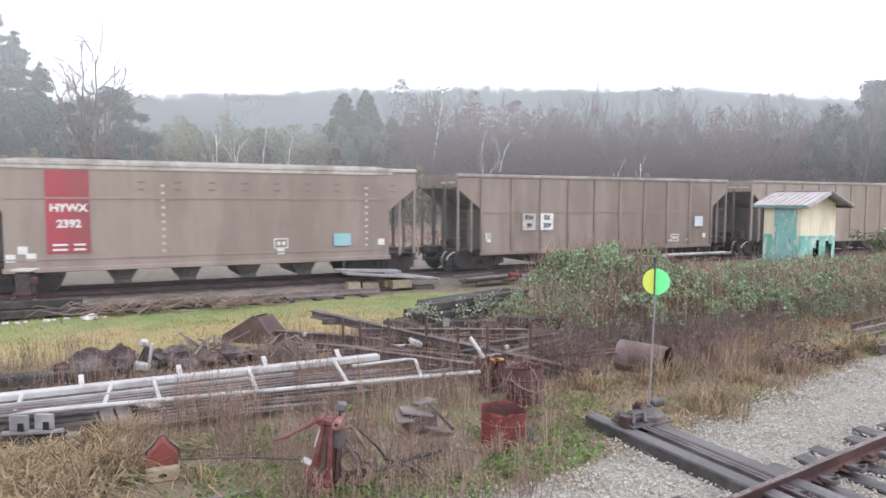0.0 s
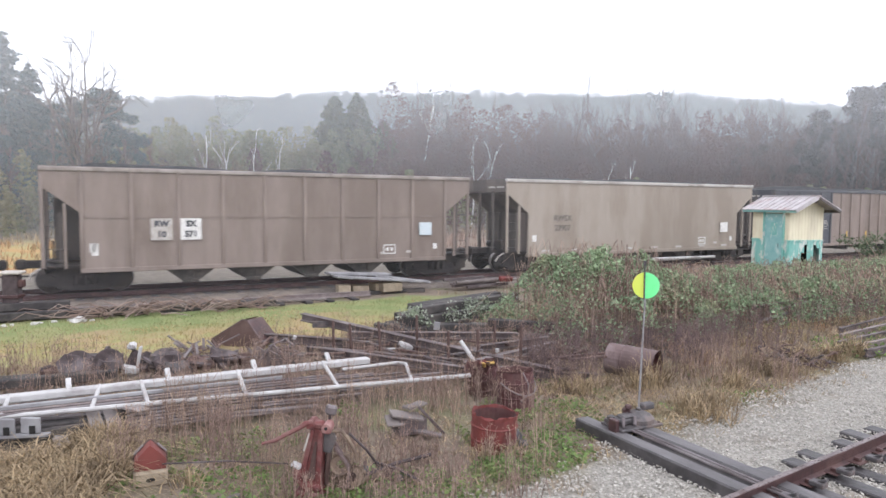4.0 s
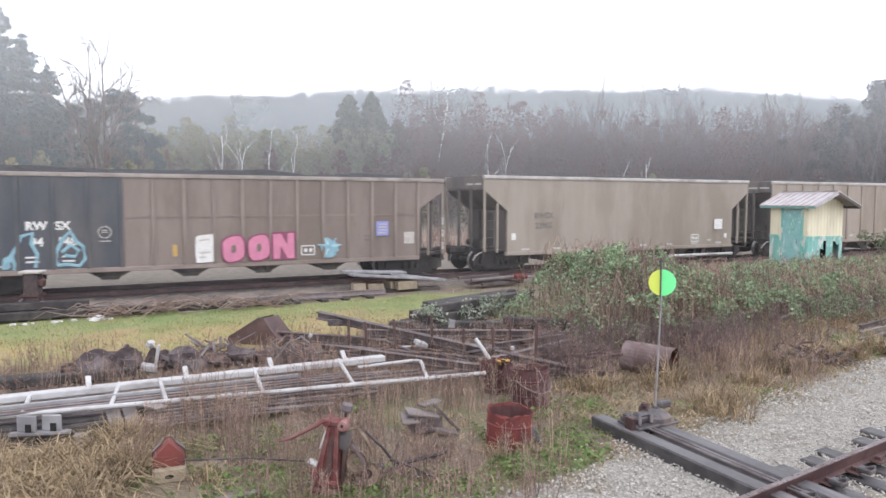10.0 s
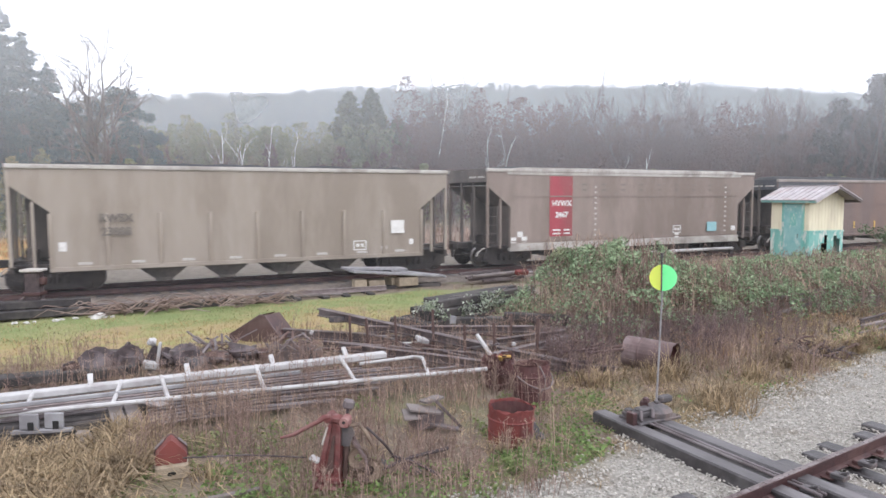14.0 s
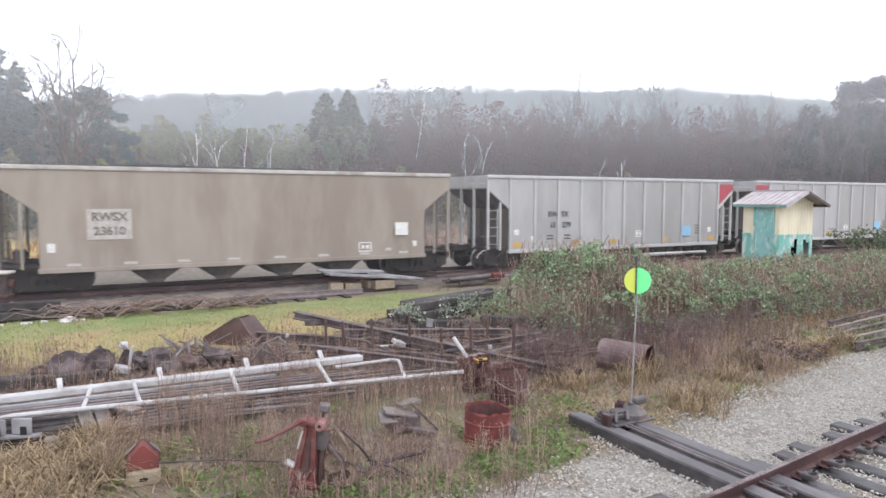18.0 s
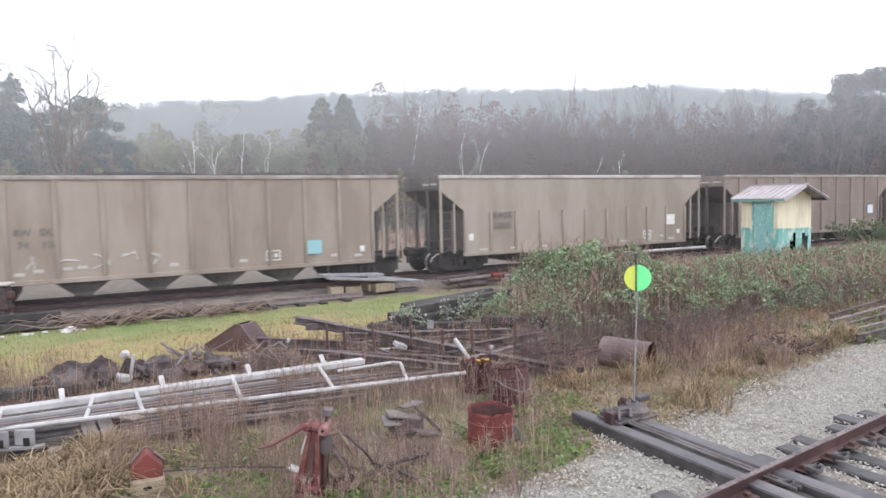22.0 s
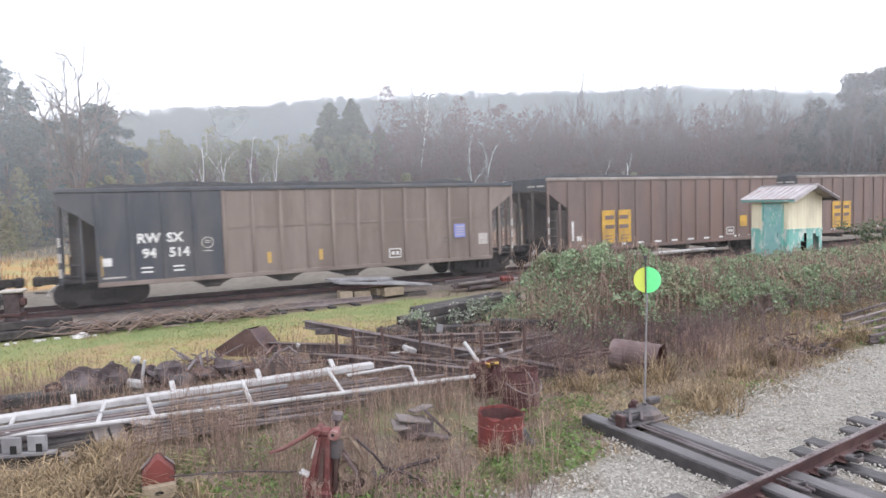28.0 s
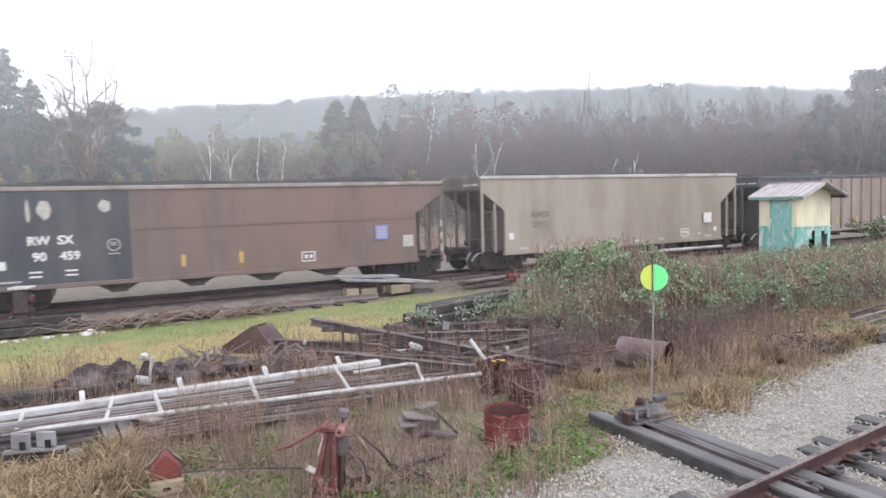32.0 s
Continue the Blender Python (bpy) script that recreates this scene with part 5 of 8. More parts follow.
# ---- the shed ----
def shed():
    wx, wy, eave, ridge = 1.75, 1.75, 2.72, 3.12
    base = thing("trackside_shed", "small cream and teal wooden shed with a tin roof among brambles", "shed", pose(14.22, 26.62, GROUND, 0, 0, 20))
    z0 = -GROUND
    e, r, split = eave + z0, ridge + z0, 1.46 + z0
    n = 11
    for wall, (length, place) in {"door": (wy, lambda u, o: (-wx / 2 - o, wy / 2 - u)), "gable": (wx, lambda u, o: (-wx / 2 + u, -wy / 2 - o)),
                                  "rear": (wy, lambda u, o: (wx / 2 + o, -wy / 2 + u)), "back": (wx, lambda u, o: (wx / 2 - u, wy / 2 + o))}.items():
        w = length / n
        for i in range(n):
            u = (i + 0.5) * w
            x, y = place(u, 0.0)
            top = e + (r - e) * (1 - abs(2 * u / length - 1)) if wall in ("gable", "back") else e
            low = 0.0
            if wall == "gable" and i in (4, 5):
                low = 1.3 + 0.3 * (i == 5)
            if wall == "gable" and i in (8, 9):
                low = 1.58 - 0.12 * (i == 9)
            size = (0.04, w * 0.97) if wall in ("door", "rear") else (w * 0.97, 0.04)
            part("cream_board", MB().box((x, y, (top + split) / 2), (*size, top - split), bevel=0.004), M["cream"], base, "cream painted board")
            xo, yo = place(u, 0.008)
            part("teal_board", MB().box((xo, yo, (split + low) / 2), (*size, split - low), bevel=0.004), M["teal"], base, "peeling teal board")
        a, b = place(0, 0.03), place(length, 0.03)
        part("belt_rail", MB().bar((*a, split), (*b, split), 0.05, 0.06), M["teal"], base, "teal belt rail")
    # the door with its frame, on the wall that faces down the line
    door = part("door", MB().box((-wx / 2 - 0.035, -0.2, 1.62), (0.05, 0.82, 2.35), bevel=0.006), M["tealdoor"], base, "faded teal plank door, closed")
    for y in (-0.2 - 0.46, -0.2 + 0.46):
        part("door_jamb", MB().box((-wx / 2 - 0.05, y, 1.62), (0.07, 0.08, 2.45), bevel=0.006), M["teal"], base)
    part("door_handle", MB().tube([(-wx / 2 - 0.06, -0.5, 1.5), (-wx / 2 - 0.12, -0.5, 1.5), (-wx / 2 - 0.12, -0.5, 1.65), (-wx / 2 - 0.06, -0.5, 1.65)], 0.012, 6), M["castiron"], door)
    part("door_pane", MB().box((-wx / 2 - 0.066, -0.22, 2.2), (0.012, 0.3, 0.5)), M["teal"], door, "pale weathered panel")
    # floor, and a black sheet added for the dimness seen through the missing boards
    part("floor_boards", MB().box((0, 0, 0.1), (wx - 0.1, wy - 0.1, 0.08)), M["oldtie"], base)
    part("inner_lining", MB().box((0.2, 0, 1.2), (0.03, wy - 0.2, 2.0)), M["dark"], base)
    for sgn in (-1, 1):
        rise, out = r - e, wx / 2 + 0.3
        slope = math.atan2(rise * (out / (wx / 2)), out)
        length = out / math.cos(slope)
        turn = Euler((0, sgn * slope, 0)).to_matrix()
        mid = Vector((sgn * out / 2, -0.12, r + 0.05 - rise * (out / (wx / 2)) / 2))
        sheet = part("roof_slope", MB().box(mid, (length, wy + 0.85, 0.025), turn), M["tin"], base, "ribbed tin roof slope, grey with rusty red stains")
        for k in range(10):
            y = -wy / 2 - 0.5 + (wy + 0.78) * k / 9
            part("roof_rib", MB().box(mid + turn @ Vector((0, y + 0.12, 0.025)), (length, 0.035, 0.03), turn), M["tin"], sheet)
        low = mid + turn @ Vector((sgn * (length / 2 - 0.02), 0, -0.06))
        part("fascia", MB().box(low, (0.03, wy + 0.85, 0.1), turn), M["tealdoor"] if sgn < 0 else M["wood"], base, "weathered fascia board")
        for y in (-wy / 2 - 0.53, wy / 2 + 0.3):
            part("barge_board", MB().box(mid + turn @ Vector((0, y + 0.12, -0.05)), (length, 0.03, 0.11), turn), M["tin"] if sgn < 0 else M["wood"], base, "weathered barge board")
    part("ridge_cap", MB().box((0, -0.12, r + 0.075), (0.16, wy + 0.86, 0.03)), M["tin"], base)


shed()


# ---- the switch stand ----
def switch_stand():
    st = thing("switch_stand", "cast switch stand with green and yellow disc on a thin rod", "switch stand", Matrix.Translation((2.83, 8.93, -0.135)) @ pose(0, 0, 0, 0, 0, BEARING))
    part("base_plate", MB().box((-0.08, 0, 0.02), (0.72, 0.42, 0.04), bevel=0.01), M["castiron"], st)
    part("gear_box", MB().lathe((0.03, 0, 0.04), [(0.0, 0.0), (0.21, 0.0), (0.21, 0.06), (0.17, 0.1), (0.07, 0.15), (0.0, 0.15)], 18), M["castiron"], st, "round cast gear box")
    part("spindle", MB().tube([(0.03, 0, 0.12), (0.03, 0, 0.22)], 0.035, 10), M["castiron"], st)
    part("throw_lever", MB().tube([(0.0, 0.05, 0.12), (-0.2, 0.1, 0.11), (-0.36, 0.14, 0.08)], 0.022, 8).box((-0.36, 0.14, 0.08), (0.14, 0.06, 0.05), bevel=0.012), M["castiron"], st, "throw lever lying down")
    part("lever_box", MB().box((-0.27, 0.02, 0.085), (0.36, 0.2, 0.09), bevel=0.025).box((-0.2, 0.0, 0.14), (0.22, 0.14, 0.06), bevel=0.025).box((-0.4, 0.06, 0.14), (0.1, 0.08, 0.05), bevel=0.015), M["castiron"], st, "dark cast lever box")
    part("knob", MB().lathe((-0.1, 0.06, 0.14), [(0.0, 0.0), (0.03, 0.0), (0.03, 0.06), (0.05, 0.08), (0.045, 0.12), (0.0, 0.14)], 12), M["rail"], st, "rusty red latch knob")
    for x in (-0.36, -0.16):
        part("clamp", MB().bar((x, -0.14, 0.05), (x + 0.03, -0.1, 0.16), 0.04, 0.05, 0.008), M["pipe"], st, "grey clamp on the casting")
    part("lever_stop", MB().box((-0.47, -0.08, 0.06), (0.07, 0.14, 0.2), bevel=0.01), M["rail"], st, "rusty red stop bracket")
    part("weight", MB().box((0.25, 0.08, 0.2), (0.22, 0.12, 0.09), bevel=0.02).box((0.16, 0.06, 0.12), (0.05, 0.05, 0.14), bevel=0.01), M["castiron"], st, "cast counterweight")
    part("lug", MB().box((-0.12, 0.1, 0.14), (0.06, 0.08, 0.16), bevel=0.02), M["rail"], st)
    for x, y in ((-0.38, -0.17), (0.24, -0.17), (0.24, 0.17), (-0.38, 0.17)):
        part("bolt", MB().tube([(x, y, 0.03), (x, y, 0.06)], 0.018, 6), M["castiron"], st)
    tip = Vector((0.13, 0.03, 1.9))
    part("rod", MB().tube([(0.03, 0, 0.2), tip], [0.014, 0.011], 8), M["mast"], st, "thin grey rod, leaning slightly")
    side = st.matrix_world.to_3x3().inverted() @ Vector((0.31, 0.95, 0))
    ax = side.normalized()
    c = tip + Vector((0, 0, -0.02)) - ax * 0.02
    u = ax.cross(Vector((0, 0, 1))).normalized()
    n = 40

    def disc(a0, a1, r=0.176):
        mb = MB()
        arc = [a0 + (a1 - a0) * k / n for k in range(n + 1)]
        ring = [c + (u * math.cos(a) + Vector((0, 0, 1)) * math.sin(a)) * r for a in arc]
        mb.add([p - ax * 0.004 for p in ring] + [p + ax * 0.004 for p in ring],
               [tuple(range(n + 1)), tuple(range(2 * n + 1, n, -1))] + [(k, k + n + 1, (k + 1) % (n + 1) + n + 1, (k + 1) % (n + 1)) for k in range(n + 1)])
        return mb

    # u points to the left of the viewer or to the right; the yellow share is the viewer's left
    right = (st.matrix_world.to_3x3() @ u).x > 0
    split = math.radians(97)
    green, lime = (disc(-split, split), disc(split, math.tau - split)) if right else (disc(math.pi - split, math.pi + split), disc(math.pi + split, 3 * math.pi - split))
    part("target_green", green, M["green"], st, "fluorescent green part of the disc")
    part("target_yellow", lime, M["lime"], st, "yellow-green segment of the disc")
    k = u * (-0.02 if right else 0.02)
    part("target_strap", MB().tube([c - ax * 0.02 + k + Vector((0, 0, -0.18)), c - ax * 0.02 + k + Vector((0, 0, 0.3))], 0.01, 6), M["castiron"], st, "black strap across the disc")
    part("finial", MB().tube([c + k + Vector((0, 0, 0.27)), c + k + Vector((0, 0, 0.33))], 0.02, 8), M["castiron"], st)


switch_stand()


# ---- drums ----
def drum_parts(base, r, h, material, open_top=True, dents=0.012, seed=1):
    rng = random.Random(seed)
    prof = [(r, 0.0), (r, h * 0.3), (r + 0.012, h * 0.33), (r, h * 0.36), (r, h * 0.66), (r + 0.012, h * 0.69), (r, h * 0.72), (r, h - 0.015), (r + 0.012, h), (r - 0.004, h), (r - 0.006, h - 0.03)]
    shell = MB().lathe((0, 0, 0), prof, 28)
    shell.v = [(x * (1 + rng.uniform(-dents, dents)), y * (1 + rng.uniform(-dents, dents)), z + (rng.uniform(-dents, dents) if z > h * 0.9 else 0)) for x, y, z in shell.v]
    part("shell", shell, material, base)
    part("lining", MB().lathe((0, 0, 0.02), [(r - 0.012, h - 0.04), (r - 0.012, 0.02), (0.0, 0.0)], 28), M["darkdrum"], base, "dark inside of the drum")
    part("bottom", MB().lathe((0, 0, 0.0), [(r, 0.0), (0.0, 0.012)], 28), material, base)


d = thing("cut_drum", "half-height open steel drum, faded red, in the weeds", "drum", pose(0.85, 8.5, GROUND - 0.01, 1, 2, 20))
drum_parts(d, 0.29, 0.47, M["reddrum"], dents=0.03, seed=2)
d = thing("oil_drum", "rusty maroon drum standing open among weeds", "drum", pose(1.36, 10.2, GROUND - 0.02, -4, 3, 60))
drum_parts(d, 0.285, 0.6, M["darkdrum"], seed=3)
hoop = thing("wire_hoop", "bent grey wire hoop hung over a rusty drum", "wire")
part("wire", MB().tube([(1.36 + 0.3 * math.cos(a), 10.2 + 0.3 * math.sin(a), 0.06 + 0.1 * math.sin(a * 1.5)) for a in np.linspace(-2.6, 0.6, 16)], 0.011, 6), M["greyrail"], hoop)
part("wire_end", MB().tube([(1.42, 9.9, 0.32), (1.5, 9.86, 0.15), (1.5, 9.88, 0.0), (1.4, 9.9, -0.12)], 0.011, 6), M["greyrail"], hoop)
d = thing("crushed_drum", "crushed red drum full of rusty scraps", "drum", pose(0.97, 11.0, GROUND - 0.02, 8, -12, 0))
drum_parts(d, 0.27, 0.5, M["darkdrum"], dents=0.06, seed=5)
for k in range(6):
    piece = thing("scrap_piece", "small orange rusty scrap in a drum", "scrap", pose(0.97 + random.uniform(-0.15, 0.15), 10.95 + random.uniform(-0.12, 0.12), 0.2, random.uniform(0, 40), random.uniform(0, 40), random.uniform(0, 180)), group="scraps in the drum")
    part("shard", MB().box((0, 0, 0), (0.16, 0.06, 0.03), bevel=0.008), (M["orange"], M["rustplate"], M["reddrum"])[k % 3], piece)
d = thing("lying_drum", "brown rusted drum lying on its side with an open end", "drum", pose(3.4, 12.42, GROUND + 0.265, 0, 92, -38))
drum_parts(d, 0.285, 0.9, M["browndrum"], seed=7)
for x, y, s in ((1.14, 8.62, 0.2), (1.22, 8.4, 0.14), (1.2, 8.75, 0.12)):
    lump = thing("black_scrap", "black lump of broken casting beside a red drum", "scrap", pose(x, y, GROUND, 0, 0, x * 200))
    part("lump", MB().box((0, 0, s * 0.5), (s, s * 0.8, s), Euler((0.3, 0.4, 0.2)).to_matrix(), s * 0.25), M["castiron"], lump)
    part("fin", MB().bar((-s, 0, 0.02), (s, 0.05, s), 0.03, 0.05, 0.006), M["castiron"], lump)


# ---- the red jack and its neighbours ----
def red_jack():
    j = thing("red_track_jack", "weathered red iron jack stand with a long bent handle", "jack", pose(-1.24, 7.1, GROUND, 0, 7, -6))
    part("foot", MB().box((0, 0, 0.045), (0.3, 0.3, 0.07), bevel=0.025).box((0, 0, 0.12), (0.24, 0.22, 0.09), bevel=0.03), M["redpaint"], j)
    part("toe", MB().box((-0.13, -0.05, 0.17), (0.09, 0.1, 0.07), bevel=0.02), M["redpaint"], j, "chipped red toe")
    left, right = [(-0.14, 0.15), (-0.06, 0.74), (-0.025, 0.74), (-0.08, 0.15)], [(0.06, 0.15), (0.025, 0.74), (0.065, 0.74), (0.11, 0.15)]
    part("flange", MB().prism(left, -0.085, 0.08), M["redpaint"], j, "raised left flange of the column")
    part("flange", MB().prism(right, -0.085, 0.08), M["redpaint"], j, "raised right flange of the column")
    part("column", MB().prism([(-0.08, 0.15), (-0.025, 0.74), (0.025, 0.74), (0.06, 0.15)], -0.045, 0.05), M["redpaint"], j, "tapered channel column")
    # the slot is no recess: a darker plate on the column gives its shade
    part("slot", MB().prism([(-0.045, 0.2), (-0.012, 0.6), (0.01, 0.6), (0.032, 0.2)], -0.052, -0.046), M["rustplate"], j, "dark rusty plate put in for the column's shaded slot")
    part("edge_wear", MB().bar((-0.11, -0.088, 0.5), (-0.072, -0.088, 0.7), 0.012, 0.02, 0.003), M["offwhite"], j, "bare bright edge")
    part("head", MB().box((-0.01, 0, 0.775), (0.15, 0.13, 0.085), bevel=0.025).tube([(-0.075, -0.11, 0.79), (-0.075, 0.09, 0.79)], 0.042, 12), M["redpaint"], j)
    part("boss", MB().tube([(0.1, -0.1, 0.775), (0.1, 0.07, 0.775)], 0.05, 12).box((0.1, -0.02, 0.755), (0.1, 0.14, 0.08), bevel=0.015), M["pinkpaint"], j, "faded pink bearing boss")
    # black disc on the boss paints the dark of its bore
    part("bore", MB().tube([(0.1, -0.106, 0.78), (0.1, -0.1, 0.78)], 0.018, 10), M["dark"], j)
    part("handle", MB().tube([(-0.05, -0.08, 0.82), (-0.12, -0.1, 0.8), (-0.17, -0.12, 0.755), (-0.3, -0.15, 0.67), (-0.4, -0.18, 0.6), (-0.53, -0.2, 0.55)], [0.03, 0.032, 0.026, 0.024, 0.022, 0.014], 8), M["redpaint"], j, "long bent handle")
    part("hook_plate", MB().box((-0.17, -0.08, 0.33), (0.11, 0.1, 0.04), Euler((0, 0.3, 0)).to_matrix(), 0.012), M["whitepipe"], j, "white worn plate")
    part("hook_shank", MB().box((-0.15, -0.06, 0.24), (0.08, 0.08, 0.12), bevel=0.02), M["pinkpaint"], j, "faded pink shank")
    part("side_plate", MB().prism([(0.08, 0.5), (0.07, 0.7), (0.17, 0.72), (0.21, 0.66), (0.17, 0.5)], -0.03, 0.0), M["castiron"], j, "grey bare side plate")
    part("link", MB().tube([(0.14, 0.0, 0.72), (0.24, 0.02, 0.74), (0.32, 0.04, 0.66), (0.42, 0.06, 0.5), (0.44, 0.06, 0.42)], [0.018, 0.022, 0.02, 0.018, 0.016], 7), M["gold"], j, "bent ochre link")
    part("rear_leg", MB().bar((0.14, 0.05, 0.64), (0.5, 0.22, 0.12), 0.045, 0.03, 0.006), M["browndrum"], j)
    part("rack", MB().bar((0.15, 0.05, 0.12), (0.13, 0.05, 0.6), 0.06, 0.05, 0.008), M["rustplate"], j, "rusty ratchet rack")
    for k in range(6):
        part("tooth", MB().box((0.2, 0.03, 0.2 + 0.065 * k), (0.035, 0.05, 0.03), Euler((0, 0.4, 0)).to_matrix(), 0.006), M["gold"], j)
    part("pawl", MB().bar((0.2, 0.0, 0.56), (0.36, 0.0, 0.4), 0.05, 0.03, 0.006).bar((0.36, 0.0, 0.4), (0.4, 0.02, 0.14), 0.045, 0.03, 0.006), M["browndrum"], j)
    for x, y, z, r, tilt in ((0.28, 0.02, 0.38, 0.11, 80), (0.4, 0.1, 0.22, 0.13, 60), (0.3, 0.1, 0.14, 0.1, 100)):
        part("gear_wheel", MB().lathe((0, 0, 0), [(r * 0.4, -0.02), (r * 0.55, -0.012), (r * 0.85, -0.012), (r, -0.03), (r, 0.03), (r * 0.85, 0.012), (r * 0.4, 0.02), (r * 0.4, -0.02)], 18).moved(Matrix.Translation((x, y, z)) @ Matrix.Rotation(radians(tilt), 4, "X")), M["gold"], j, "ochre rusted gear wheel")
    part("cap_post", MB().tube([(0.11, 0.12, 0.1), (0.08, 0.12, 0.86)], 0.016, 7), M["scrap"], j)
    part("cap", MB().box((0.09, 0.1, 0.92), (0.12, 0.09, 0.1), Euler((0, 0.12, 0.3)).to_matrix(), 0.02), M["pipe"], j, "dark grey cap")


red_jack()
rods = thing("iron_rods", "long dark iron rods lying in the weeds behind the jack", "rod")
for a, b, r in (((-0.75, 7.35, -0.22), (0.05, 7.6, -0.05), 0.022), ((-2.9, 7.32, -0.05), (-1.5, 7.2, 0.0), 0.009), ((-0.6, 7.5, -0.1), (-0.05, 7.3, -0.24), 0.018), ((-0.85, 7.3, 0.3), (-0.5, 7.5, -0.2), 0.014)):
    part("rod", MB().tube([a, ((a[0] + b[0]) / 2, (a[1] + b[1]) / 2 + 0.03, (a[2] + b[2]) / 2 + 0.02), b], r, 7), M["scrap"], rods)


for k, (x, y, sz) in enumerate(((-0.98, 7.35, 0.1), (-0.82, 7.3, 0.12), (-0.72, 7.5, 0.1), (-0.55, 7.4, 0.08), (-0.42, 7.5, 0.09), (-0.3, 7.42, 0.06), (-0.12, 7.5, 0.05))):
    lump = thing("machine_scrap", "ochre rusted piece of a broken machine in the weeds", "scrap", pose(x, y, GROUND, 0, 0, k * 47), group="machine scrap")
    part("casting", MB().box((0, 0, sz * 0.9), (sz * 1.5, sz, sz * 1.3), Euler((0.3 * k, 0.5, 0.2 * k)).to_matrix(), sz * 0.3), (M["gold"], M["browndrum"], M["castiron"])[k % 3], lump)
    part("rib", MB().bar((-sz * 1.2, 0.02, sz * 0.3), (sz * 1.1, -0.03, sz * 1.7), 0.03, 0.035, 0.006), (M["browndrum"], M["gold"])[k % 2], lump)
    part("eye", MB().lathe((0, 0, 0), [(sz * 0.3, -0.015), (sz * 0.6, -0.015), (sz * 0.6, 0.015), (sz * 0.3, 0.015), (sz * 0.3, -0.015)], 12).moved(Matrix.Translation((sz * 0.8, -sz * 0.4, sz * 0.9)) @ Matrix.Rotation(radians(75), 4, "X")), M["gold"], lump)


def red_marker():
    m = thing("red_marker", "house-shaped dull red metal marker on a weathered wooden block", "marker", pose(-3.06, 7.4, GROUND, 0, 0, 22))
    part("block", MB().box((0, 0, 0.085), (0.35, 0.24, 0.19), bevel=0.03), M["endgrain"], m, "weathered timber block")
    half = [(0.0, 0.455), (0.03, 0.435), (0.06, 0.4), (0.115, 0.345), (0.155, 0.3), (0.165, 0.265), (0.164, 0.22), (0.16, 0.185)]
    out = half + [(-x, z) for x, z in half[::-1] if x]
    part("face_plate", MB().prism(out, -0.1, 0.1), M["brightred"], m)
    part("rim", MB().tube([(x * 1.02, 0.11, z) for x, z in half], 0.014, 6).tube([(-x * 1.02, 0.11, z) for x, z in half], 0.014, 6), M["rustplate"], m, "dull worn rim")
    # no hole is cut: a black oval stands in for its dark inside
    part("notch", MB().tube([(0, -0.128, 0.1), (0, -0.118, 0.1)], 0.028, 12).moved(Matrix.Diagonal((1.7, 1, 0.8, 1))), M["dark"], m, "black oval disc painting the dark of a hole in the block")
    for sgn in (-1, 1):
        part("shoulder", MB().bar((sgn * 0.075, 0.09, 0.41), (sgn * 0.168, 0.09, 0.315), 0.05, 0.018, 0.005), M["greyrail"], m, "white worn shoulder of the hood")


red_marker()


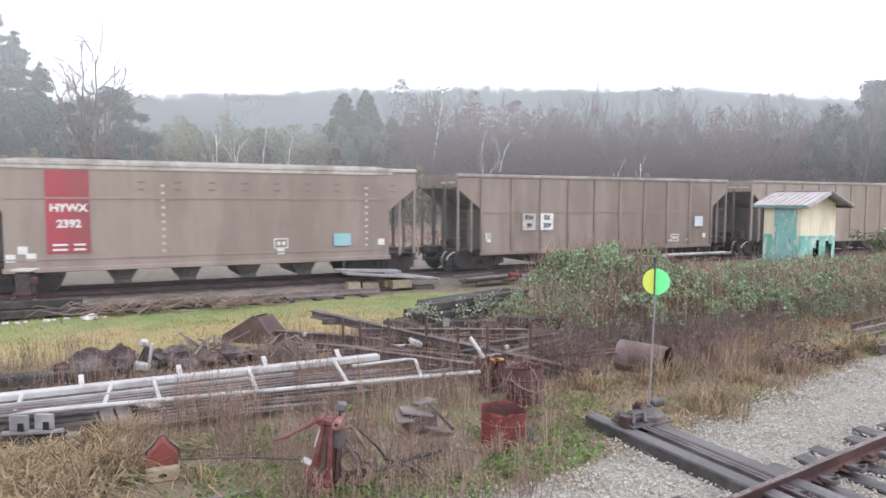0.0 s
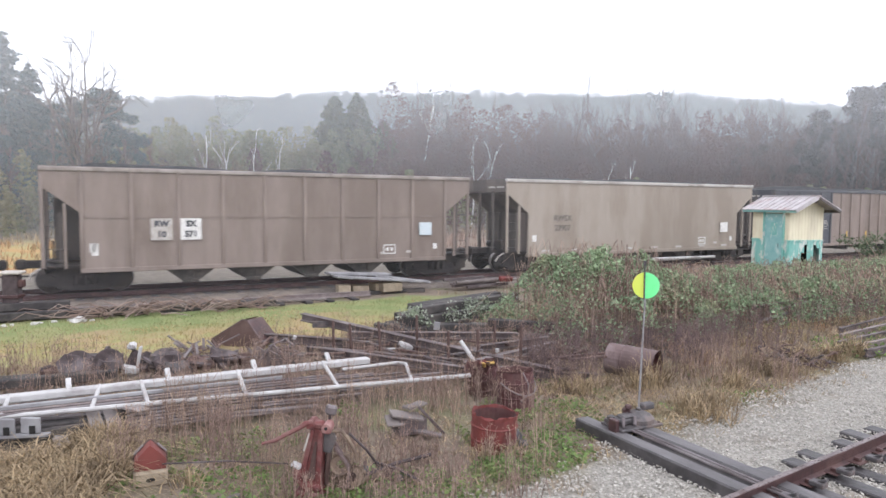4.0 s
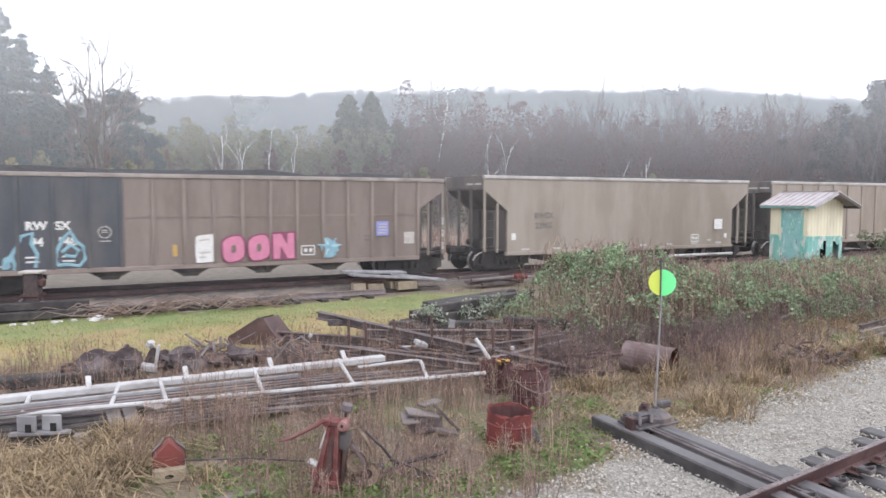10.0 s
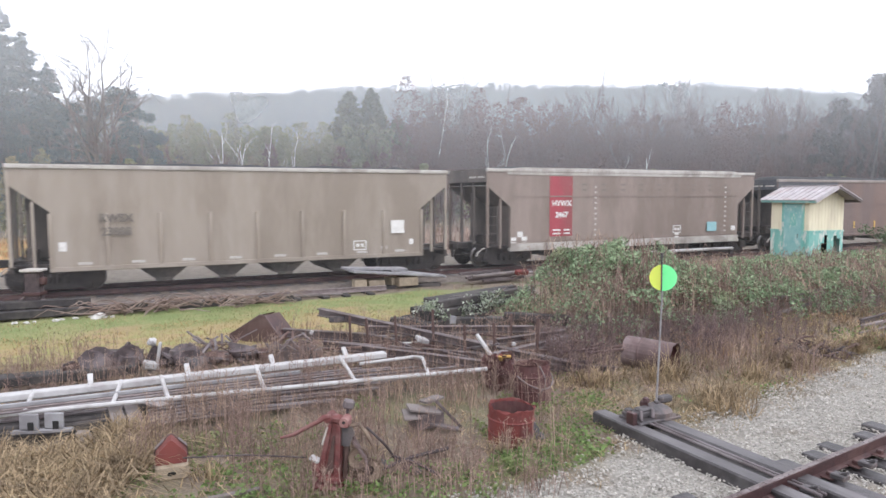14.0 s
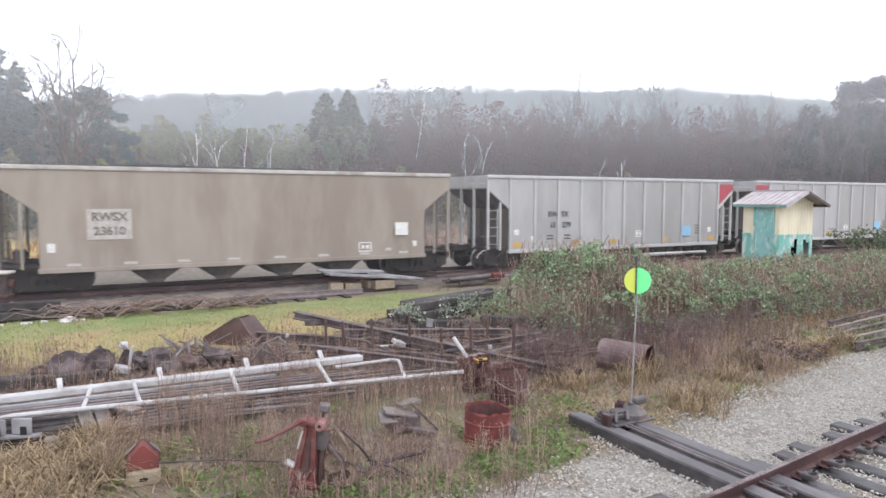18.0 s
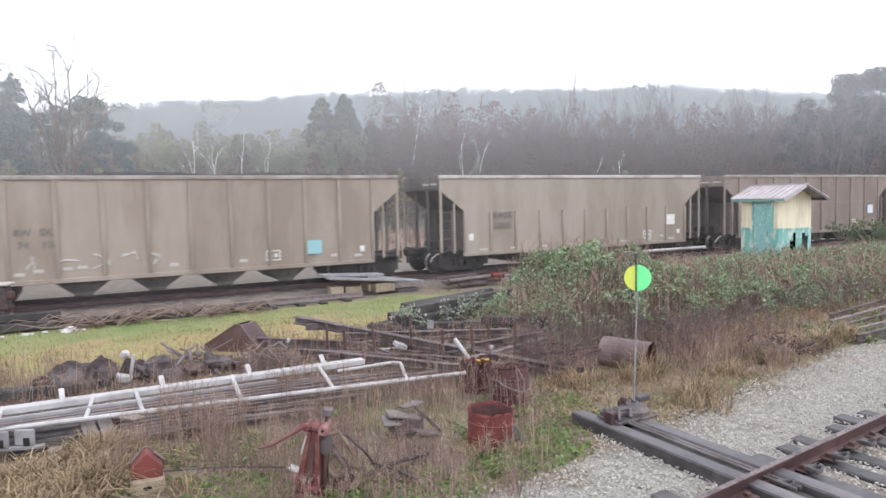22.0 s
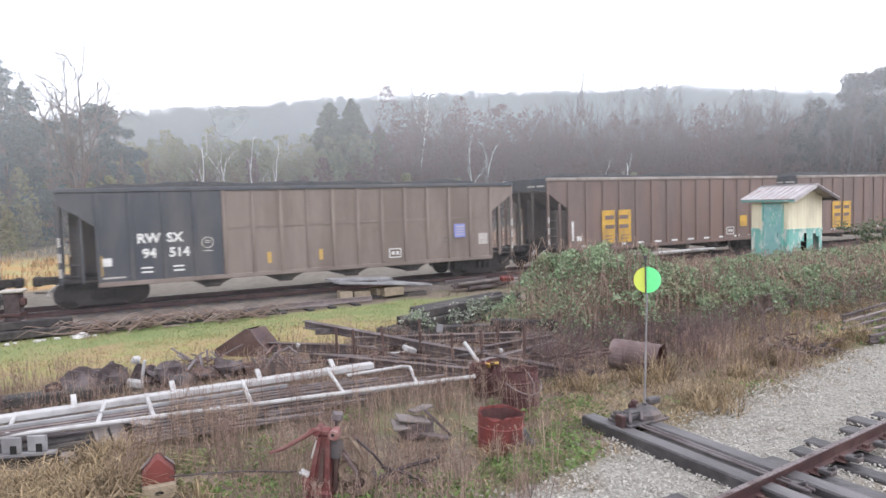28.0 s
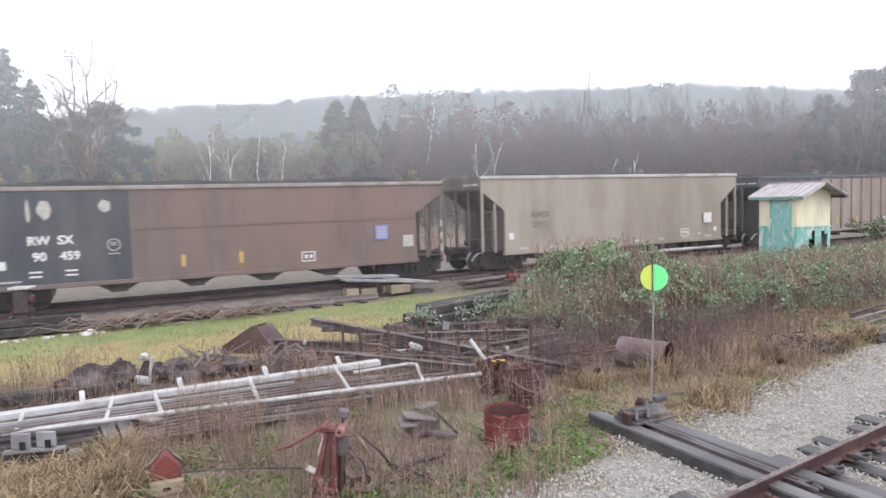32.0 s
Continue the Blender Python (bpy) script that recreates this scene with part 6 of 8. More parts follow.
# ---- the white frame and the pipes under it ----
def white_frame():
    w = thing("white_lattice_frame", "long white-painted lattice of pipe and flat bar lying on the scrap", "frame")
    ua, ub = Vector((-8.6, 7.38, 0.2)), Vector((-0.97, 11.04, 0.23))
    la, lb = Vector((-8.7, 7.39, 0.06)), Vector((0.68, 10.59, 0.1))
    part("upper_rail", MB().bar(ua, ub, 0.16, 0.1, 0.015), M["whitepipe"], w, "broad white rail")
    part("lower_rail", MB().tube([la, (la + lb) / 2 + Vector((0, 0, 0.01)), lb], 0.032, 8), M["whitepipe"], w, "white pipe rail")
    part("mid_rail", MB().tube([(-1.35, 10.65, 0.17), (-0.5, 11.0, 0.2), (-0.36, 10.95, 0.2), (-0.24, 10.3, 0.1)], 0.027, 8), M["whitepipe"], w, "white pipe bent down at its end")
    part("inner_rail", MB().bar(ua + Vector((0.2, -0.28, -0.02)), Vector((-2.2, 10.2, 0.16)), 0.06, 0.05, 0.006), M["greyboard"], w, "grey rail behind")
    for k in range(3):
        part("thin_rail", MB().tube([ua + Vector((0.3, -0.14 - 0.07 * k, -0.04 - 0.02 * k)), Vector((-2.6 + 0.5 * k, 10.02 + 0.15 * k, 0.13 - 0.02 * k)), Vector((-1.3 + 0.45 * k, 10.5 + 0.12 * k, 0.14 - 0.02 * k))], 0.017, 6), M["greyrail"] if k % 2 else M["pipe"], w, "thin grey rail between the white ones")
    for tu, tl in ((0.908, 0.787), (0.752, 0.655), (0.595, 0.526), (0.534, 0.456), (0.409, 0.352)):
        p, q = ua.lerp(ub, tu), la.lerp(lb, tl)
        part("rung", MB().tube([p + Vector((0, 0, 0.05)), q], 0.03, 7), M["whitepipe"], w)
    for t in (0.488, 0.637, 0.782, 0.92, 0.34):
        p = ua.lerp(ub, t)
        part("stub", MB().bar(p + Vector((0.02, -0.02, 0.02)), p + Vector((-0.06, 0.12, 0.16)), 0.07, 0.05, 0.008), M["whitepipe"], w, "short white stub")
    p = thing("white_pipe_end", "short white pipe leaning on dark girders", "pipe")
    part("pipe", MB().tube([(0.57, 11.62, 0.44), (0.83, 11.45, 0.08)], 0.035, 10), M["whitepipe"], p)
    for k in range(10):
        lay = thing("steel_pipe", "long grey-brown pipe lying under the white frame", "pipe", group="pipes under the frame")
        x0, reach, z, y0 = (-4.1 + 0.03 * k, 4.3 - 0.33 * k, 0.05 - 0.033 * k, 9.12 - 0.045 * k) if k < 8 else (-8.4, 4.2, -0.02 - 0.09 * (k - 8), 7.25 - 0.1 * k + 0.8)
        a = random.uniform(-0.08, 0.08)
        part("tube", MB().tube([(x0, y0, z), (x0 + reach / 2, y0 + reach * 0.225 + a * 0.3, z + 0.012), (x0 + reach, y0 + reach * 0.44 + a, z - 0.01)], random.choice((0.02, 0.024, 0.03)), 8), M["greyrail"] if k % 3 == 1 else M["pipe"], lay)
    for k, (a, b) in enumerate((((-4.62, 9.2, 0.08), (-4.15, 8.55, -0.2)), ((-4.35, 9.15, 0.05), (-4.05, 8.75, -0.15)), ((-5.1, 9.0, -0.02), (-4.6, 8.5, -0.28)), ((-4.7, 9.35, 0.1), (-3.75, 8.9, 0.05)))):
        pl = thing("loose_plank", "silvered loose plank slumped in the grass", "plank", group="loose planks")
        part("plank", MB().bar(a, b, 0.17, 0.03, 0.006), M["wood"], pl)
    # black sleepers, some added as a dark backing for the shade under the frame
    for k in range(7):
        sl = thing("sunken_sleeper", "black rotten sleeper, also a dark backing under the white frame", "timber", group="sleepers under the frame")
        a = Vector((-9.0 + 0.3 * k, 6.72 + 0.2 * k, -0.25 + 0.05 * (k % 3)))
        part("timber", MB().bar(a, a + Vector((4.2, 1.95, 0.02)), 0.23, 0.17, 0.02), M["oldtie"], sl)
    box = thing("white_pipe_bracket", "white box bracket with two openings, under the frame", "bracket")
    for k in range(2):
        c = Vector((-5.2 + k * 0.28, 8.3 + k * 0.06, 0.03))
        part("panel", MB().box(c, (0.24, 0.04, 0.2), bevel=0.01), M["greyboard"], box, "white panel")
        # panel stays solid; a black block in front paints the opening's shade
        part("opening", MB().box(c + Vector((0.03, -0.025, -0.05)), (0.07, 0.02, 0.1)), M["dark"], box)
    part("shelf", MB().box((-5.05, 8.32, -0.09), (0.7, 0.1, 0.03), Euler((0, 0, 0.17)).to_matrix()), M["greyboard"], box)


white_frame()


for k, (a, b) in enumerate((((-9.4, 10.05, -0.2), (-5.4, 11.75, -0.2)), ((-9.2, 10.45, -0.22), (-6.6, 11.5, -0.22)))):
    tb = thing("black_timber", "long black rotten timber lying behind the white frame", "timber", group="black timbers")
    part("timber", MB().bar(a, b, 0.2, 0.16, 0.02), M["oldtie"], tb)


# ---- girders, timbers and scrap ----
def girder(a, b, depth, width, label, material=None, group="scrap girders"):
    a, b = Vector(a), Vector(b)
    g = thing("girder", label, "girder", group=group)
    up = Vector((0, 0, 1))
    part("top_flange", MB().bar(a + up * depth / 2, b + up * depth / 2, width, 0.025, 0.004), material or M["beam"], g)
    part("web", MB().bar(a, b, 0.022, depth - 0.03), material or M["beam"], g)
    part("bottom_flange", MB().bar(a - up * depth / 2, b - up * depth / 2, width, 0.025, 0.004), material or M["beam"], g)
    return g


g = girder((-2.75, 14.8, 0.3), (2.35, 11.65, -0.16), 0.14, 0.16, "long dark girder lying askew over the scrap")
part("end_lug", MB().box((-2.3, 14.42, 0.2), (0.34, 0.06, 0.14), bevel=0.01), M["castiron"], g, "black hanging lug")
girder((-1.95, 12.45, 0.06), (0.95, 11.3, -0.05), 0.12, 0.12, "rusty girder lying over the pipes")
girder((1.0, 12.75, 0.06), (2.45, 13.65, 0.06), 0.1, 0.12, "dark girder with a worn pale flange", M["beam"])
girder((0.9, 12.1, -0.06), (2.55, 13.5, -0.02), 0.1, 0.12, "dark girder with a worn pale flange", M["pipe"])
girder((-3.6, 14.6, -0.12), (1.0, 13.4, -0.16), 0.16, 0.14, "long girder half sunk in weeds")
girder((-1.6, 13.7, 0.12), (1.9, 14.3, 0.0), 0.12, 0.12, "dark girder across the heap")
girder((-2.4, 13.3, -0.1), (2.7, 12.0, -0.2), 0.12, 0.12, "rusted girder in the weeds")
girder((-0.4, 11.9, -0.12), (3.0, 11.75, -0.22), 0.1, 0.1, "thin rusty bar in the weeds")
for k in range(26):
    x, y = random.uniform(-2.4, 2.6), random.uniform(11.6, 14.6)
    a = random.uniform(-0.8, 0.5)
    st = thing("scrap_bar", "thin rusty bar lying among the girders", "bar", group="scrap bars")
    L = random.uniform(0.6, 1.6)
    part("bar", MB().bar((x, y, random.uniform(-0.2, 0.1)), (x + L * math.cos(a), y + L * math.sin(a), random.uniform(-0.2, 0.15)), 0.05, 0.04, 0.006), random.choice((M["beam"], M["rustplate"], M["pipe"])), st)
for k, (x, y) in enumerate(((-1.5, 13.3), (-0.9, 13.0), (-0.2, 13.2), (0.4, 12.6), (0.95, 12.3), (1.7, 12.2), (-1.9, 13.6), (1.3, 13.2))):
    st = thing("rusty_stake", "upright rusty iron stake in the scrap", "stake", pose(x, y, GROUND, random.uniform(-4, 4), random.uniform(-4, 4), 0), group="stakes in the scrap")
    part("stake", MB().box((0, 0, 0.35), (0.05, 0.04, 0.75 + 0.2 * (k % 3)), bevel=0.006), M["rustplate"], st)
for k, ((x, y, z), size, rot) in enumerate((((-0.43, 13.15, 0.02), (0.3, 0.22, 0.14), (10, 20, 30)), ((0.2, 14.85, 0.1), (0.18, 0.05, 0.3), (0, 8, 0)), ((1.28, 12.3, 0.12), (0.08, 0.06, 0.12), (0, 0, 20)), ((-2.75, 13.9, 0.02), (0.09, 0.07, 0.12), (0, 30, 0)), ((-0.7, 13.2, -0.05), (0.5, 0.12, 0.03), (0, 0, 8)))):
    st = thing("white_fragment", "white-painted broken fragment among dark scrap", "fragment", pose(x, y, z, *rot), group="white fragments")
    part("fragment", MB().box((0, 0, 0), (size[0] * 0.75, size[1], size[2] * 0.6), bevel=0.008), M["whitepipe"] if k != 1 else M["greyboard"], st)

stack = thing("timber_stack", "stack of old black sleepers overgrown with ivy", "timber stack")
for row, (dz, count, o) in enumerate(((0.0, 5, 0.0), (0.2, 4, 0.12), (0.4, 3, 0.3))):
    for k in range(count):
        off = Vector((0.42, -0.9, 0)).normalized() * (-0.55 + k * 0.27 + o * 0.5)
        a = Vector((-0.75 + o * 1.6, 15.95 + o * 1.6, GROUND + 0.1 + dz)) + off
        b = a + Vector((2.9, 2.95, 0)).normalized() * random.uniform(2.9, 3.9)
        part("sleeper", MB().bar(a, b, 0.24, 0.19, 0.015), M["oldtie"], stack)
for k, (a, b) in enumerate((((-1.3, 16.2, -0.18), (1.2, 16.1, -0.16)), ((1.0, 15.9, -0.1), (3.0, 15.5, -0.14)), ((-0.2, 15.2, -0.2), (2.6, 15.0, -0.18)), ((1.4, 15.6, 0.05), (2.9, 15.3, 0.02)))):
    t = thing("old_sleeper", "single black sleeper half sunk in weeds", "timber", group="loose sleepers")
    part("timber", MB().bar(a, b, 0.24, 0.18, 0.02), M["oldtie"], t)

bin_ = thing("rusty_bin", "tipped rusty sheet-iron bin among scrap", "bin", pose(-4.05, 14.4, GROUND, 0, 0, -14))
part("front_sheet", MB().prism([(-0.66, 0.0), (-0.62, 0.14), (0.12, 0.6), (0.22, 0.58), (0.62, 0.1), (0.62, 0.0)], -0.02, 0.02), M["rustplate"], bin_)
part("top_sheet", MB().add([(-0.62, 0, 0.15), (0.12, 0, 0.61), (0.12, 0.7, 0.57), (-0.62, 0.7, 0.12)], [(0, 1, 2, 3), (3, 2, 1, 0)]), M["rustplate"], bin_)
part("side_sheet", MB().add([(0.2, 0, 0.6), (0.62, 0, 0.1), (0.62, 0.7, 0.06), (0.2, 0.7, 0.56), (0.2, 0.02, 0.58), (0.6, 0.02, 0.08), (0.6, 0.7, 0.04), (0.2, 0.7, 0.54)], [(0, 1, 2, 3), (7, 6, 5, 4)]), M["rail"], bin_)
part("rim", MB().tube([(-0.62, -0.02, 0.15), (0.12, -0.02, 0.61), (0.22, -0.02, 0.6), (0.62, -0.02, 0.1)], 0.014, 6), M["browndrum"], bin_)


def lump_mesh(seed, size, squash=0.6):
    bm = bmesh.new()
    bmesh.ops.create_icosphere(bm, subdivisions=2, radius=size * 0.95)
    for v in bm.verts:
        k = 1 + 0.6 * noise.noise(v.co * (2.9 / size) + Vector((seed * 3.7, seed, 0)))
        v.co = Vector((v.co.x * k, v.co.y * k, v.co.z * k * squash))
    me = bpy.data.meshes.new("lump")
    bm.to_mesh(me)
    bm.free()
    return me


for k, (x, y, s, mt) in enumerate(((-6.2, 12.05, 0.3, "scrap"), (-5.85, 12.1, 0.3, "scrap"), (-6.05, 12.3, 0.28, "scrap"), (-5.25, 12.4, 0.2, "scrap"), (-4.75, 12.3, 0.26, "scrap"), (-4.5, 12.2, 0.2, "castiron"),
                                   (-4.95, 12.5, 0.22, "castiron"), (-4.2, 12.5, 0.2, "rustplate"), (-3.9, 12.8, 0.24, "scrap"), (-3.4, 12.9, 0.2, "rustplate"), (-3.0, 13.1, 0.22, "scrap"), (-2.6, 13.0, 0.2, "castiron"), (-6.6, 11.9, 0.16, "rustplate"))):
    s *= 1.25
    sc = thing("scrap_lump", "dark rusty lump of machine scrap on the grass edge", "scrap", pose(x, y, GROUND + s * 0.35, 0, 0, k * 50), group="scrap lumps")
    part("casting", lump_mesh(k, s, 0.75), M[mt], sc)
    part("flange", MB().lathe((0, 0, 0), [(0.0, -0.02), (s * 0.75, -0.02), (s * 0.75, 0.02), (0.0, 0.02)], 14).moved(Matrix.Translation((0.05, -s * 0.5, s * 0.2)) @ Matrix.Rotation(radians(70 + k * 13), 4, "X")), M["scrap"], sc)
    part("stub", MB().bar((-s * 0.9, -0.05, s * 0.1), (s * 0.9, -s * 0.4, s * 0.55), 0.05, 0.05, 0.008), M["castiron"], sc)
for k in range(60):
    x, y = random.uniform(-4.9, -2.4), random.uniform(12.2, 13.6)
    sc = thing("scrap_strip", "thin rusty strip on the scrap row", "scrap", group="scrap strips")
    a = random.uniform(0, 3.1)
    L = random.uniform(0.2, 0.6)
    part("strip", MB().bar((x, y, GROUND + random.uniform(0.05, 0.3)), (x + L * math.cos(a), y + L * math.sin(a), GROUND + random.uniform(0.1, 0.4)), 0.05, 0.015), random.choice((M["rustplate"], M["pipe"], M["beam"])), sc)
wv = thing("white_bent_plate", "white bent enamel plate leaning on scrap", "plate", pose(-5.28, 12.15, GROUND, 0, 0, 10))
part("foot", MB().box((-0.06, 0, 0.08), (0.3, 0.16, 0.16), Euler((0, 0.2, 0)).to_matrix(), 0.03), M["whitepipe"], wv)
part("upright", MB().bar((0.05, 0, 0.1), (0.12, 0, 0.5), 0.1, 0.05, 0.015), M["whitepipe"], wv)
part("knob", lump_mesh(4, 0.085, 0.9), M["whitepipe"], wv).location = (-0.02, 0.02, 0.5)
part("dark_web", MB().prism([(-0.22, 0.05), (-0.02, 0.45), (0.08, 0.4), (0.0, 0.05)], 0.02, 0.07), M["scrap"], wv)
for k, (x, y, r) in enumerate(((-3.15, 12.75, 10), (-2.85, 12.85, -20))):
    gp = thing("grey_plate", "bent grey sheet of metal standing in scrap", "plate", pose(x, y, GROUND, 12, 0, r))
    part("sheet", MB().prism([(-0.16, 0.0), (-0.2, 0.3), (-0.05, 0.42), (0.1, 0.28), (0.2, 0.32), (0.16, 0.0)], -0.01, 0.01), M["greyrail"], gp)

pile = thing("board_heap", "heap of broken grey boards in brown weeds", "board heap", pose(-0.18, 8.9, GROUND, 0, 0, 15))
for k, (c, size, rot) in enumerate((((-0.1, 0.0, 0.3), (0.45, 0.22, 0.03), (8, 12, 5)), ((0.05, 0.15, 0.38), (0.3, 0.2, 0.03), (-5, -6, 20)), ((-0.05, 0.05, 0.16), (0.4, 0.3, 0.2), (0, 0, 10)), ((0.25, 0.0, 0.2), (0.55, 0.05, 0.04), (0, 48, 0)), ((-0.28, -0.05, 0.26), (0.22, 0.25, 0.025), (18, 0, 0)), ((0.1, -0.12, 0.1), (0.5, 0.12, 0.03), (0, 10, -20)))):
    part("board", MB().box(c, size, Euler([radians(a) for a in rot]).to_matrix(), 0.006), M["wood"] if k in (0, 1, 4) else M["beam"], pile)
stick = thing("weathered_stick", "grey split branch lying in green weeds", "stick")
part("stick", MB().bar((-2.5, 6.72, -0.26), (-1.95, 6.95, -0.24), 0.06, 0.04, 0.01), M["wood"], stick)

# ---- beside the main line ----
bh = thing("sheeted_timber_stack", "pale sawn timbers under wet grey boards beside the line", "timber stack")
for k, (s, lat, L, hgt) in enumerate(((-3.75, -1.25, 0.42, 0.3), (-3.3, -1.2, 0.34, 0.26), (-3.05, -1.15, 0.3, 0.24), (-2.1, -1.25, 0.75, 0.3), (-2.4, -0.95, 0.5, 0.28))):
    part("sawn_block", MB().box(at_line(s, lat, GROUND + hgt / 2 + 0.1), (L, 0.5, hgt), Euler((0, 0, radians(BEARING + k * 5 - 8))).to_matrix(), 0.02), M["endgrain"], bh)
part("bearer", MB().bar(at_line(-4.2, -1.2, GROUND + 0.06), at_line(-0.8, -1.2, GROUND + 0.06), 0.3, 0.14, 0.015), M["oldtie"], bh)
for k, (a, b, w) in enumerate(((at_line(-4.1, -1.45, 0.4), at_line(-0.7, -1.2, 0.06), 0.5), (at_line(-4.2, -1.0, 0.46), at_line(-2.0, -0.9, 0.34), 0.6), (at_line(-2.6, -0.95, 0.32), at_line(-0.5, -0.9, 0.0), 0.55))):
    part("cover_board", MB().bar(a, b, w, 0.075, 0.012), M["greyboard"], bh, "wet grey board")
for k, (s0, s1, lat, z, r) in enumerate(((-13.5, -6.6, -1.95, -0.2, 0.07), (-8.6, -4.6, -2.15, -0.22, 0.05), (0.3, 3.4, -1.6, 0.0, 0.06))):
    lg = thing("grey_log", "long grey weathered log beside the rails", "log", group="logs by the line")
    part("trunk", MB().tube([at_line(s0, lat, z), at_line((s0 + s1) / 2, lat + 0.12, z + 0.02), at_line(s1, lat + 0.05, z)], [r, r * 1.1, r * 0.7], 9), M["wood"], lg)
for k, (s0, s1, lat, z) in enumerate(((-18.0, -10.2, -2.35, -0.14), (-18.0, -11.6, -2.05, 0.06), (-9.4, -6.2, -2.2, -0.2))):
    tb = thing("tarred_beam", "long tarred beam lying beside the old rail", "beam", group="tarred beams")
    part("beam", MB().bar(at_line(s0, lat, z), at_line(s1, lat + 0.06, z), 0.26, 0.2, 0.02), M["oldtie"], tb)
wp = thing("white_line_pipe", "white pipe on short posts along the main line", "pipe")
part("pipe", MB().tube([at_line(7.2, -1.5, 0.5), at_line(10, -1.5, 0.53), at_line(13.4, -1.5, 0.52)], 0.06, 10), M["whitepipe"], wp)
for s in (7.4, 9.4, 11.4, 13.2):
    part("post", MB().box(at_line(s, -1.5, 0.1), (0.07, 0.07, 0.82), bevel=0.008), M["oldtie"], wp)
for k in range(5):
    t = thing("loose_beam", "dark loose beam piled near the line", "beam", group="beams near the line")
    s0 = random.uniform(0.0, 1.6)
    part("beam", MB().bar(at_line(s0, -1.6 + 0.18 * k, -0.18 + 0.05 * k), at_line(s0 + random.uniform(1.2, 2.6), -1.4 + 0.15 * k, -0.15 + 0.05 * k), 0.12, 0.1, 0.01), M["beam"], t)
rp = thing("red_plate", "small red plate lying by the line", "plate")
part("plate", MB().box(at_line(2.3, -1.7, 0.06), (0.5, 0.2, 0.16), Euler((0.3, 0, radians(BEARING))).to_matrix(), 0.02), M["reddrum"], rp)
post = thing("bumper_post", "rusty brown trackside post with a white cap", "post", Matrix.Translation(at_line(-12.9, -1.8, GROUND)) @ pose(0, 0, 0, 0, 0, BEARING - 20))
part("column", MB().box((0, 0, 0.6), (0.38, 0.34, 1.2), bevel=0.05), M["scrap"], post)
part("cap", MB().box((0, 0, 1.23), (0.52, 0.46, 0.07), bevel=0.02), M["offwhite"], post, "dusty white cap plate")
part("collar", MB().box((0, 0, 0.62), (0.46, 0.42, 0.09), bevel=0.015), M["rail"], post)
part("bracket", MB().box((0.25, -0.05, 0.95), (0.14, 0.2, 0.2), bevel=0.03), M["rail"], post)
part("bracket", MB().box((0.24, -0.05, 0.4), (0.14, 0.14, 0.14), bevel=0.03), M["greyrail"], post)
part("guy_rod", MB().tube([(-0.2, -0.1, 0.55), (-0.7, -0.2, 0.12)], 0.02, 6), M["greyrail"], post)
part("foot", MB().box((0, 0, 0.06), (0.62, 0.55, 0.14), bevel=0.02), M["rustplate"], post)
for k in range(9):
    s = -13.2 + (k % 3) * 0.75 + k * 0.07 + random.uniform(-0.1, 0.1)
    r = thing("pale_rock", "pale limestone rock at the edge of the grass", "rock", Matrix.Translation(at_line(s, -2.75 + random.uniform(-0.15, 0.2), GROUND + 0.02)), group="rocks by the grass")
    part("stone", lump_mesh(k + 30, random.uniform(0.05, 0.1) if k != 5 else 0.2, 0.6), M["rock"], r)
brush = thing("brushwood", "dead grey-brown branches heaped beside the line", "brushwood")
for k in range(90):
    s = random.uniform(-11.8, -6.6)
    a = random.uniform(-1.3, 1.3) + (math.pi if k % 2 else 0)
    L = random.uniform(0.6, 1.9)
    p0 = at_line(s, -2.45 + random.uniform(-0.5, 0.35), GROUND + random.uniform(0.03, 0.2))
    d1 = (ALONG * math.cos(a) + ACROSS * math.sin(a) * 0.5) * L
    part("branch", MB().tube([p0, p0 + d1 * 0.4 + Vector((0, 0, random.uniform(0.02, 0.26))), p0 + d1 * 0.75 + Vector((0, 0, random.uniform(0, 0.3))), p0 + d1 + Vector((0, 0, random.uniform(-0.05, 0.1)))], [0.022, 0.018, 0.012, 0.006], 5), M["deadwood"], brush)
for k, (x, y) in enumerate(((9.84, 15.86), (9.4, 15.1), (8.85, 14.3), (9.0, 13.95), (8.95, 13.5), (9.6, 13.35))):
    rl = thing("spare_rail", "spare rail lying in line with the track in the grass", "rail", group="spare rails")
    a = Vector((x, y, GROUND + 0.05))
    rail("rail_length", [a, a + Vector((math.cos(radians(37 - 2 * k)), math.sin(radians(37 - 2 * k)), 0)) * 11], M["greyrail"] if k % 2 else M["beam"], rl)
for k, (s0, s1, lat, z) in enumerate(((4.2, 7.2, -10.6, 0.15), (4.6, 6.6, -10.8, 0.05), (7.2, 10.0, -10.95, -0.05), (3.6, 5.2, -11.2, -0.1))):
    rl = thing("pale_pole", "pale split pole lying among brambles", "pole", group="poles in the brambles")
    part("pole", MB().tube([at_line(s0, lat, z), at_line(s1, lat + 0.25, z + 0.12)], [0.05, 0.035], 7), M["wood"], rl)
for k in range(60):
    t = thing("dark_root", "dark tangled root on the bank", "root", group="roots on the bank")
    pts = [Vector((7.25 + random.gauss(0, 0.33), 13.1 + random.gauss(0, 0.22), GROUND + random.uniform(0.02, 0.26)))]
    for j in range(5):
        pts.append(pts[-1] + Vector((random.uniform(-0.16, 0.2), random.uniform(-0.16, 0.12), random.uniform(-0.09, 0.08))))
    part("root", MB().tube(pts, [0.024, 0.026, 0.022, 0.018, 0.012, 0.006], 5), (M["rustplate"], M["scrap"], M["browndrum"])[k % 3], t)

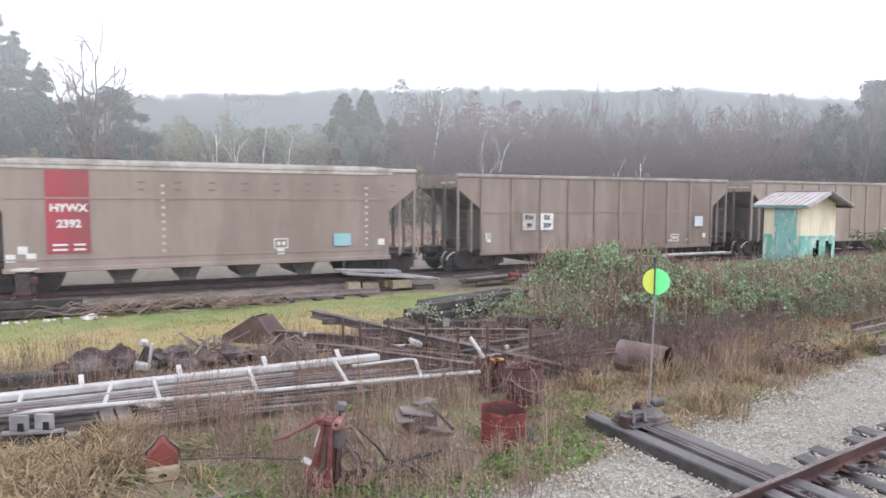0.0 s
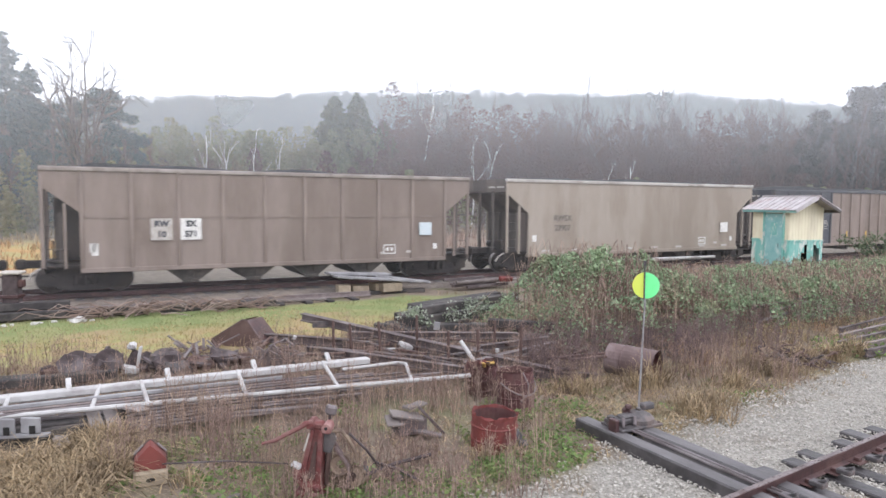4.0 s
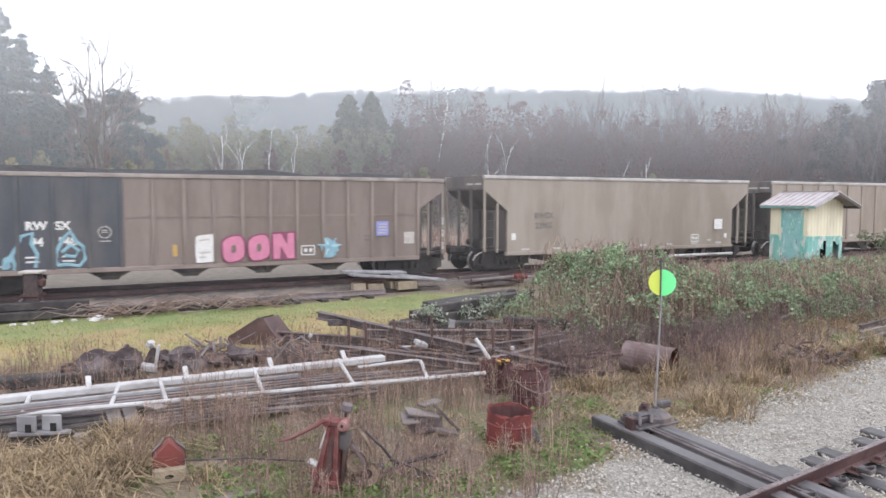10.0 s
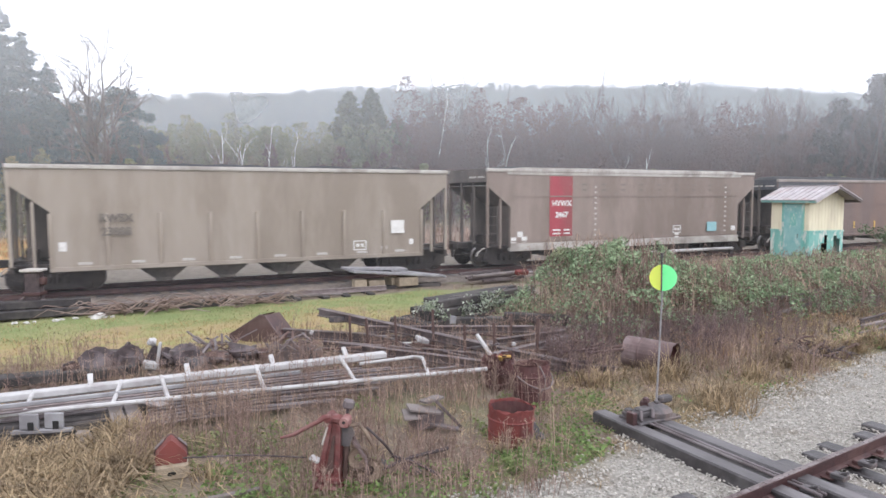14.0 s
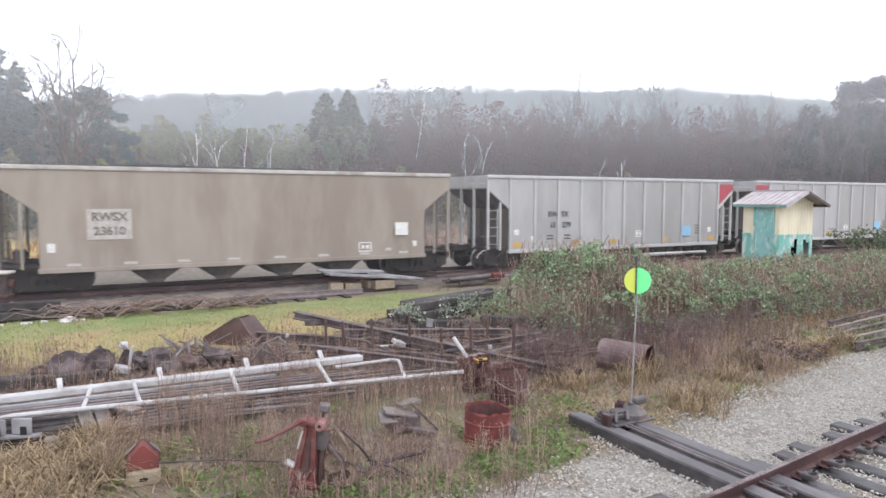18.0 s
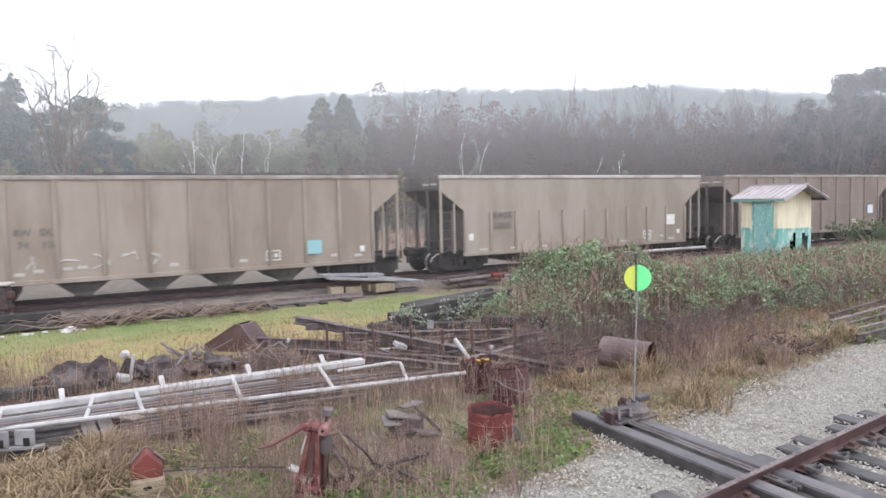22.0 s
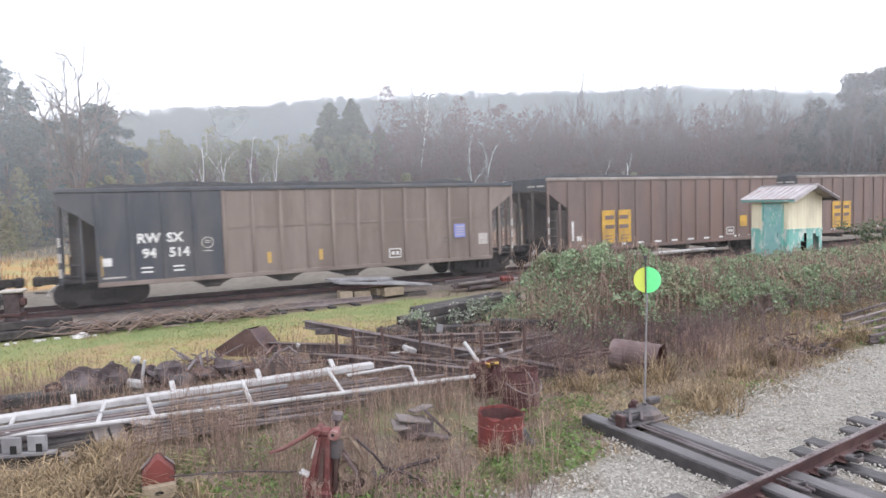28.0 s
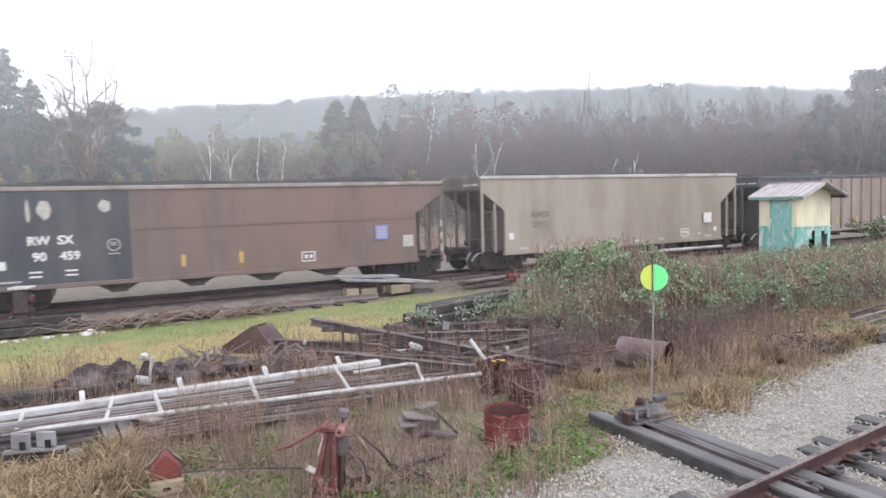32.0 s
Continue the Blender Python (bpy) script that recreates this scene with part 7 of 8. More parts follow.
# ---- trees ----
def tubes(segs, n=3):
    """Arrays of thin tapered tubes from rows of (p0, p1, r0, r1)."""
    p0, p1 = np.array([s[0] for s in segs]), np.array([s[1] for s in segs])
    r0, r1 = np.array([s[2] for s in segs])[:, None], np.array([s[3] for s in segs])[:, None]
    d = p1 - p0
    d /= np.linalg.norm(d, axis=1, keepdims=True) + 1e-9
    ref = np.where(np.abs(d[:, 2:3]) < 0.9, [[0, 0, 1.0]], [[1.0, 0, 0]])
    u = np.cross(d, ref)
    u /= np.linalg.norm(u, axis=1, keepdims=True)
    w = np.cross(d, u)
    rings = []
    for p, r in ((p0, r0), (p1, r1)):
        for k in range(n):
            a = k * math.tau / n
            rings.append(p + (u * math.cos(a) + w * math.sin(a)) * r)
    verts = np.stack(rings, 1).reshape(-1, 3)
    base = np.arange(len(segs))[:, None] * 2 * n
    faces = np.concatenate([np.stack([base[:, 0] + k, base[:, 0] + (k + 1) % n, base[:, 0] + n + (k + 1) % n, base[:, 0] + n + k], 1) for k in range(n)])
    return verts, faces


def kites(pts, size, rng, flat=0.0, long=1.5):
    """A small four-cornered leaf at each point, turned at random."""
    n = len(pts)
    u = rng.normal(size=(n, 3))
    u[:, 2] *= 1 - flat
    u /= np.linalg.norm(u, axis=1, keepdims=True)
    w = np.cross(u, rng.normal(size=(n, 3)))
    w /= np.linalg.norm(w, axis=1, keepdims=True) + 1e-9
    s = (size * rng.uniform(0.6, 1.4, n))[:, None]
    verts = np.stack([pts - u * s * long / 2, pts + w * s / 2, pts + u * s * long / 2, pts - w * s / 2], 1).reshape(-1, 3)
    return verts, np.arange(4 * n).reshape(-1, 4)


def branching(rng, height, levels, spread, trunk_r, forks=(7, 5, 4), lean=0.05, first=0.3):
    """Segments of a bare tree: a wandering leader with limbs, branches and twigs."""
    segs = []

    def limb(p, d, length, r, level):
        steps = 4 if level == 0 else 3 if level == 1 else 2
        for k in range(steps):
            d = d + rng.normal(size=3) * (0.09 if level == 0 else 0.2)
            if level:
                d[2] += 0.12
            d = d / np.linalg.norm(d)
            q = p + d * length / steps
            rr = r * (1 - 0.75 * (k + 1) / steps) + 0.003
            segs.append((p, q, max(r * (1 - 0.75 * k / steps), 0.006), max(rr, 0.005)))
            if level < levels:
                for j in range(forks[level] if level else (forks[0] if (k + 1) / steps > first else 0)):
                    a = rng.uniform(0, math.tau)
                    out = np.array([math.cos(a), math.sin(a), 0]) * spread
                    nd = d * rng.uniform(0.5, 0.9) + out + np.array([0, 0, 0.15])
                    limb(p + (q - p) * rng.uniform(0.2, 1), nd / np.linalg.norm(nd), length * rng.uniform(0.28, 0.5) * (0.85 if level else 1 - 0.35 * k / steps), rr * rng.uniform(0.4, 0.65) + 0.004, level + 1)
            p = q

    limb(np.zeros(3), np.array([rng.normal() * lean, rng.normal() * lean, 1.0]), height, trunk_r, 0)
    return segs


def bare_tree(seed, height, levels=3, spread=0.75, forks=(2, 3, 3), trunk_r=None, first=0.3):
    rng = np.random.default_rng(seed)
    segs = branching(rng, height, levels, spread, trunk_r or height * 0.012, forks, first=first)
    return segs


def pine_crown(rng, height, radius, low=0.15, clumps=330, leaves=11, size=0.34, ragged=0.5, taper=0.6, puff=1.0):
    """Branches in whorls that carry flat clumps of needles, with gaps."""
    segs, pts = [(np.zeros(3), np.array([0, 0, height]), height * 0.016, 0.03)], []
    for k in range(clumps):
        f = low + (1 - low) * rng.uniform(0, 1) ** 0.8
        reach = radius * (1 - f) ** taper * rng.uniform(1 - ragged, 1.05) + 0.06
        a = rng.uniform(0, math.tau)
        tip = np.array([math.cos(a) * reach, math.sin(a) * reach, f * height + rng.normal() * 0.25])
        if k % 4 == 0:
            segs.append((np.array([0, 0, f * height - 0.3]), tip, 0.05, 0.012))
        pts.append(tip + rng.normal(size=(leaves, 3)) * np.array([0.42, 0.42, 0.2]) * puff * (0.12 + 1.1 * (1 - f)))
    return segs, np.concatenate(pts)


def lobed_crown(rng, height, radius, lobes=26, leaves=330, low=0.2):
    """A broad crown of many rounded lobes with a ragged outline."""
    segs, pts = [(np.zeros(3), np.array([0, 0, height * 0.8]), height * 0.02, 0.04)], []
    for k in range(lobes):
        f = rng.uniform(low, 0.93)
        a, reach = rng.uniform(0, math.tau), radius * math.sqrt(max(0.05, 1 - ((f - 0.42) / 0.6) ** 2)) * rng.uniform(0.35, 0.95)
        c = np.array([math.cos(a) * reach, math.sin(a) * reach, f * height])
        segs.append((np.array([0, 0, max(0.1, f - 0.2) * height]), c, 0.09, 0.02))
        d = rng.normal(size=(leaves, 3))
        d /= np.linalg.norm(d, axis=1)[:, None]
        pts.append(c + d * rng.uniform(0.45, 1.08, (leaves, 1)) * np.array([1, 1, 0.72]) * radius * rng.uniform(0.2, 0.34))
    return segs, np.concatenate(pts)


def merged(pieces):
    """Joins (verts, faces) arrays."""
    v, f, n = [], [], 0
    for a, b in pieces:
        v.append(a)
        f.append(b + n)
        n += len(a)
    return np.concatenate(v), np.concatenate(f)


def placed(verts, x, y, z, turn, size):
    c, s = math.cos(turn), math.sin(turn)
    return verts @ np.array([[c, s, 0], [-s, c, 0], [0, 0, 1]]) * size + np.array([x, y, z])


def data_of(ob):
    me = ob.data
    bpy.data.objects.remove(ob)
    return me


def tree_kind(name, label, segs, leaf_pts, bark, leaf_mat, size, seed):
    """A tree thing with a trunk part, a limbs part and, if it has leaves, a crown."""
    rng = np.random.default_rng(seed)
    t = thing(name, label, "tree")
    thick = [s for s in segs if s[2] > 0.045]
    thin = [s for s in segs if s[2] <= 0.045]
    for pname, group, k in (("trunk", thick, 6), ("branchwork", thin, 3)):
        if group:
            v, f = tubes(group, k)
            part(pname, data_of(soup(pname, v, f, bark if pname == "trunk" or leaf_mat else leaf_mat or bark)), bark, t)
    if leaf_pts is not None:
        v, f = kites(leaf_pts, size, rng, 0.3)
        part("crown", data_of(soup("crown", v, f, leaf_mat)), leaf_mat, t)
    return t


def plant(ob, x, y, turn=0.0, size=1.0, z=GROUND - 0.1):
    return copy_thing(ob, Matrix.Translation((x, y, z)) @ Matrix.Rotation(turn, 4, "Z") @ Matrix.Scale(size / ob.scale.x, 4))


def set_tree(ob, x, y, turn=0.0, size=1.0):
    ob.matrix_world = Matrix.Translation((x, y, GROUND - 0.1)) @ Matrix.Rotation(turn, 4, "Z") @ Matrix.Scale(size, 4)
    return ob


# tall pines and bare trees beyond the field
rng = np.random.default_rng(11)
pines = []
for k in range(3):
    segs, pts = pine_crown(rng, 17, 4.4, 0.1, 300, 30, 0.4, 0.85, 0.7, 1.5)
    pines.append(tree_kind("pine_tree", "tall dark blue-green pine at the wood's edge, in mist", segs, pts, M["bark"], M["pine"], 0.2, k))
firs = []
for k in range(2):
    segs, pts = pine_crown(rng, 13, 4.6, 0.03, 640, 22, 0.34, 0.45, 0.85, 1.7)
    firs.append(tree_kind("fir_tree", "dark pointed evergreen standing out of bare woods", segs, pts, M["bark"], M["spruce"], 0.27, 10 + k))
cedars = []
for k in range(3):
    segs, pts = pine_crown(rng, 8, 2.5, 0.02, 260, 24, 0.3, 0.75, 0.75, 1.9)
    cedars.append(tree_kind("olive_cedar", "olive-green bushy cedar below the wood", segs, pts, M["bark"], M["olive"], 0.22, 20 + k))
rounds, yews = [], []
for k in range(2):
    segs, pts = lobed_crown(rng, 22.5, 6.2, 44, 420)
    rounds.append(tree_kind("broad_tree", "broad dark ivy-clad tree with a rounded crown", segs, pts, M["bark"], M["murk"], 0.3, 70 + k))
    segs, pts = lobed_crown(rng, 13.2, 2.9, 34, 300, 0.05)
    yews.append(tree_kind("bushy_evergreen", "bushy dark blue-green evergreen in mist", segs, pts, M["bark"], M["pine"], 0.2, 80 + k))
bares = []
for k in range(3):
    bares.append(tree_kind("bare_tree", "tall leafless tree with spreading twigs", bare_tree(30 + k, 15.5, 3, 0.62, (3, 4, 4), 0.2, 0.25), None, M["bark"], None, 0, k))
birches = []
for k in range(3):
    birches.append(tree_kind("birch_tree", "white-barked leafless birch at the wood edge", bare_tree(50 + k, 9.5, 2, 0.42, (1, 3, 3), 0.13, 0.3), None, M["birch"], None, 0, k))


# left stand: pines rising to the left, dark evergreens under them; two firs and olive bushes; a dark round crown
for ob, x, y, tr, sz in ((pines[0], -47.0, 73, 0.3, 1.36), (pines[1], -43.9, 72, 1.6, 1.17), (pines[2], -51.5, 74, 2.2, 1.55), (firs[0], -13.8, 100, 0.2, 1.38), (firs[1], -11.2, 106, 1.0, 1.46),
                         (bares[0], -60, 95, 0.4, 1.1), (bares[1], -60, 90, 2.0, 1.0), (bares[2], 30, 112, 1.0, 1.0), (cedars[0], -30.4, 88, 0.0, 1.2), (cedars[1], -27.2, 91, 2.0, 1.25), (cedars[2], -23.6, 90, 1.0, 1.45),
                         (birches[0], -26.6, 80, 0.5, 1.12), (birches[1], -24.4, 82, 2.4, 1.0), (birches[2], -20.6, 81, 4.0, 1.05), (rounds[0], 81.0, 123, 0.0, 1.15), (rounds[1], 74.5, 125, 1.0, 0.95), (yews[0], -35.4, 73, 0.4, 1.16), (yews[1], -32.6, 74, 1.4, 1.02)):
    set_tree(ob, x, y, tr, sz)
for ob, x, y, tr, sz in ((pines[0], -56, 80, 2.0, 1.5), (pines[1], -41.2, 71.5, 3.0, 0.98), (pines[2], -48.5, 70, 4.0, 1.05), (pines[0], -51, 67, 5.0, 0.9), (pines[1], -45.6, 70.5, 5.5, 1.0),
                         (firs[0], -7.0, 104, 5.0, 1.15), (cedars[0], -16.6, 98, 0.5, 1.45), (cedars[1], -18.9, 99, 2.5, 1.2), (cedars[2], -14.8, 97, 1.5, 1.35), (cedars[0], -10.6, 99, 3.5, 1.4), (cedars[1], -8.4, 98, 4.5, 1.3), (cedars[2], -12.4, 95, 0.2, 1.35), (cedars[0], -6.0, 97, 1.1, 1.1),
                         (yews[0], -38.6, 71, 2.3, 1.02), (yews[1], -41.8, 69, 0.3, 0.95), (yews[0], -45.2, 67, 3.3, 0.9), (yews[1], -48.5, 65, 4.3, 0.95), (yews[0], -34.0, 76, 5.3, 0.78), (yews[1], -30.4, 77, 5.0, 0.62),
                         (cedars[1], -21.5, 92, 1.0, 1.35), (cedars[2], -33.2, 92, 0.8, 1.3), (cedars[0], -25.4, 86, 2.8, 1.2), (cedars[1], -28.8, 85, 1.8, 1.1), (cedars[2], -20.0, 88, 3.8, 1.1),
                         (birches[1], -22.6, 79, 1.0, 0.95), (birches[2], -18.9, 84, 0.0, 1.0), (birches[0], 5.8, 92, 2.0, 1.15), (birches[1], 7.9, 94, 3.0, 1.1), (birches[2], 20.5, 80, 5.0, 0.7), (birches[0], 24.0, 82, 1.2, 0.8),
                         (bares[0], 74, 118, 0.7, 1.25), (bares[1], 80, 120, 1.7, 1.3), (bares[2], 70, 125, 2.7, 1.15), (rounds[0], 88.5, 125, 2.4, 1.15), (rounds[1], 98, 128, 3.4, 1.3), (rounds[0], 108, 130, 4.4, 1.3), (rounds[1], 62.5, 114, 5.4, 0.66), (rounds[0], 56.0, 118, 0.9, 0.62), (bares[0], -29, 95, 2.2, 0.8), (bares[1], 12, 120, 0.2, 0.95)):
    plant(ob, x, y, tr, sz)
# the many-stemmed bare tree that stands against the sky
fan = thing("forked_bare_tree", "many-stemmed leafless tree standing against the white sky", "tree", Matrix.Translation((-27.2, 53.8, GROUND - 0.1)) @ Matrix.Diagonal((0.52, 0.52, 0.665, 1)))
frng = np.random.default_rng(91)
fans = []


def sprig(p, d, length, r, level):
    """A wandering branch that forks into finer ones."""
    steps = 4 if level == 0 else 3
    for k in range(steps):
        d = d + frng.normal(size=3) * 0.16 + np.array([0, 0, 0.05])
        d = d / np.linalg.norm(d)
        q = p + d * length / steps
        fans.append((p, q, r * (1 - 0.6 * k / steps), r * (1 - 0.6 * (k + 1) / steps)))
        if level < 2:
            for m in range(2):
                w = d * 0.75 + frng.normal(size=3) * 0.5
                sprig(p + (q - p) * frng.uniform(0.2, 1), w / np.linalg.norm(w), length * frng.uniform(0.3, 0.5), r * 0.5 * (1 - 0.4 * k / steps), level + 1)
        p = q


for lx, top in ((-2.8, 18.4), (-1.4, 20.8), (-0.4, 19.6), (0.7, 21.4), (1.9, 19.2), (3.2, 18.0), (-0.9, 16.5)):
    p0 = np.array([lx * 0.12, frng.normal() * 0.2, 7.0])
    d0 = np.array([lx, frng.normal() * 0.8, top - 7.0])
    sprig(p0, d0 / np.linalg.norm(d0), np.linalg.norm(d0), 0.22, 0)
fans = [(a, b, max(r0, 0.045), max(r1, 0.04)) for a, b, r0, r1 in fans]
for lx in (-0.35, -0.1, 0.1, 0.35):
    fans.append((np.array([lx * 0.3, 0, 0]), np.array([lx, lx * 0.5, 7.2]), 0.22, 0.15))
v, f = tubes(fans, 4)
part("stem", data_of(soup("stem", v, f, M["bark"])), M["bark"], fan)
pale = thing("pale_dead_tree", "bleached dead tree with white limbs among dark woods", "tree", pose(-3.1, 98, GROUND, 0, 0, 30))
v, f = tubes(bare_tree(77, 17, 2, 0.4, (2, 3, 3), 0.14, 0.5), 4)
part("branchwork", data_of(soup("branchwork", v, f, M["birch"])), M["birch"], pale)


# the woods behind: bare trees without number
def woods(name, label, material, count, area, height, seed, levels=2, forks=(3, 4, 3), variants=9, spread=0.5, thick=1.0):
    rng = np.random.default_rng(seed)
    kinds = []
    for k in range(variants):
        segs = branching(rng, 1.0 * 12, levels, spread, 0.11 * thick, forks, first=0.2)
        segs = [(a, b, max(r0, 0.016 * thick), max(r1, 0.014 * thick)) for a, b, r0, r1 in segs]
        kinds.append(tubes(segs, 3))
    pieces = []
    for k in range(count):
        s, lat = area(rng)
        p = at_line(s, lat)
        v, f = kinds[rng.integers(variants)]
        pieces.append((placed(v, p.x, p.y, GROUND - 0.2, rng.uniform(0, 6.28), height(rng, p) / 12), f))
    v, f = merged(pieces)
    return soup(name, v, f, material, label, "woodland", "stuff")


woods("bare_wood", "misty brown leafless wood beyond the railway", M["twig"], 560, lambda r: (r.uniform(-75, 190), 46 + 80 * r.uniform() ** 1.2), lambda r, p: r.uniform(9, 13.0) * (0.62 if -50 < p.x < -7 else 1.0) + 2.5 * (p.x > 0) + 1.5 * (p.x > 30), 5, forks=(4, 4, 3))
woods("bare_thicket", "low brown thicket along the edge of the field", M["twig"], 260, lambda r: (r.uniform(-60, 150), r.uniform(30, 52)), lambda r, p: r.uniform(3.5, 7.0), 6, forks=(4, 4, 2), spread=0.8, thick=0.8)


def foliage_stand(name, label, material, count, area, height, seed, size):
    """Irregular evergreen and ivy-clad crowns without number."""
    rng = np.random.default_rng(seed)
    pts = []
    for k in range(count):
        s, lat = area(rng)
        p = at_line(s, lat)
        h = height(rng)
        n = int(130 + 40 * h)
        z = rng.uniform(0.05, 1, n) ** 0.8 * h
        r = (0.3 + 0.22 * h) * np.sqrt(np.clip(1.02 - z / h, 0, 1)) * rng.uniform(0.3, 1.1, n)
        a = rng.uniform(0, math.tau, n)
        pts.append(np.stack([p.x + np.cos(a) * r, p.y + np.sin(a) * r, GROUND + z], 1))
    pts = np.concatenate(pts)
    v, f = kites(pts, size, rng, 0.2)
    return soup(name, v, f, material, label, "woodland", "stuff")


foliage_stand("olive_thicket", "olive-brown thicket of cedar and ivy under the bare wood", M["olive"], 210, lambda r: (r.uniform(-70, 150), r.uniform(36, 75)), lambda r: r.uniform(2.5, 6.5), 8, 0.26)
foliage_stand("brown_wood", "dense brown winter wood behind the train", M["twig"], 560, lambda r: (lambda lat: (r.uniform(0.42 * lat - 1.4, 190), lat))(r.uniform(58, 125)), lambda r: r.uniform(11, 19), 12, 0.22)
foliage_stand("olive_wood", "olive-brown winter wood beyond the birches", M["olive"], 200, lambda r: (lambda lat: (r.uniform(0.04 * lat - 10, 0.42 * lat - 1.4), lat))(r.uniform(66, 110)), lambda r: r.uniform(7.5, 14.5), 13, 0.22)
foliage_stand("olive_understory", "olive misty understory below the birches", M["olive"], 120, lambda r: (r.uniform(-45, 8), r.uniform(50, 100)), lambda r: r.uniform(3, 8), 10, 0.26)
foliage_stand("dark_understory", "dark misty understory at the foot of the wood", M["twig"], 280, lambda r: (r.uniform(5, 190), r.uniform(44, 110)), lambda r: r.uniform(3, 9.5), 9, 0.3)


# ---- the hill ----
def ridge(x):
    """Height of the hill's crest along its length."""
    return 84 + 3 * math.exp(-((x - 170) / 150) ** 2) - 0.0001 * (x - 40) ** 2 + 2.5 * noise.noise((x * 0.02, 0, 0))


def hill():
    nx, ny = 120, 26
    verts = []
    for j in range(ny):
        f = j / (ny - 1)
        for i in range(nx):
            x = -650 + 1500 * i / (nx - 1)
            y = 210 + 420 * f
            h = max(ridge(x), 10) * (math.sin(min(f * 1.12, 1.0) * math.pi / 2) ** 1.3)
            verts.append((x, y, GROUND - 0.5 + h + 3 * noise.noise((x * 0.012, y * 0.012, 5)) * min(1, f * 3)))
    i = np.arange(nx * (ny - 1)).reshape(ny - 1, nx)[:, :-1].ravel()
    ob = soup("hill", verts, np.stack([i, i + 1, i + nx + 1, i + nx], 1), M["hill"], "long wooded hill in mist", "hill", "structure", smooth=True)
    rng = np.random.default_rng(3)
    pts, crests = [], []
    for k in range(7600):
        f = rng.uniform(0.12, 1) if k % 2 else rng.uniform(0.85, 0.905)
        x, y = rng.uniform(-420, 640), 210 + 420 * f
        z = max(ridge(x), 10) * (math.sin(min(f * 1.12, 1.0) * math.pi / 2) ** 1.3) + 3 * noise.noise((x * 0.012, y * 0.012, 5)) * min(1, f * 3)
        h = rng.uniform(3.5, 7.0)
        crest = k % 2 == 0
        d = rng.normal(size=(44 if crest else 24, 3))
        d /= np.linalg.norm(d, axis=1)[:, None]
        q = d * np.array([h * 0.62, h * 0.62, h * 0.5]) + np.array([x, y, z + h * 0.34])
        (crests if crest else pts).append(q)
    v, f = merged([kites(np.concatenate(pts), 1.25, rng, 0.2, 1.2), kites(np.concatenate(crests), 2.1, rng, 0.2, 1.1)])
    soup("hill_woods", v, f, M["hill"], "pale misty tree crowns on the hill", "woodland", "stuff")


hill()


# ---- flat upright sheets that stand in for the haze before train, wood and hill ----
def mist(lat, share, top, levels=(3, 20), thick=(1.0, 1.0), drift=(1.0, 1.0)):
    """One thin see-through sheet in place of haze: a veil that scatters daylight, set denser with height."""
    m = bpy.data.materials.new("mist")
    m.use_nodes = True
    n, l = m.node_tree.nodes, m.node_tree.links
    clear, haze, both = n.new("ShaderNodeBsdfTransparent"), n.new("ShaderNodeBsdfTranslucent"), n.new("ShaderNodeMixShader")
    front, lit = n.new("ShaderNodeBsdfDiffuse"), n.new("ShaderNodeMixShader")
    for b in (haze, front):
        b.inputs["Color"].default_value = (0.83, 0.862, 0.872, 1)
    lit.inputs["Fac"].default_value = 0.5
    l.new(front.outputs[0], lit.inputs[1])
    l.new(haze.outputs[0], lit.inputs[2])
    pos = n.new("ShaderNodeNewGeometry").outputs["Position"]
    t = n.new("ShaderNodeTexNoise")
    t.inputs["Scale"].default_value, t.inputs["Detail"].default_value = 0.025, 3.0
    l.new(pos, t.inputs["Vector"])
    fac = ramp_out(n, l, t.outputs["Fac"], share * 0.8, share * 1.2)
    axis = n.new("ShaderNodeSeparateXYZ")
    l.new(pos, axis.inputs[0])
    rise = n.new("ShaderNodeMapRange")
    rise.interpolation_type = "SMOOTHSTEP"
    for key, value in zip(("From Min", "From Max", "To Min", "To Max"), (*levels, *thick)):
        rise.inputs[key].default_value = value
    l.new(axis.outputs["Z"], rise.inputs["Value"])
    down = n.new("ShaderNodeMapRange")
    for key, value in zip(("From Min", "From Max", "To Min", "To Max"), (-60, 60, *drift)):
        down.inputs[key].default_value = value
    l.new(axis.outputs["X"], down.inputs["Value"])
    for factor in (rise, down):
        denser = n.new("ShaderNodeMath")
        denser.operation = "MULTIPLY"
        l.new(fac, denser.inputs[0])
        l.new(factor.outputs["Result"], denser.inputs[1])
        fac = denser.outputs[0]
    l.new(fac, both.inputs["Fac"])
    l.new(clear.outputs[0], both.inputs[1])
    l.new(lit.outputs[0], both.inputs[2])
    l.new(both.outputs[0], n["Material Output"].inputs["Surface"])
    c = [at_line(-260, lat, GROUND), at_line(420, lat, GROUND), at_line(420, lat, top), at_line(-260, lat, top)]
    ob = soup("haze_sheet", [tuple(p) for p in c], [(0, 1, 2, 3)], m, "flat translucent sheet standing in for misty haze", "mist", "stuff")
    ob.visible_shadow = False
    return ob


# near sheet added as a faint veil that lifts the train's dark tones
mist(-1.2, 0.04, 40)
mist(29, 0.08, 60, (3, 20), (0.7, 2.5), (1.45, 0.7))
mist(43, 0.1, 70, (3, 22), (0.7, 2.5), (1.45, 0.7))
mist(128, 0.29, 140)

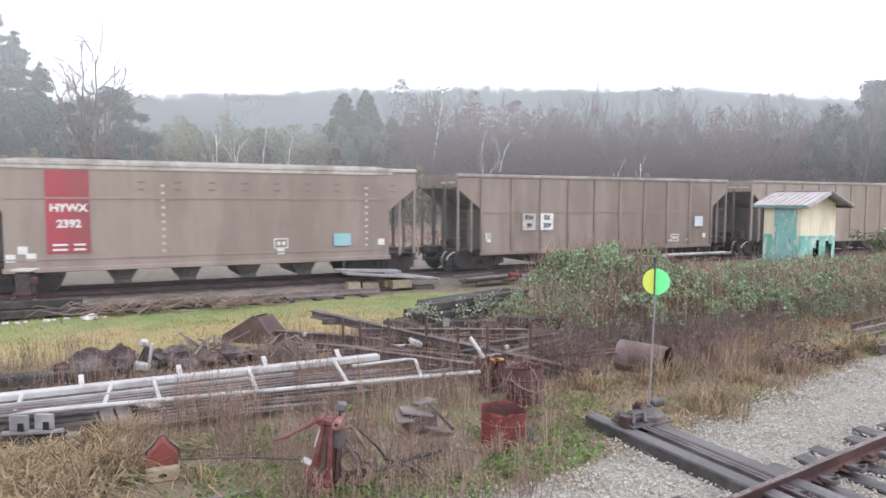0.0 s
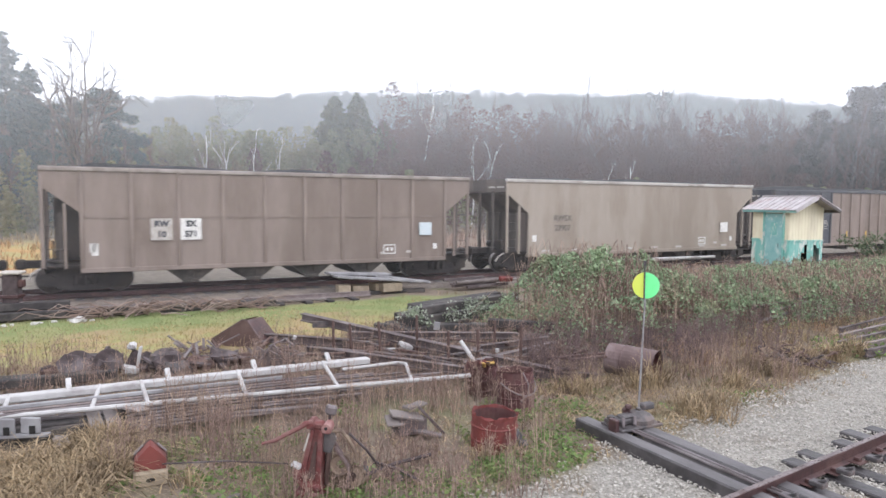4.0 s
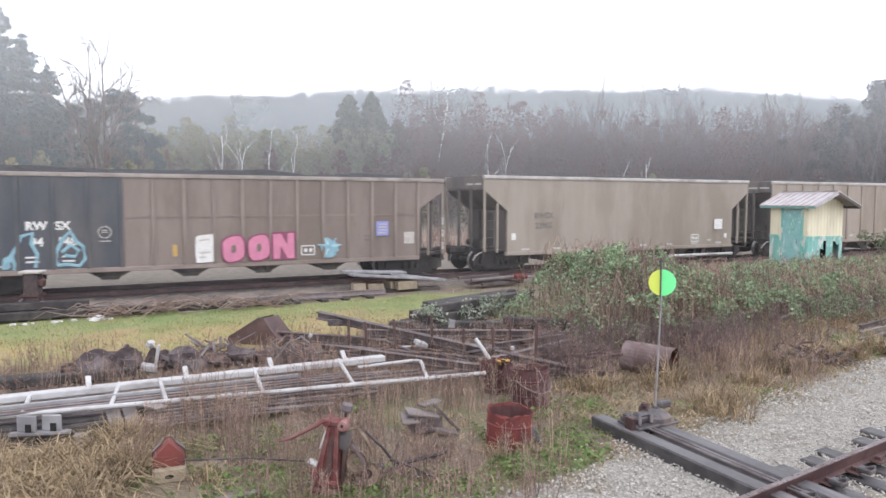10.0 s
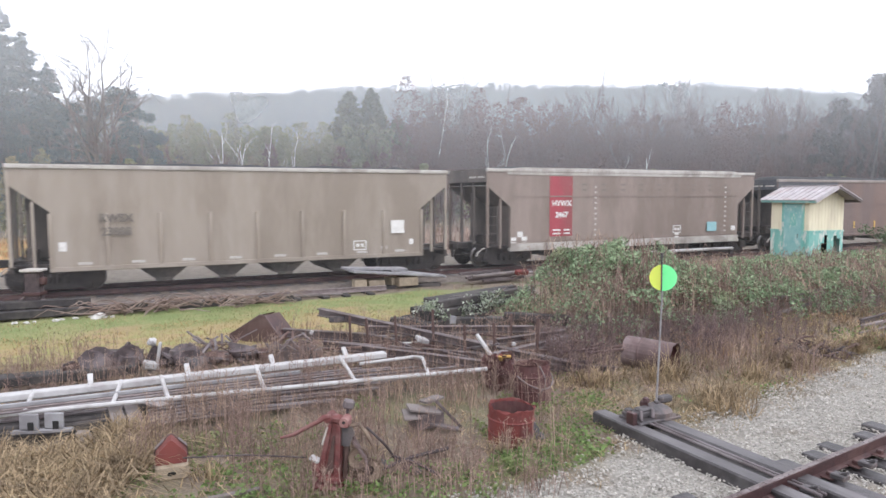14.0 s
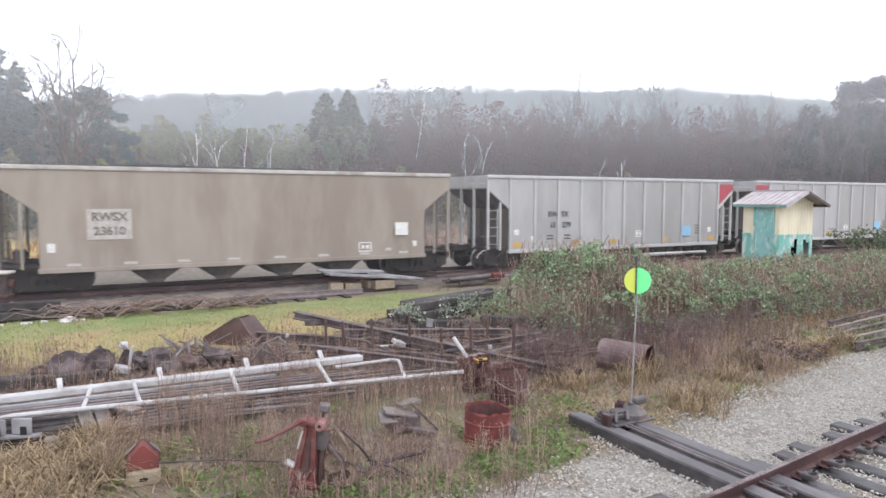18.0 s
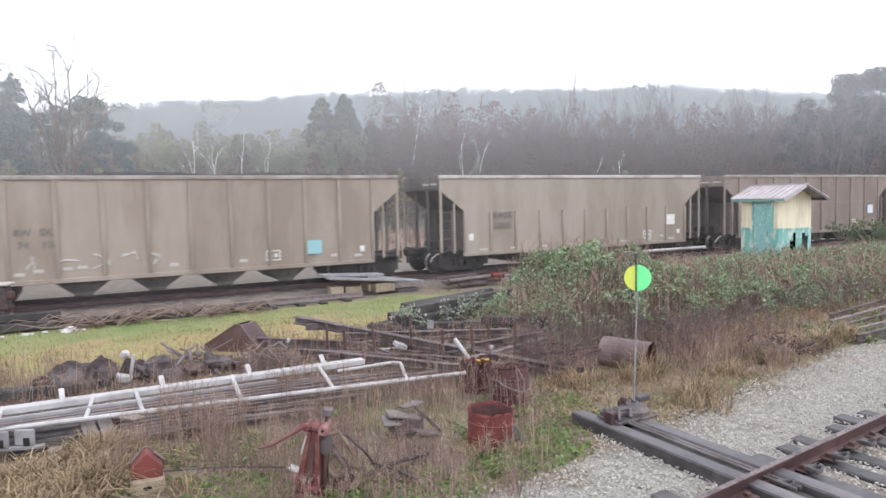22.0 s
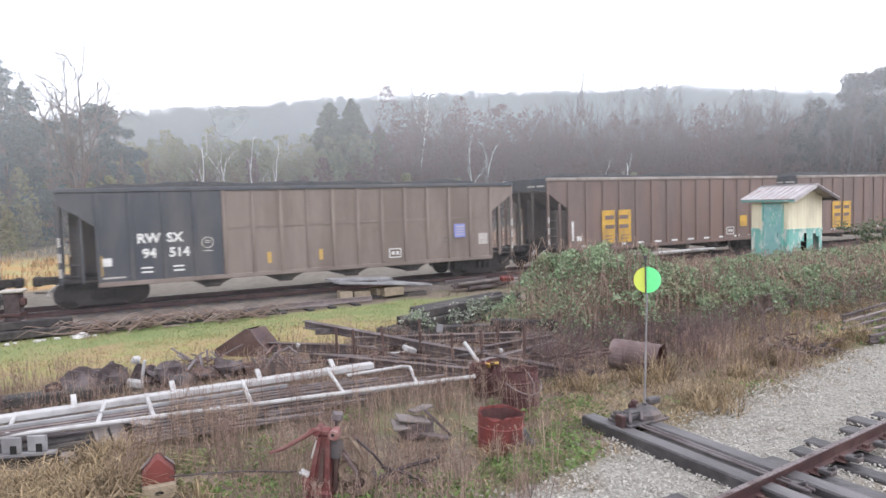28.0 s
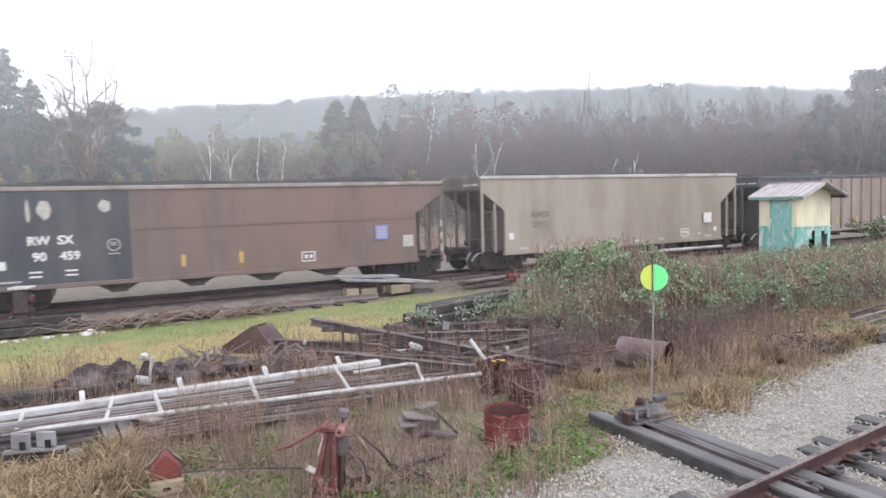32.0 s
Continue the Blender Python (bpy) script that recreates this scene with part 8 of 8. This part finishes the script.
# ---- grasses, weeds and brambles ----
def blades(pts, height, width, lean, rng, bend=0.5):
    """Curved two-piece blades or stalks rooted at pts."""
    n = len(pts)
    a = rng.uniform(0, math.tau, n)
    d = np.stack([np.cos(a), np.sin(a), np.zeros(n)], 1)
    h = (height * rng.uniform(0.55, 1.25, n))[:, None]
    w = (width * rng.uniform(0.7, 1.3, n))[:, None]
    b = rng.uniform(0, math.tau, n)
    side = np.stack([np.cos(b), np.sin(b), np.zeros(n)], 1) * w / 2
    k = (lean * rng.uniform(0.2, 1.4, n))[:, None]
    up = np.array([[0, 0, 1.0]])
    mid = pts + up * h * 0.55 + d * h * k * 0.35
    tip = pts + up * h * np.maximum(1 - bend * k, 0.15) + d * h * k
    verts = np.stack([pts - side, pts + side, mid + side * 0.8, mid - side * 0.8, tip + side * 0.25, tip - side * 0.25], 1).reshape(-1, 3)
    base = np.arange(n)[:, None] * 6
    faces = np.concatenate([base + np.array([[0, 1, 2, 3]]), base + np.array([[3, 2, 4, 5]])])
    return verts, faces


def ground_points(rng, n, box, keep=None, clump=0.0, per=1):
    """n points on the ground in a box of x and y; in clumps where asked."""
    x0, x1, y0, y1 = box
    m = max(1, n // per)
    c = np.stack([rng.uniform(x0, x1, m), rng.uniform(y0, y1, m)], 1)
    p = np.repeat(c, per, 0) + rng.normal(size=(m * per, 2)) * clump
    if keep is not None:
        p = p[np.array([keep(x, y) for x, y in p])]
    z = np.array([ground_height(x, y) for x, y in p]) - 0.01
    return np.column_stack([p, z])


def grass(name, label, material, n, box, height, width, lean, seed, keep=None, clump=0.0, per=1, bend=0.5):
    rng = np.random.default_rng(seed)
    v, f = blades(ground_points(rng, n, box, keep, clump, per), height, width, lean, rng, bend)
    return soup(name, v, f, material, label, "grass", "stuff")


def patch(x, y, scale, seed):
    return noise.noise((x * scale + seed * 9.1, y * scale, seed))


def on_chippings(x, y):
    s, lat = line_of(x, y)
    return lat < -15.2 + 0.2 * (s + 1.2)


def lawn_here(x, y):
    s, lat = line_of(x, y)
    return -8.3 + 0.5 * patch(x, y, 0.8, 1) < lat < -2.5 + 0.3 * patch(x, y, 1.0, 2) and s < -1 + 1.5 * patch(x, y, 0.6, 3)


grass("mown_grass", "short bright green and yellow winter grass beside the line", M["lawn"], 60000, (-19, 4, 10.5, 23.5), 0.07, 0.016, 0.9, 1, lambda x, y: lawn_here(x, y) and line_of(x, y)[1] > -5.4 + 1.1 * patch(x, y, 0.45, 18))
grass("yellowed_grass", "short yellowed winter grass between lawn and scrap", M["yellowgrass"], 45000, (-19, 3, 10.0, 21), 0.075, 0.016, 1.0, 11, lambda x, y: lawn_here(x, y) and line_of(x, y)[1] < -4.9 + 1.1 * patch(x, y, 0.45, 18))
grass("lawn_edge_grass", "yellow-brown seed stalks at the edge of the mown grass", M["straw"], 2600, (-13, 0, 11.5, 17), 0.3, 0.009, 0.5, 2, lambda x, y: -8.9 < line_of(x, y)[1] < -6.3, 0.06, 4)
grass("line_edge_grass", "tufts of bleached grass along the old rail", M["straw"], 3600, (-16, 8, 14, 26), 0.2, 0.012, 0.8, 3, lambda x, y: -2.6 < line_of(x, y)[1] < -1.75 and patch(x, y, 1.2, 4) > -0.1, 0.05, 6)
grass("straw_tangle", "tangled heap of bleached dry grass", M["straw"], 11000, (-6.6, -2.7, 6.2, 8.9), 0.5, 0.013, 1.5, 4, lambda x, y: y < 7.6 + 0.95 * math.exp(-((x + 3.95) / 0.5) ** 2) + 0.2 * patch(x, y, 1.5, 5) and not (-3.4 < x < -2.6 and y > 6.35), 0.08, 14, 0.55)
grass("straw_tufts", "upright tufts of pale straw beside the chippings", M["straw"], 1000, (3.0, 7.2, 9.6, 12.6), 0.3, 0.011, 0.9, 5, lambda x, y: not on_chippings(x, y) and patch(x, y, 0.9, 6) > -0.05, 0.09, 22, 0.45)
grass("bank_straw", "dry orange-brown grass on the bank", M["straw"], 8500, (5.4, 15, 11.2, 19), 0.34, 0.013, 1.0, 6, lambda x, y: -14.9 + 0.2 * (line_of(x, y)[0] + 1) < line_of(x, y)[1] < -11.0, 0.1, 12, 0.5)
grass("litter", "flattened brown grass litter between the scrap", M["straw"], 16000, (-8, 5, 6.2, 12.5), 0.13, 0.011, 1.8, 7, lambda x, y: not on_chippings(x, y) and patch(x, y, 0.7, 7) > -0.25 and not (x < -3.4 and 7.7 < y < 9.4) and not (-3.4 < x < -2.6 and 6.5 < y < 7.5), 0.05, 5, 0.5)
grass("yard_litter", "brown grass litter between scrap and grass strip", M["cane"], 9000, (-8, 6, 10.5, 16.5), 0.16, 0.012, 1.6, 8, lambda x, y: line_of(x, y)[1] < -7.6, 0.05, 5, 0.5)
grass("edge_straw", "thin straw growing into the edge of the chippings", M["straw"], 2600, (0.2, 10, 6.2, 14), 0.16, 0.009, 1.1, 9, lambda x, y: abs(line_of(x, y)[1] + 15.35 - 0.2 * (line_of(x, y)[0] + 1.2)) < 0.4, 0.04, 8, 0.5)


grass("dry_litter", "matted straw litter beside the chippings", M["straw"], 9000, (1.4, 8.4, 9.0, 13.4), 0.14, 0.01, 1.7, 10, lambda x, y: not on_chippings(x, y) and line_of(x, y)[1] < -11.2, 0.05, 6, 0.5)
grass("bank_sedge", "orange tussocks on the bank below the brambles", M["sedge"], 3600, (5.2, 12, 11.6, 17), 0.36, 0.012, 1.1, 12, lambda x, y: -13.6 + 0.2 * (line_of(x, y)[0] + 1) < line_of(x, y)[1] < -11.0 and patch(x, y, 0.8, 19) > -0.1, 0.1, 14, 0.5)
rng_t = np.random.default_rng(71)
for x, y, n, h in ((4.35, 10.05, 70, 0.5), (4.65, 10.2, 50, 0.42), (4.05, 10.3, 50, 0.36), (2.55, 10.9, 120, 0.45), (2.2, 11.0, 80, 0.35), (5.3, 11.4, 140, 0.4), (4.0, 9.6, 60, 0.42), (4.3, 9.5, 60, 0.4), (3.9, 9.85, 50, 0.5), (7.4, 13.0, 160, 0.5), (8.2, 13.4, 160, 0.5), (6.2, 12.6, 140, 0.45), (9.0, 13.9, 160, 0.5), (3.5, 11.2, 100, 0.5), (6.4, 12.1, 160, 0.42), (3.95, 11.45, 90, 0.6), (-5.2, 7.5, 200, 0.45), (-4.0, 8.2, 220, 0.5), (-3.7, 7.3, 120, 0.45), (-2.6, 7.3, 60, 0.3), (0.7, 8.1, 60, 0.3), (1.05, 8.15, 60, 0.28)):
    p = np.column_stack([x + rng_t.normal(size=n) * 0.1, y + rng_t.normal(size=n) * 0.1, np.full(n, GROUND - 0.02)])
    v, f = blades(p, h, 0.014, 0.85, rng_t, 0.45)
    soup("straw_tuft", v, f, M["straw"], "single tuft of pale straw", "grass", "stuff")


def weeds(name, label, n, box, height, seed, keep=None, twigs=8, width=0.008, material="cane", heads=0.009):
    """Dead branching stalks: a stem and short side twigs with seed heads."""
    rng = np.random.default_rng(seed)
    roots = ground_points(rng, n, box, keep, 0.12, 5)
    segs, tips = [], []
    for p in roots:
        h = height * rng.uniform(0.5, 1.2)
        d = np.array([rng.normal() * 0.12, rng.normal() * 0.12, 1.0])
        top = p + d * h
        segs.append((p, top, width * 0.6, width * 0.25))
        for k in range(twigs):
            f = rng.uniform(0.3, 1.0)
            q = p + d * h * f
            e = q + np.array([rng.normal() * 0.5, rng.normal() * 0.5, rng.uniform(0.3, 1.0)]) * h * rng.uniform(0.08, 0.22)
            segs.append((q, e, width * 0.3, width * 0.22))
            tips += [e, e + rng.normal(size=3) * 0.03]
    v, f = merged([tubes(segs, 3), kites(np.array(tips), heads, rng, 0.2, 1.6)])
    return soup(name, v, f, M[material], label, "weeds", "stuff")


weeds("dead_weeds", "reddish-brown dead weed stalks in front of the frame", 1700, (-3.6, 1.4, 7.5, 10.6), 0.62, 21, lambda x, y: patch(x, y, 0.8, 11) > (-0.28 if x > -2.0 else -0.08) and not (0.4 < x < 1.3 and y < 9.2) and not (-0.75 < x < 0.35 and 7.9 < y < 8.9))
weeds("dead_weeds", "dead brown stalks below the brambles", 1700, (1.7, 8.2, 11.0, 15.8), 0.68, 22, lambda x, y: -13.5 < line_of(x, y)[1] < -10.9 and not (3.0 < x < 4.5 and y < 12.6), 9, 0.009, "purplecane", 0.012)
weeds("dead_weeds", "tall purple-brown stalks on the bank", 2600, (7, 24, 13, 26), 0.95, 23, lambda x, y: -12.6 < line_of(x, y)[1] < -9.2 and line_of(x, y)[0] > 3.5, 9, 0.01, "purplecane", 0.014)
weeds("dead_weeds", "dead stalks among girders and scrap", 800, (-3.5, 3.2, 10.8, 15.0), 0.6, 24, lambda x, y: patch(x, y, 0.7, 12) > -0.3)
weeds("dead_weeds", "reddish dead stalks beside the lying drum", 200, (4.5, 6.6, 11.2, 13.0), 0.66, 27)
weeds("dead_weeds", "thin dead stalks along the scrap row", 500, (-8, -3, 9.8, 13.2), 0.45, 25)
weeds("dead_weeds", "short dead stalks round the jack", 420, (-2.2, 1.2, 6.6, 8.0), 0.4, 26)


def herbs(name, label, n, box, seed, keep, size=0.035, h=0.1):
    rng = np.random.default_rng(seed)
    p = ground_points(rng, n, box, keep, 0.09, 9)
    p[:, 2] += rng.uniform(0.0, h, len(p))
    v, f = kites(p, size, rng, 0.6, 1.7)
    return soup(name, v, f, M["herb"], label, "weeds", "stuff")


herbs("green_herbs", "low green herbs round the drum and jack", 16500, (-3.4, 2.4, 6.1, 10.4), 31, lambda x, y: not on_chippings(x, y) and (patch(x, y, 0.9, 14) > 0.05 if y > 7.7 else patch(x, y, 0.9, 14) > -0.25) and not (-1 < x < 0.4 and 7.9 < y))
herbs("green_patch", "bright green herb patch beside the red drum", 1500, (0.5, 1.35, 7.3, 8.1), 34, lambda x, y: ((x - 0.92) / 0.4) ** 2 + ((y - 7.7) / 0.35) ** 2 < 1, 0.035, 0.1)
herbs("green_patch", "green moss and herbs beside the head block", 800, (1.5, 2.5, 8.7, 10.2), 32, lambda x, y: not on_chippings(x, y), 0.03, 0.07)
herbs("green_patch", "sparse green herbs in the straw by the chippings", 1500, (1.6, 6.0, 8.9, 12.0), 35, lambda x, y: not on_chippings(x, y) and patch(x, y, 1.1, 17) > 0.1, 0.035, 0.1)
herbs("bank_herbs", "scattered green leaves on the bank", 2600, (8.4, 12, 13.6, 17), 33, lambda x, y: patch(x, y, 0.6, 15) > -0.1, 0.05, 0.2)


# ---- brambles ----
def bramble_top(s):
    """Height of the thicket along the line."""
    h = 1.25 + 0.72 * math.exp(-((s + 0.4) / 2.2) ** 2) + 0.16 * noise.noise((s * 0.8, 0, 0)) + 0.1 * noise.noise((s * 2.3, 4, 0))
    return h * min(1.0, max(0.0, (s + 2.7) / 1.7))


def brambles():
    rng = np.random.default_rng(41)
    pts = []
    while len(pts) < 70000:
        s = rng.uniform(-3.4, 24)
        if s > 7 and rng.uniform() < 0.5 or s < -1.2 and rng.uniform() < 0.45:
            continue
        u = rng.uniform(-1, 1)
        half = 2.25 + 0.35 * noise.noise((s * 0.7, 8, 0)) + 0.03 * max(s, 0)
        lat = -9.35 + u * half + 0.03 * s
        crest = bramble_top(s) * math.sqrt(max(0.0, 1 - (abs(u) ** 2.6))) * (1 + 0.22 * noise.noise((s * 1.6, lat * 1.6, 2)))
        if crest < 0.1:
            continue
        depth = rng.exponential(0.16) if rng.uniform() < 0.8 else rng.uniform(0, crest)
        z = crest - depth
        if z < 0.05 or noise.noise((s * 1.9, lat * 1.9, z * 1.9)) < -0.06 + 0.14 * (z < crest * 0.45):
            continue
        p = at_line(s, lat, GROUND + z)
        pts.append((p.x, p.y, p.z))
    v, f = kites(np.array(pts), 0.05, rng, 0.35, 1.4)
    soup("bramble_leaves", v, f, M["leaf"], "green bramble leaves over a dense thicket", "brambles", "stuff")
    dead = []
    for k in range(15000):
        s = rng.uniform(-4.2, 22)
        lat = -10.6 + rng.normal() * 1.0 + 0.03 * s
        hz = max(0.25, bramble_top(s) * math.exp(-((lat + 9.4) / 1.7) ** 2)) * rng.uniform(0.0, 1.08)
        if noise.noise((s * 1.3, lat * 1.3, 3 + hz)) < -0.12:
            continue
        dead.append(tuple(at_line(s, lat, GROUND + hz)))
    v, f = kites(np.array(dead), 0.05, rng, 0.1, 1.5)
    soup("withered_leaves", v, f, M["deadleaf"], "withered tan leaves hanging in the brambles", "brambles", "stuff")
    segs = []
    for k in range(3000):
        s = rng.uniform(-3.2, 22)
        lat = -9.2 + rng.uniform(-2.0, 1.6)
        p = np.array(at_line(s, lat, GROUND))
        h = bramble_top(s) * rng.uniform(0.6, 1.12) + 0.1
        a = rng.uniform(0, math.tau)
        out = np.array([math.cos(a), math.sin(a), 0]) * rng.uniform(0.2, 1.0)
        q, e = p + out * 0.4 + np.array([0, 0, h]), p + out * 1.2 + np.array([0, 0, h * rng.uniform(0.3, 0.9)])
        m = p + out * 0.08 + np.array([0, 0, h * 0.6])
        segs += [(p, m, 0.008, 0.007), (m, q, 0.007, 0.006), (q, e, 0.006, 0.003)]
    v, f = tubes(segs, 3)
    soup("bramble_canes", v, f, M["cane"], "brown arching bramble canes", "brambles", "stuff")
    ivy = []
    for k in range(3400):
        t, w = rng.uniform(0, 1), rng.uniform(-0.6, 0.6)
        p = Vector((-0.5, 15.9, 0.05)).lerp(Vector((2.4, 18.6, 0.3)), t) + Vector((0.5, -0.5, 0)) * w
        if noise.noise((p.x * 2, p.y * 2, 1)) < -0.05:
            continue
        ivy.append((p.x, p.y, 0.34 - abs(w) * 0.35 + rng.uniform(-0.25, 0.05)))
    v, f = kites(np.array(ivy), 0.05, rng, 0.3, 1.2)
    soup("ivy", v, f, M["ivyleaf"], "pale-edged ivy trailing over black timbers", "ivy", "stuff")


brambles()


def shrub(x, y, h, w, seed):
    """A leafy bush: a few stems and rounded clumps of small leaves with gaps."""
    t = thing("shrub", "dull green leafy shrub standing above the brambles", "shrub", pose(x, y, GROUND, 0, 0, 0))
    rng = np.random.default_rng(seed)
    pts, stems = [], []
    for k in range(26):
        c = np.array([rng.normal() * w * 0.3, rng.normal() * w * 0.3, h * rng.uniform(0.25, 0.86)])
        stems.append((np.zeros(3), c, 0.03, 0.01))
        pts.append(c + rng.normal(size=(110, 3)) * np.array([0.2, 0.2, 0.15]) * w * 0.5)
    v, f = tubes(stems, 4)
    part("stems", data_of(soup("stems", v, f, M["cane"])), M["cane"], t)
    v, f = kites(np.concatenate(pts), 0.07, rng, 0.3, 1.4)
    part("crown", data_of(soup("crown", v, f, M["shrub"])), M["shrub"], t)


shrub(19.6, 28.2, 2.2, 1.7, 3)
shrub(22.4, 29.6, 2.0, 1.6, 5)


# ---- the sedge field beyond the line ----
grass("sedge_field", "orange-brown sedge field beyond the railway", M["sedge"], 30000, (-60, 70, 26, 72), 0.45, 0.06, 0.5, 51, lambda x, y: 10.5 < line_of(x, y)[1] < 34 and patch(x, y, 0.15, 16) > -0.4 and line_of(x, y)[0] - 0.2 * line_of(x, y)[1] < -5.6 + 2.0 * patch(x, y, 0.2, 20), 0.25, 9)
grass("field_brush", "dull brown brush and dead stalks beyond the railway", M["cane"], 16000, (-14, 70, 22, 75), 0.9, 0.05, 0.5, 53, lambda x, y: 10.0 < line_of(x, y)[1] < 34 and line_of(x, y)[0] - 0.2 * line_of(x, y)[1] > -6.4, 0.3, 9)
grass("far_rough_grass", "dull rough grass at the foot of the wood", M["straw"], 9000, (-70, 110, 36, 100), 0.8, 0.07, 0.6, 52, lambda x, y: 28 < line_of(x, y)[1] < 46, 0.4, 9)


# ---- chippings ----
def chip_mesh(seed):
    bm = bmesh.new()
    rng = random.Random(seed)
    bmesh.ops.convex_hull(bm, input=[bm.verts.new((rng.uniform(-1, 1), rng.uniform(-1, 1), rng.uniform(-0.7, 0.7))) for _ in range(9)])
    loose = [v for v in bm.verts if not v.link_faces]
    bmesh.ops.delete(bm, geom=loose, context="VERTS")
    bmesh.ops.triangulate(bm, faces=bm.faces)
    bm.verts.index_update()
    v, f = np.array([v.co for v in bm.verts]), np.array([[x.index for x in p.verts] for p in bm.faces])
    bm.free()
    return v, f


def chippings():
    rng = np.random.default_rng(61)
    kinds = [chip_mesh(k) for k in range(8)]
    pieces, count = [], 0
    while count < 34000:
        s, lat = -10 + 17 * rng.uniform() ** 1.2, rng.uniform(-19.5, -14.4)
        edge = -15.2 + 0.2 * (s + 1.2) + 0.45 * noise.noise((s * 1.1, lat, 3))
        if lat > edge + abs(rng.normal()) * 0.18:
            continue
        p = at_line(s, lat)
        if p.y < 5.5:
            continue
        v, f = kinds[rng.integers(8)]
        r = rng.uniform(0.01, 0.024)
        pieces.append((placed(v * r, p.x, p.y, GROUND + 0.03 + 0.012 * rng.uniform(), rng.uniform(0, 6.28), 1.0), f))
        count += 1
    v, f = merged(pieces)
    soup("chippings", v, f, M["stone"], "pale limestone chippings beside the near track", "gravel", "stuff")


chippings()


motions()
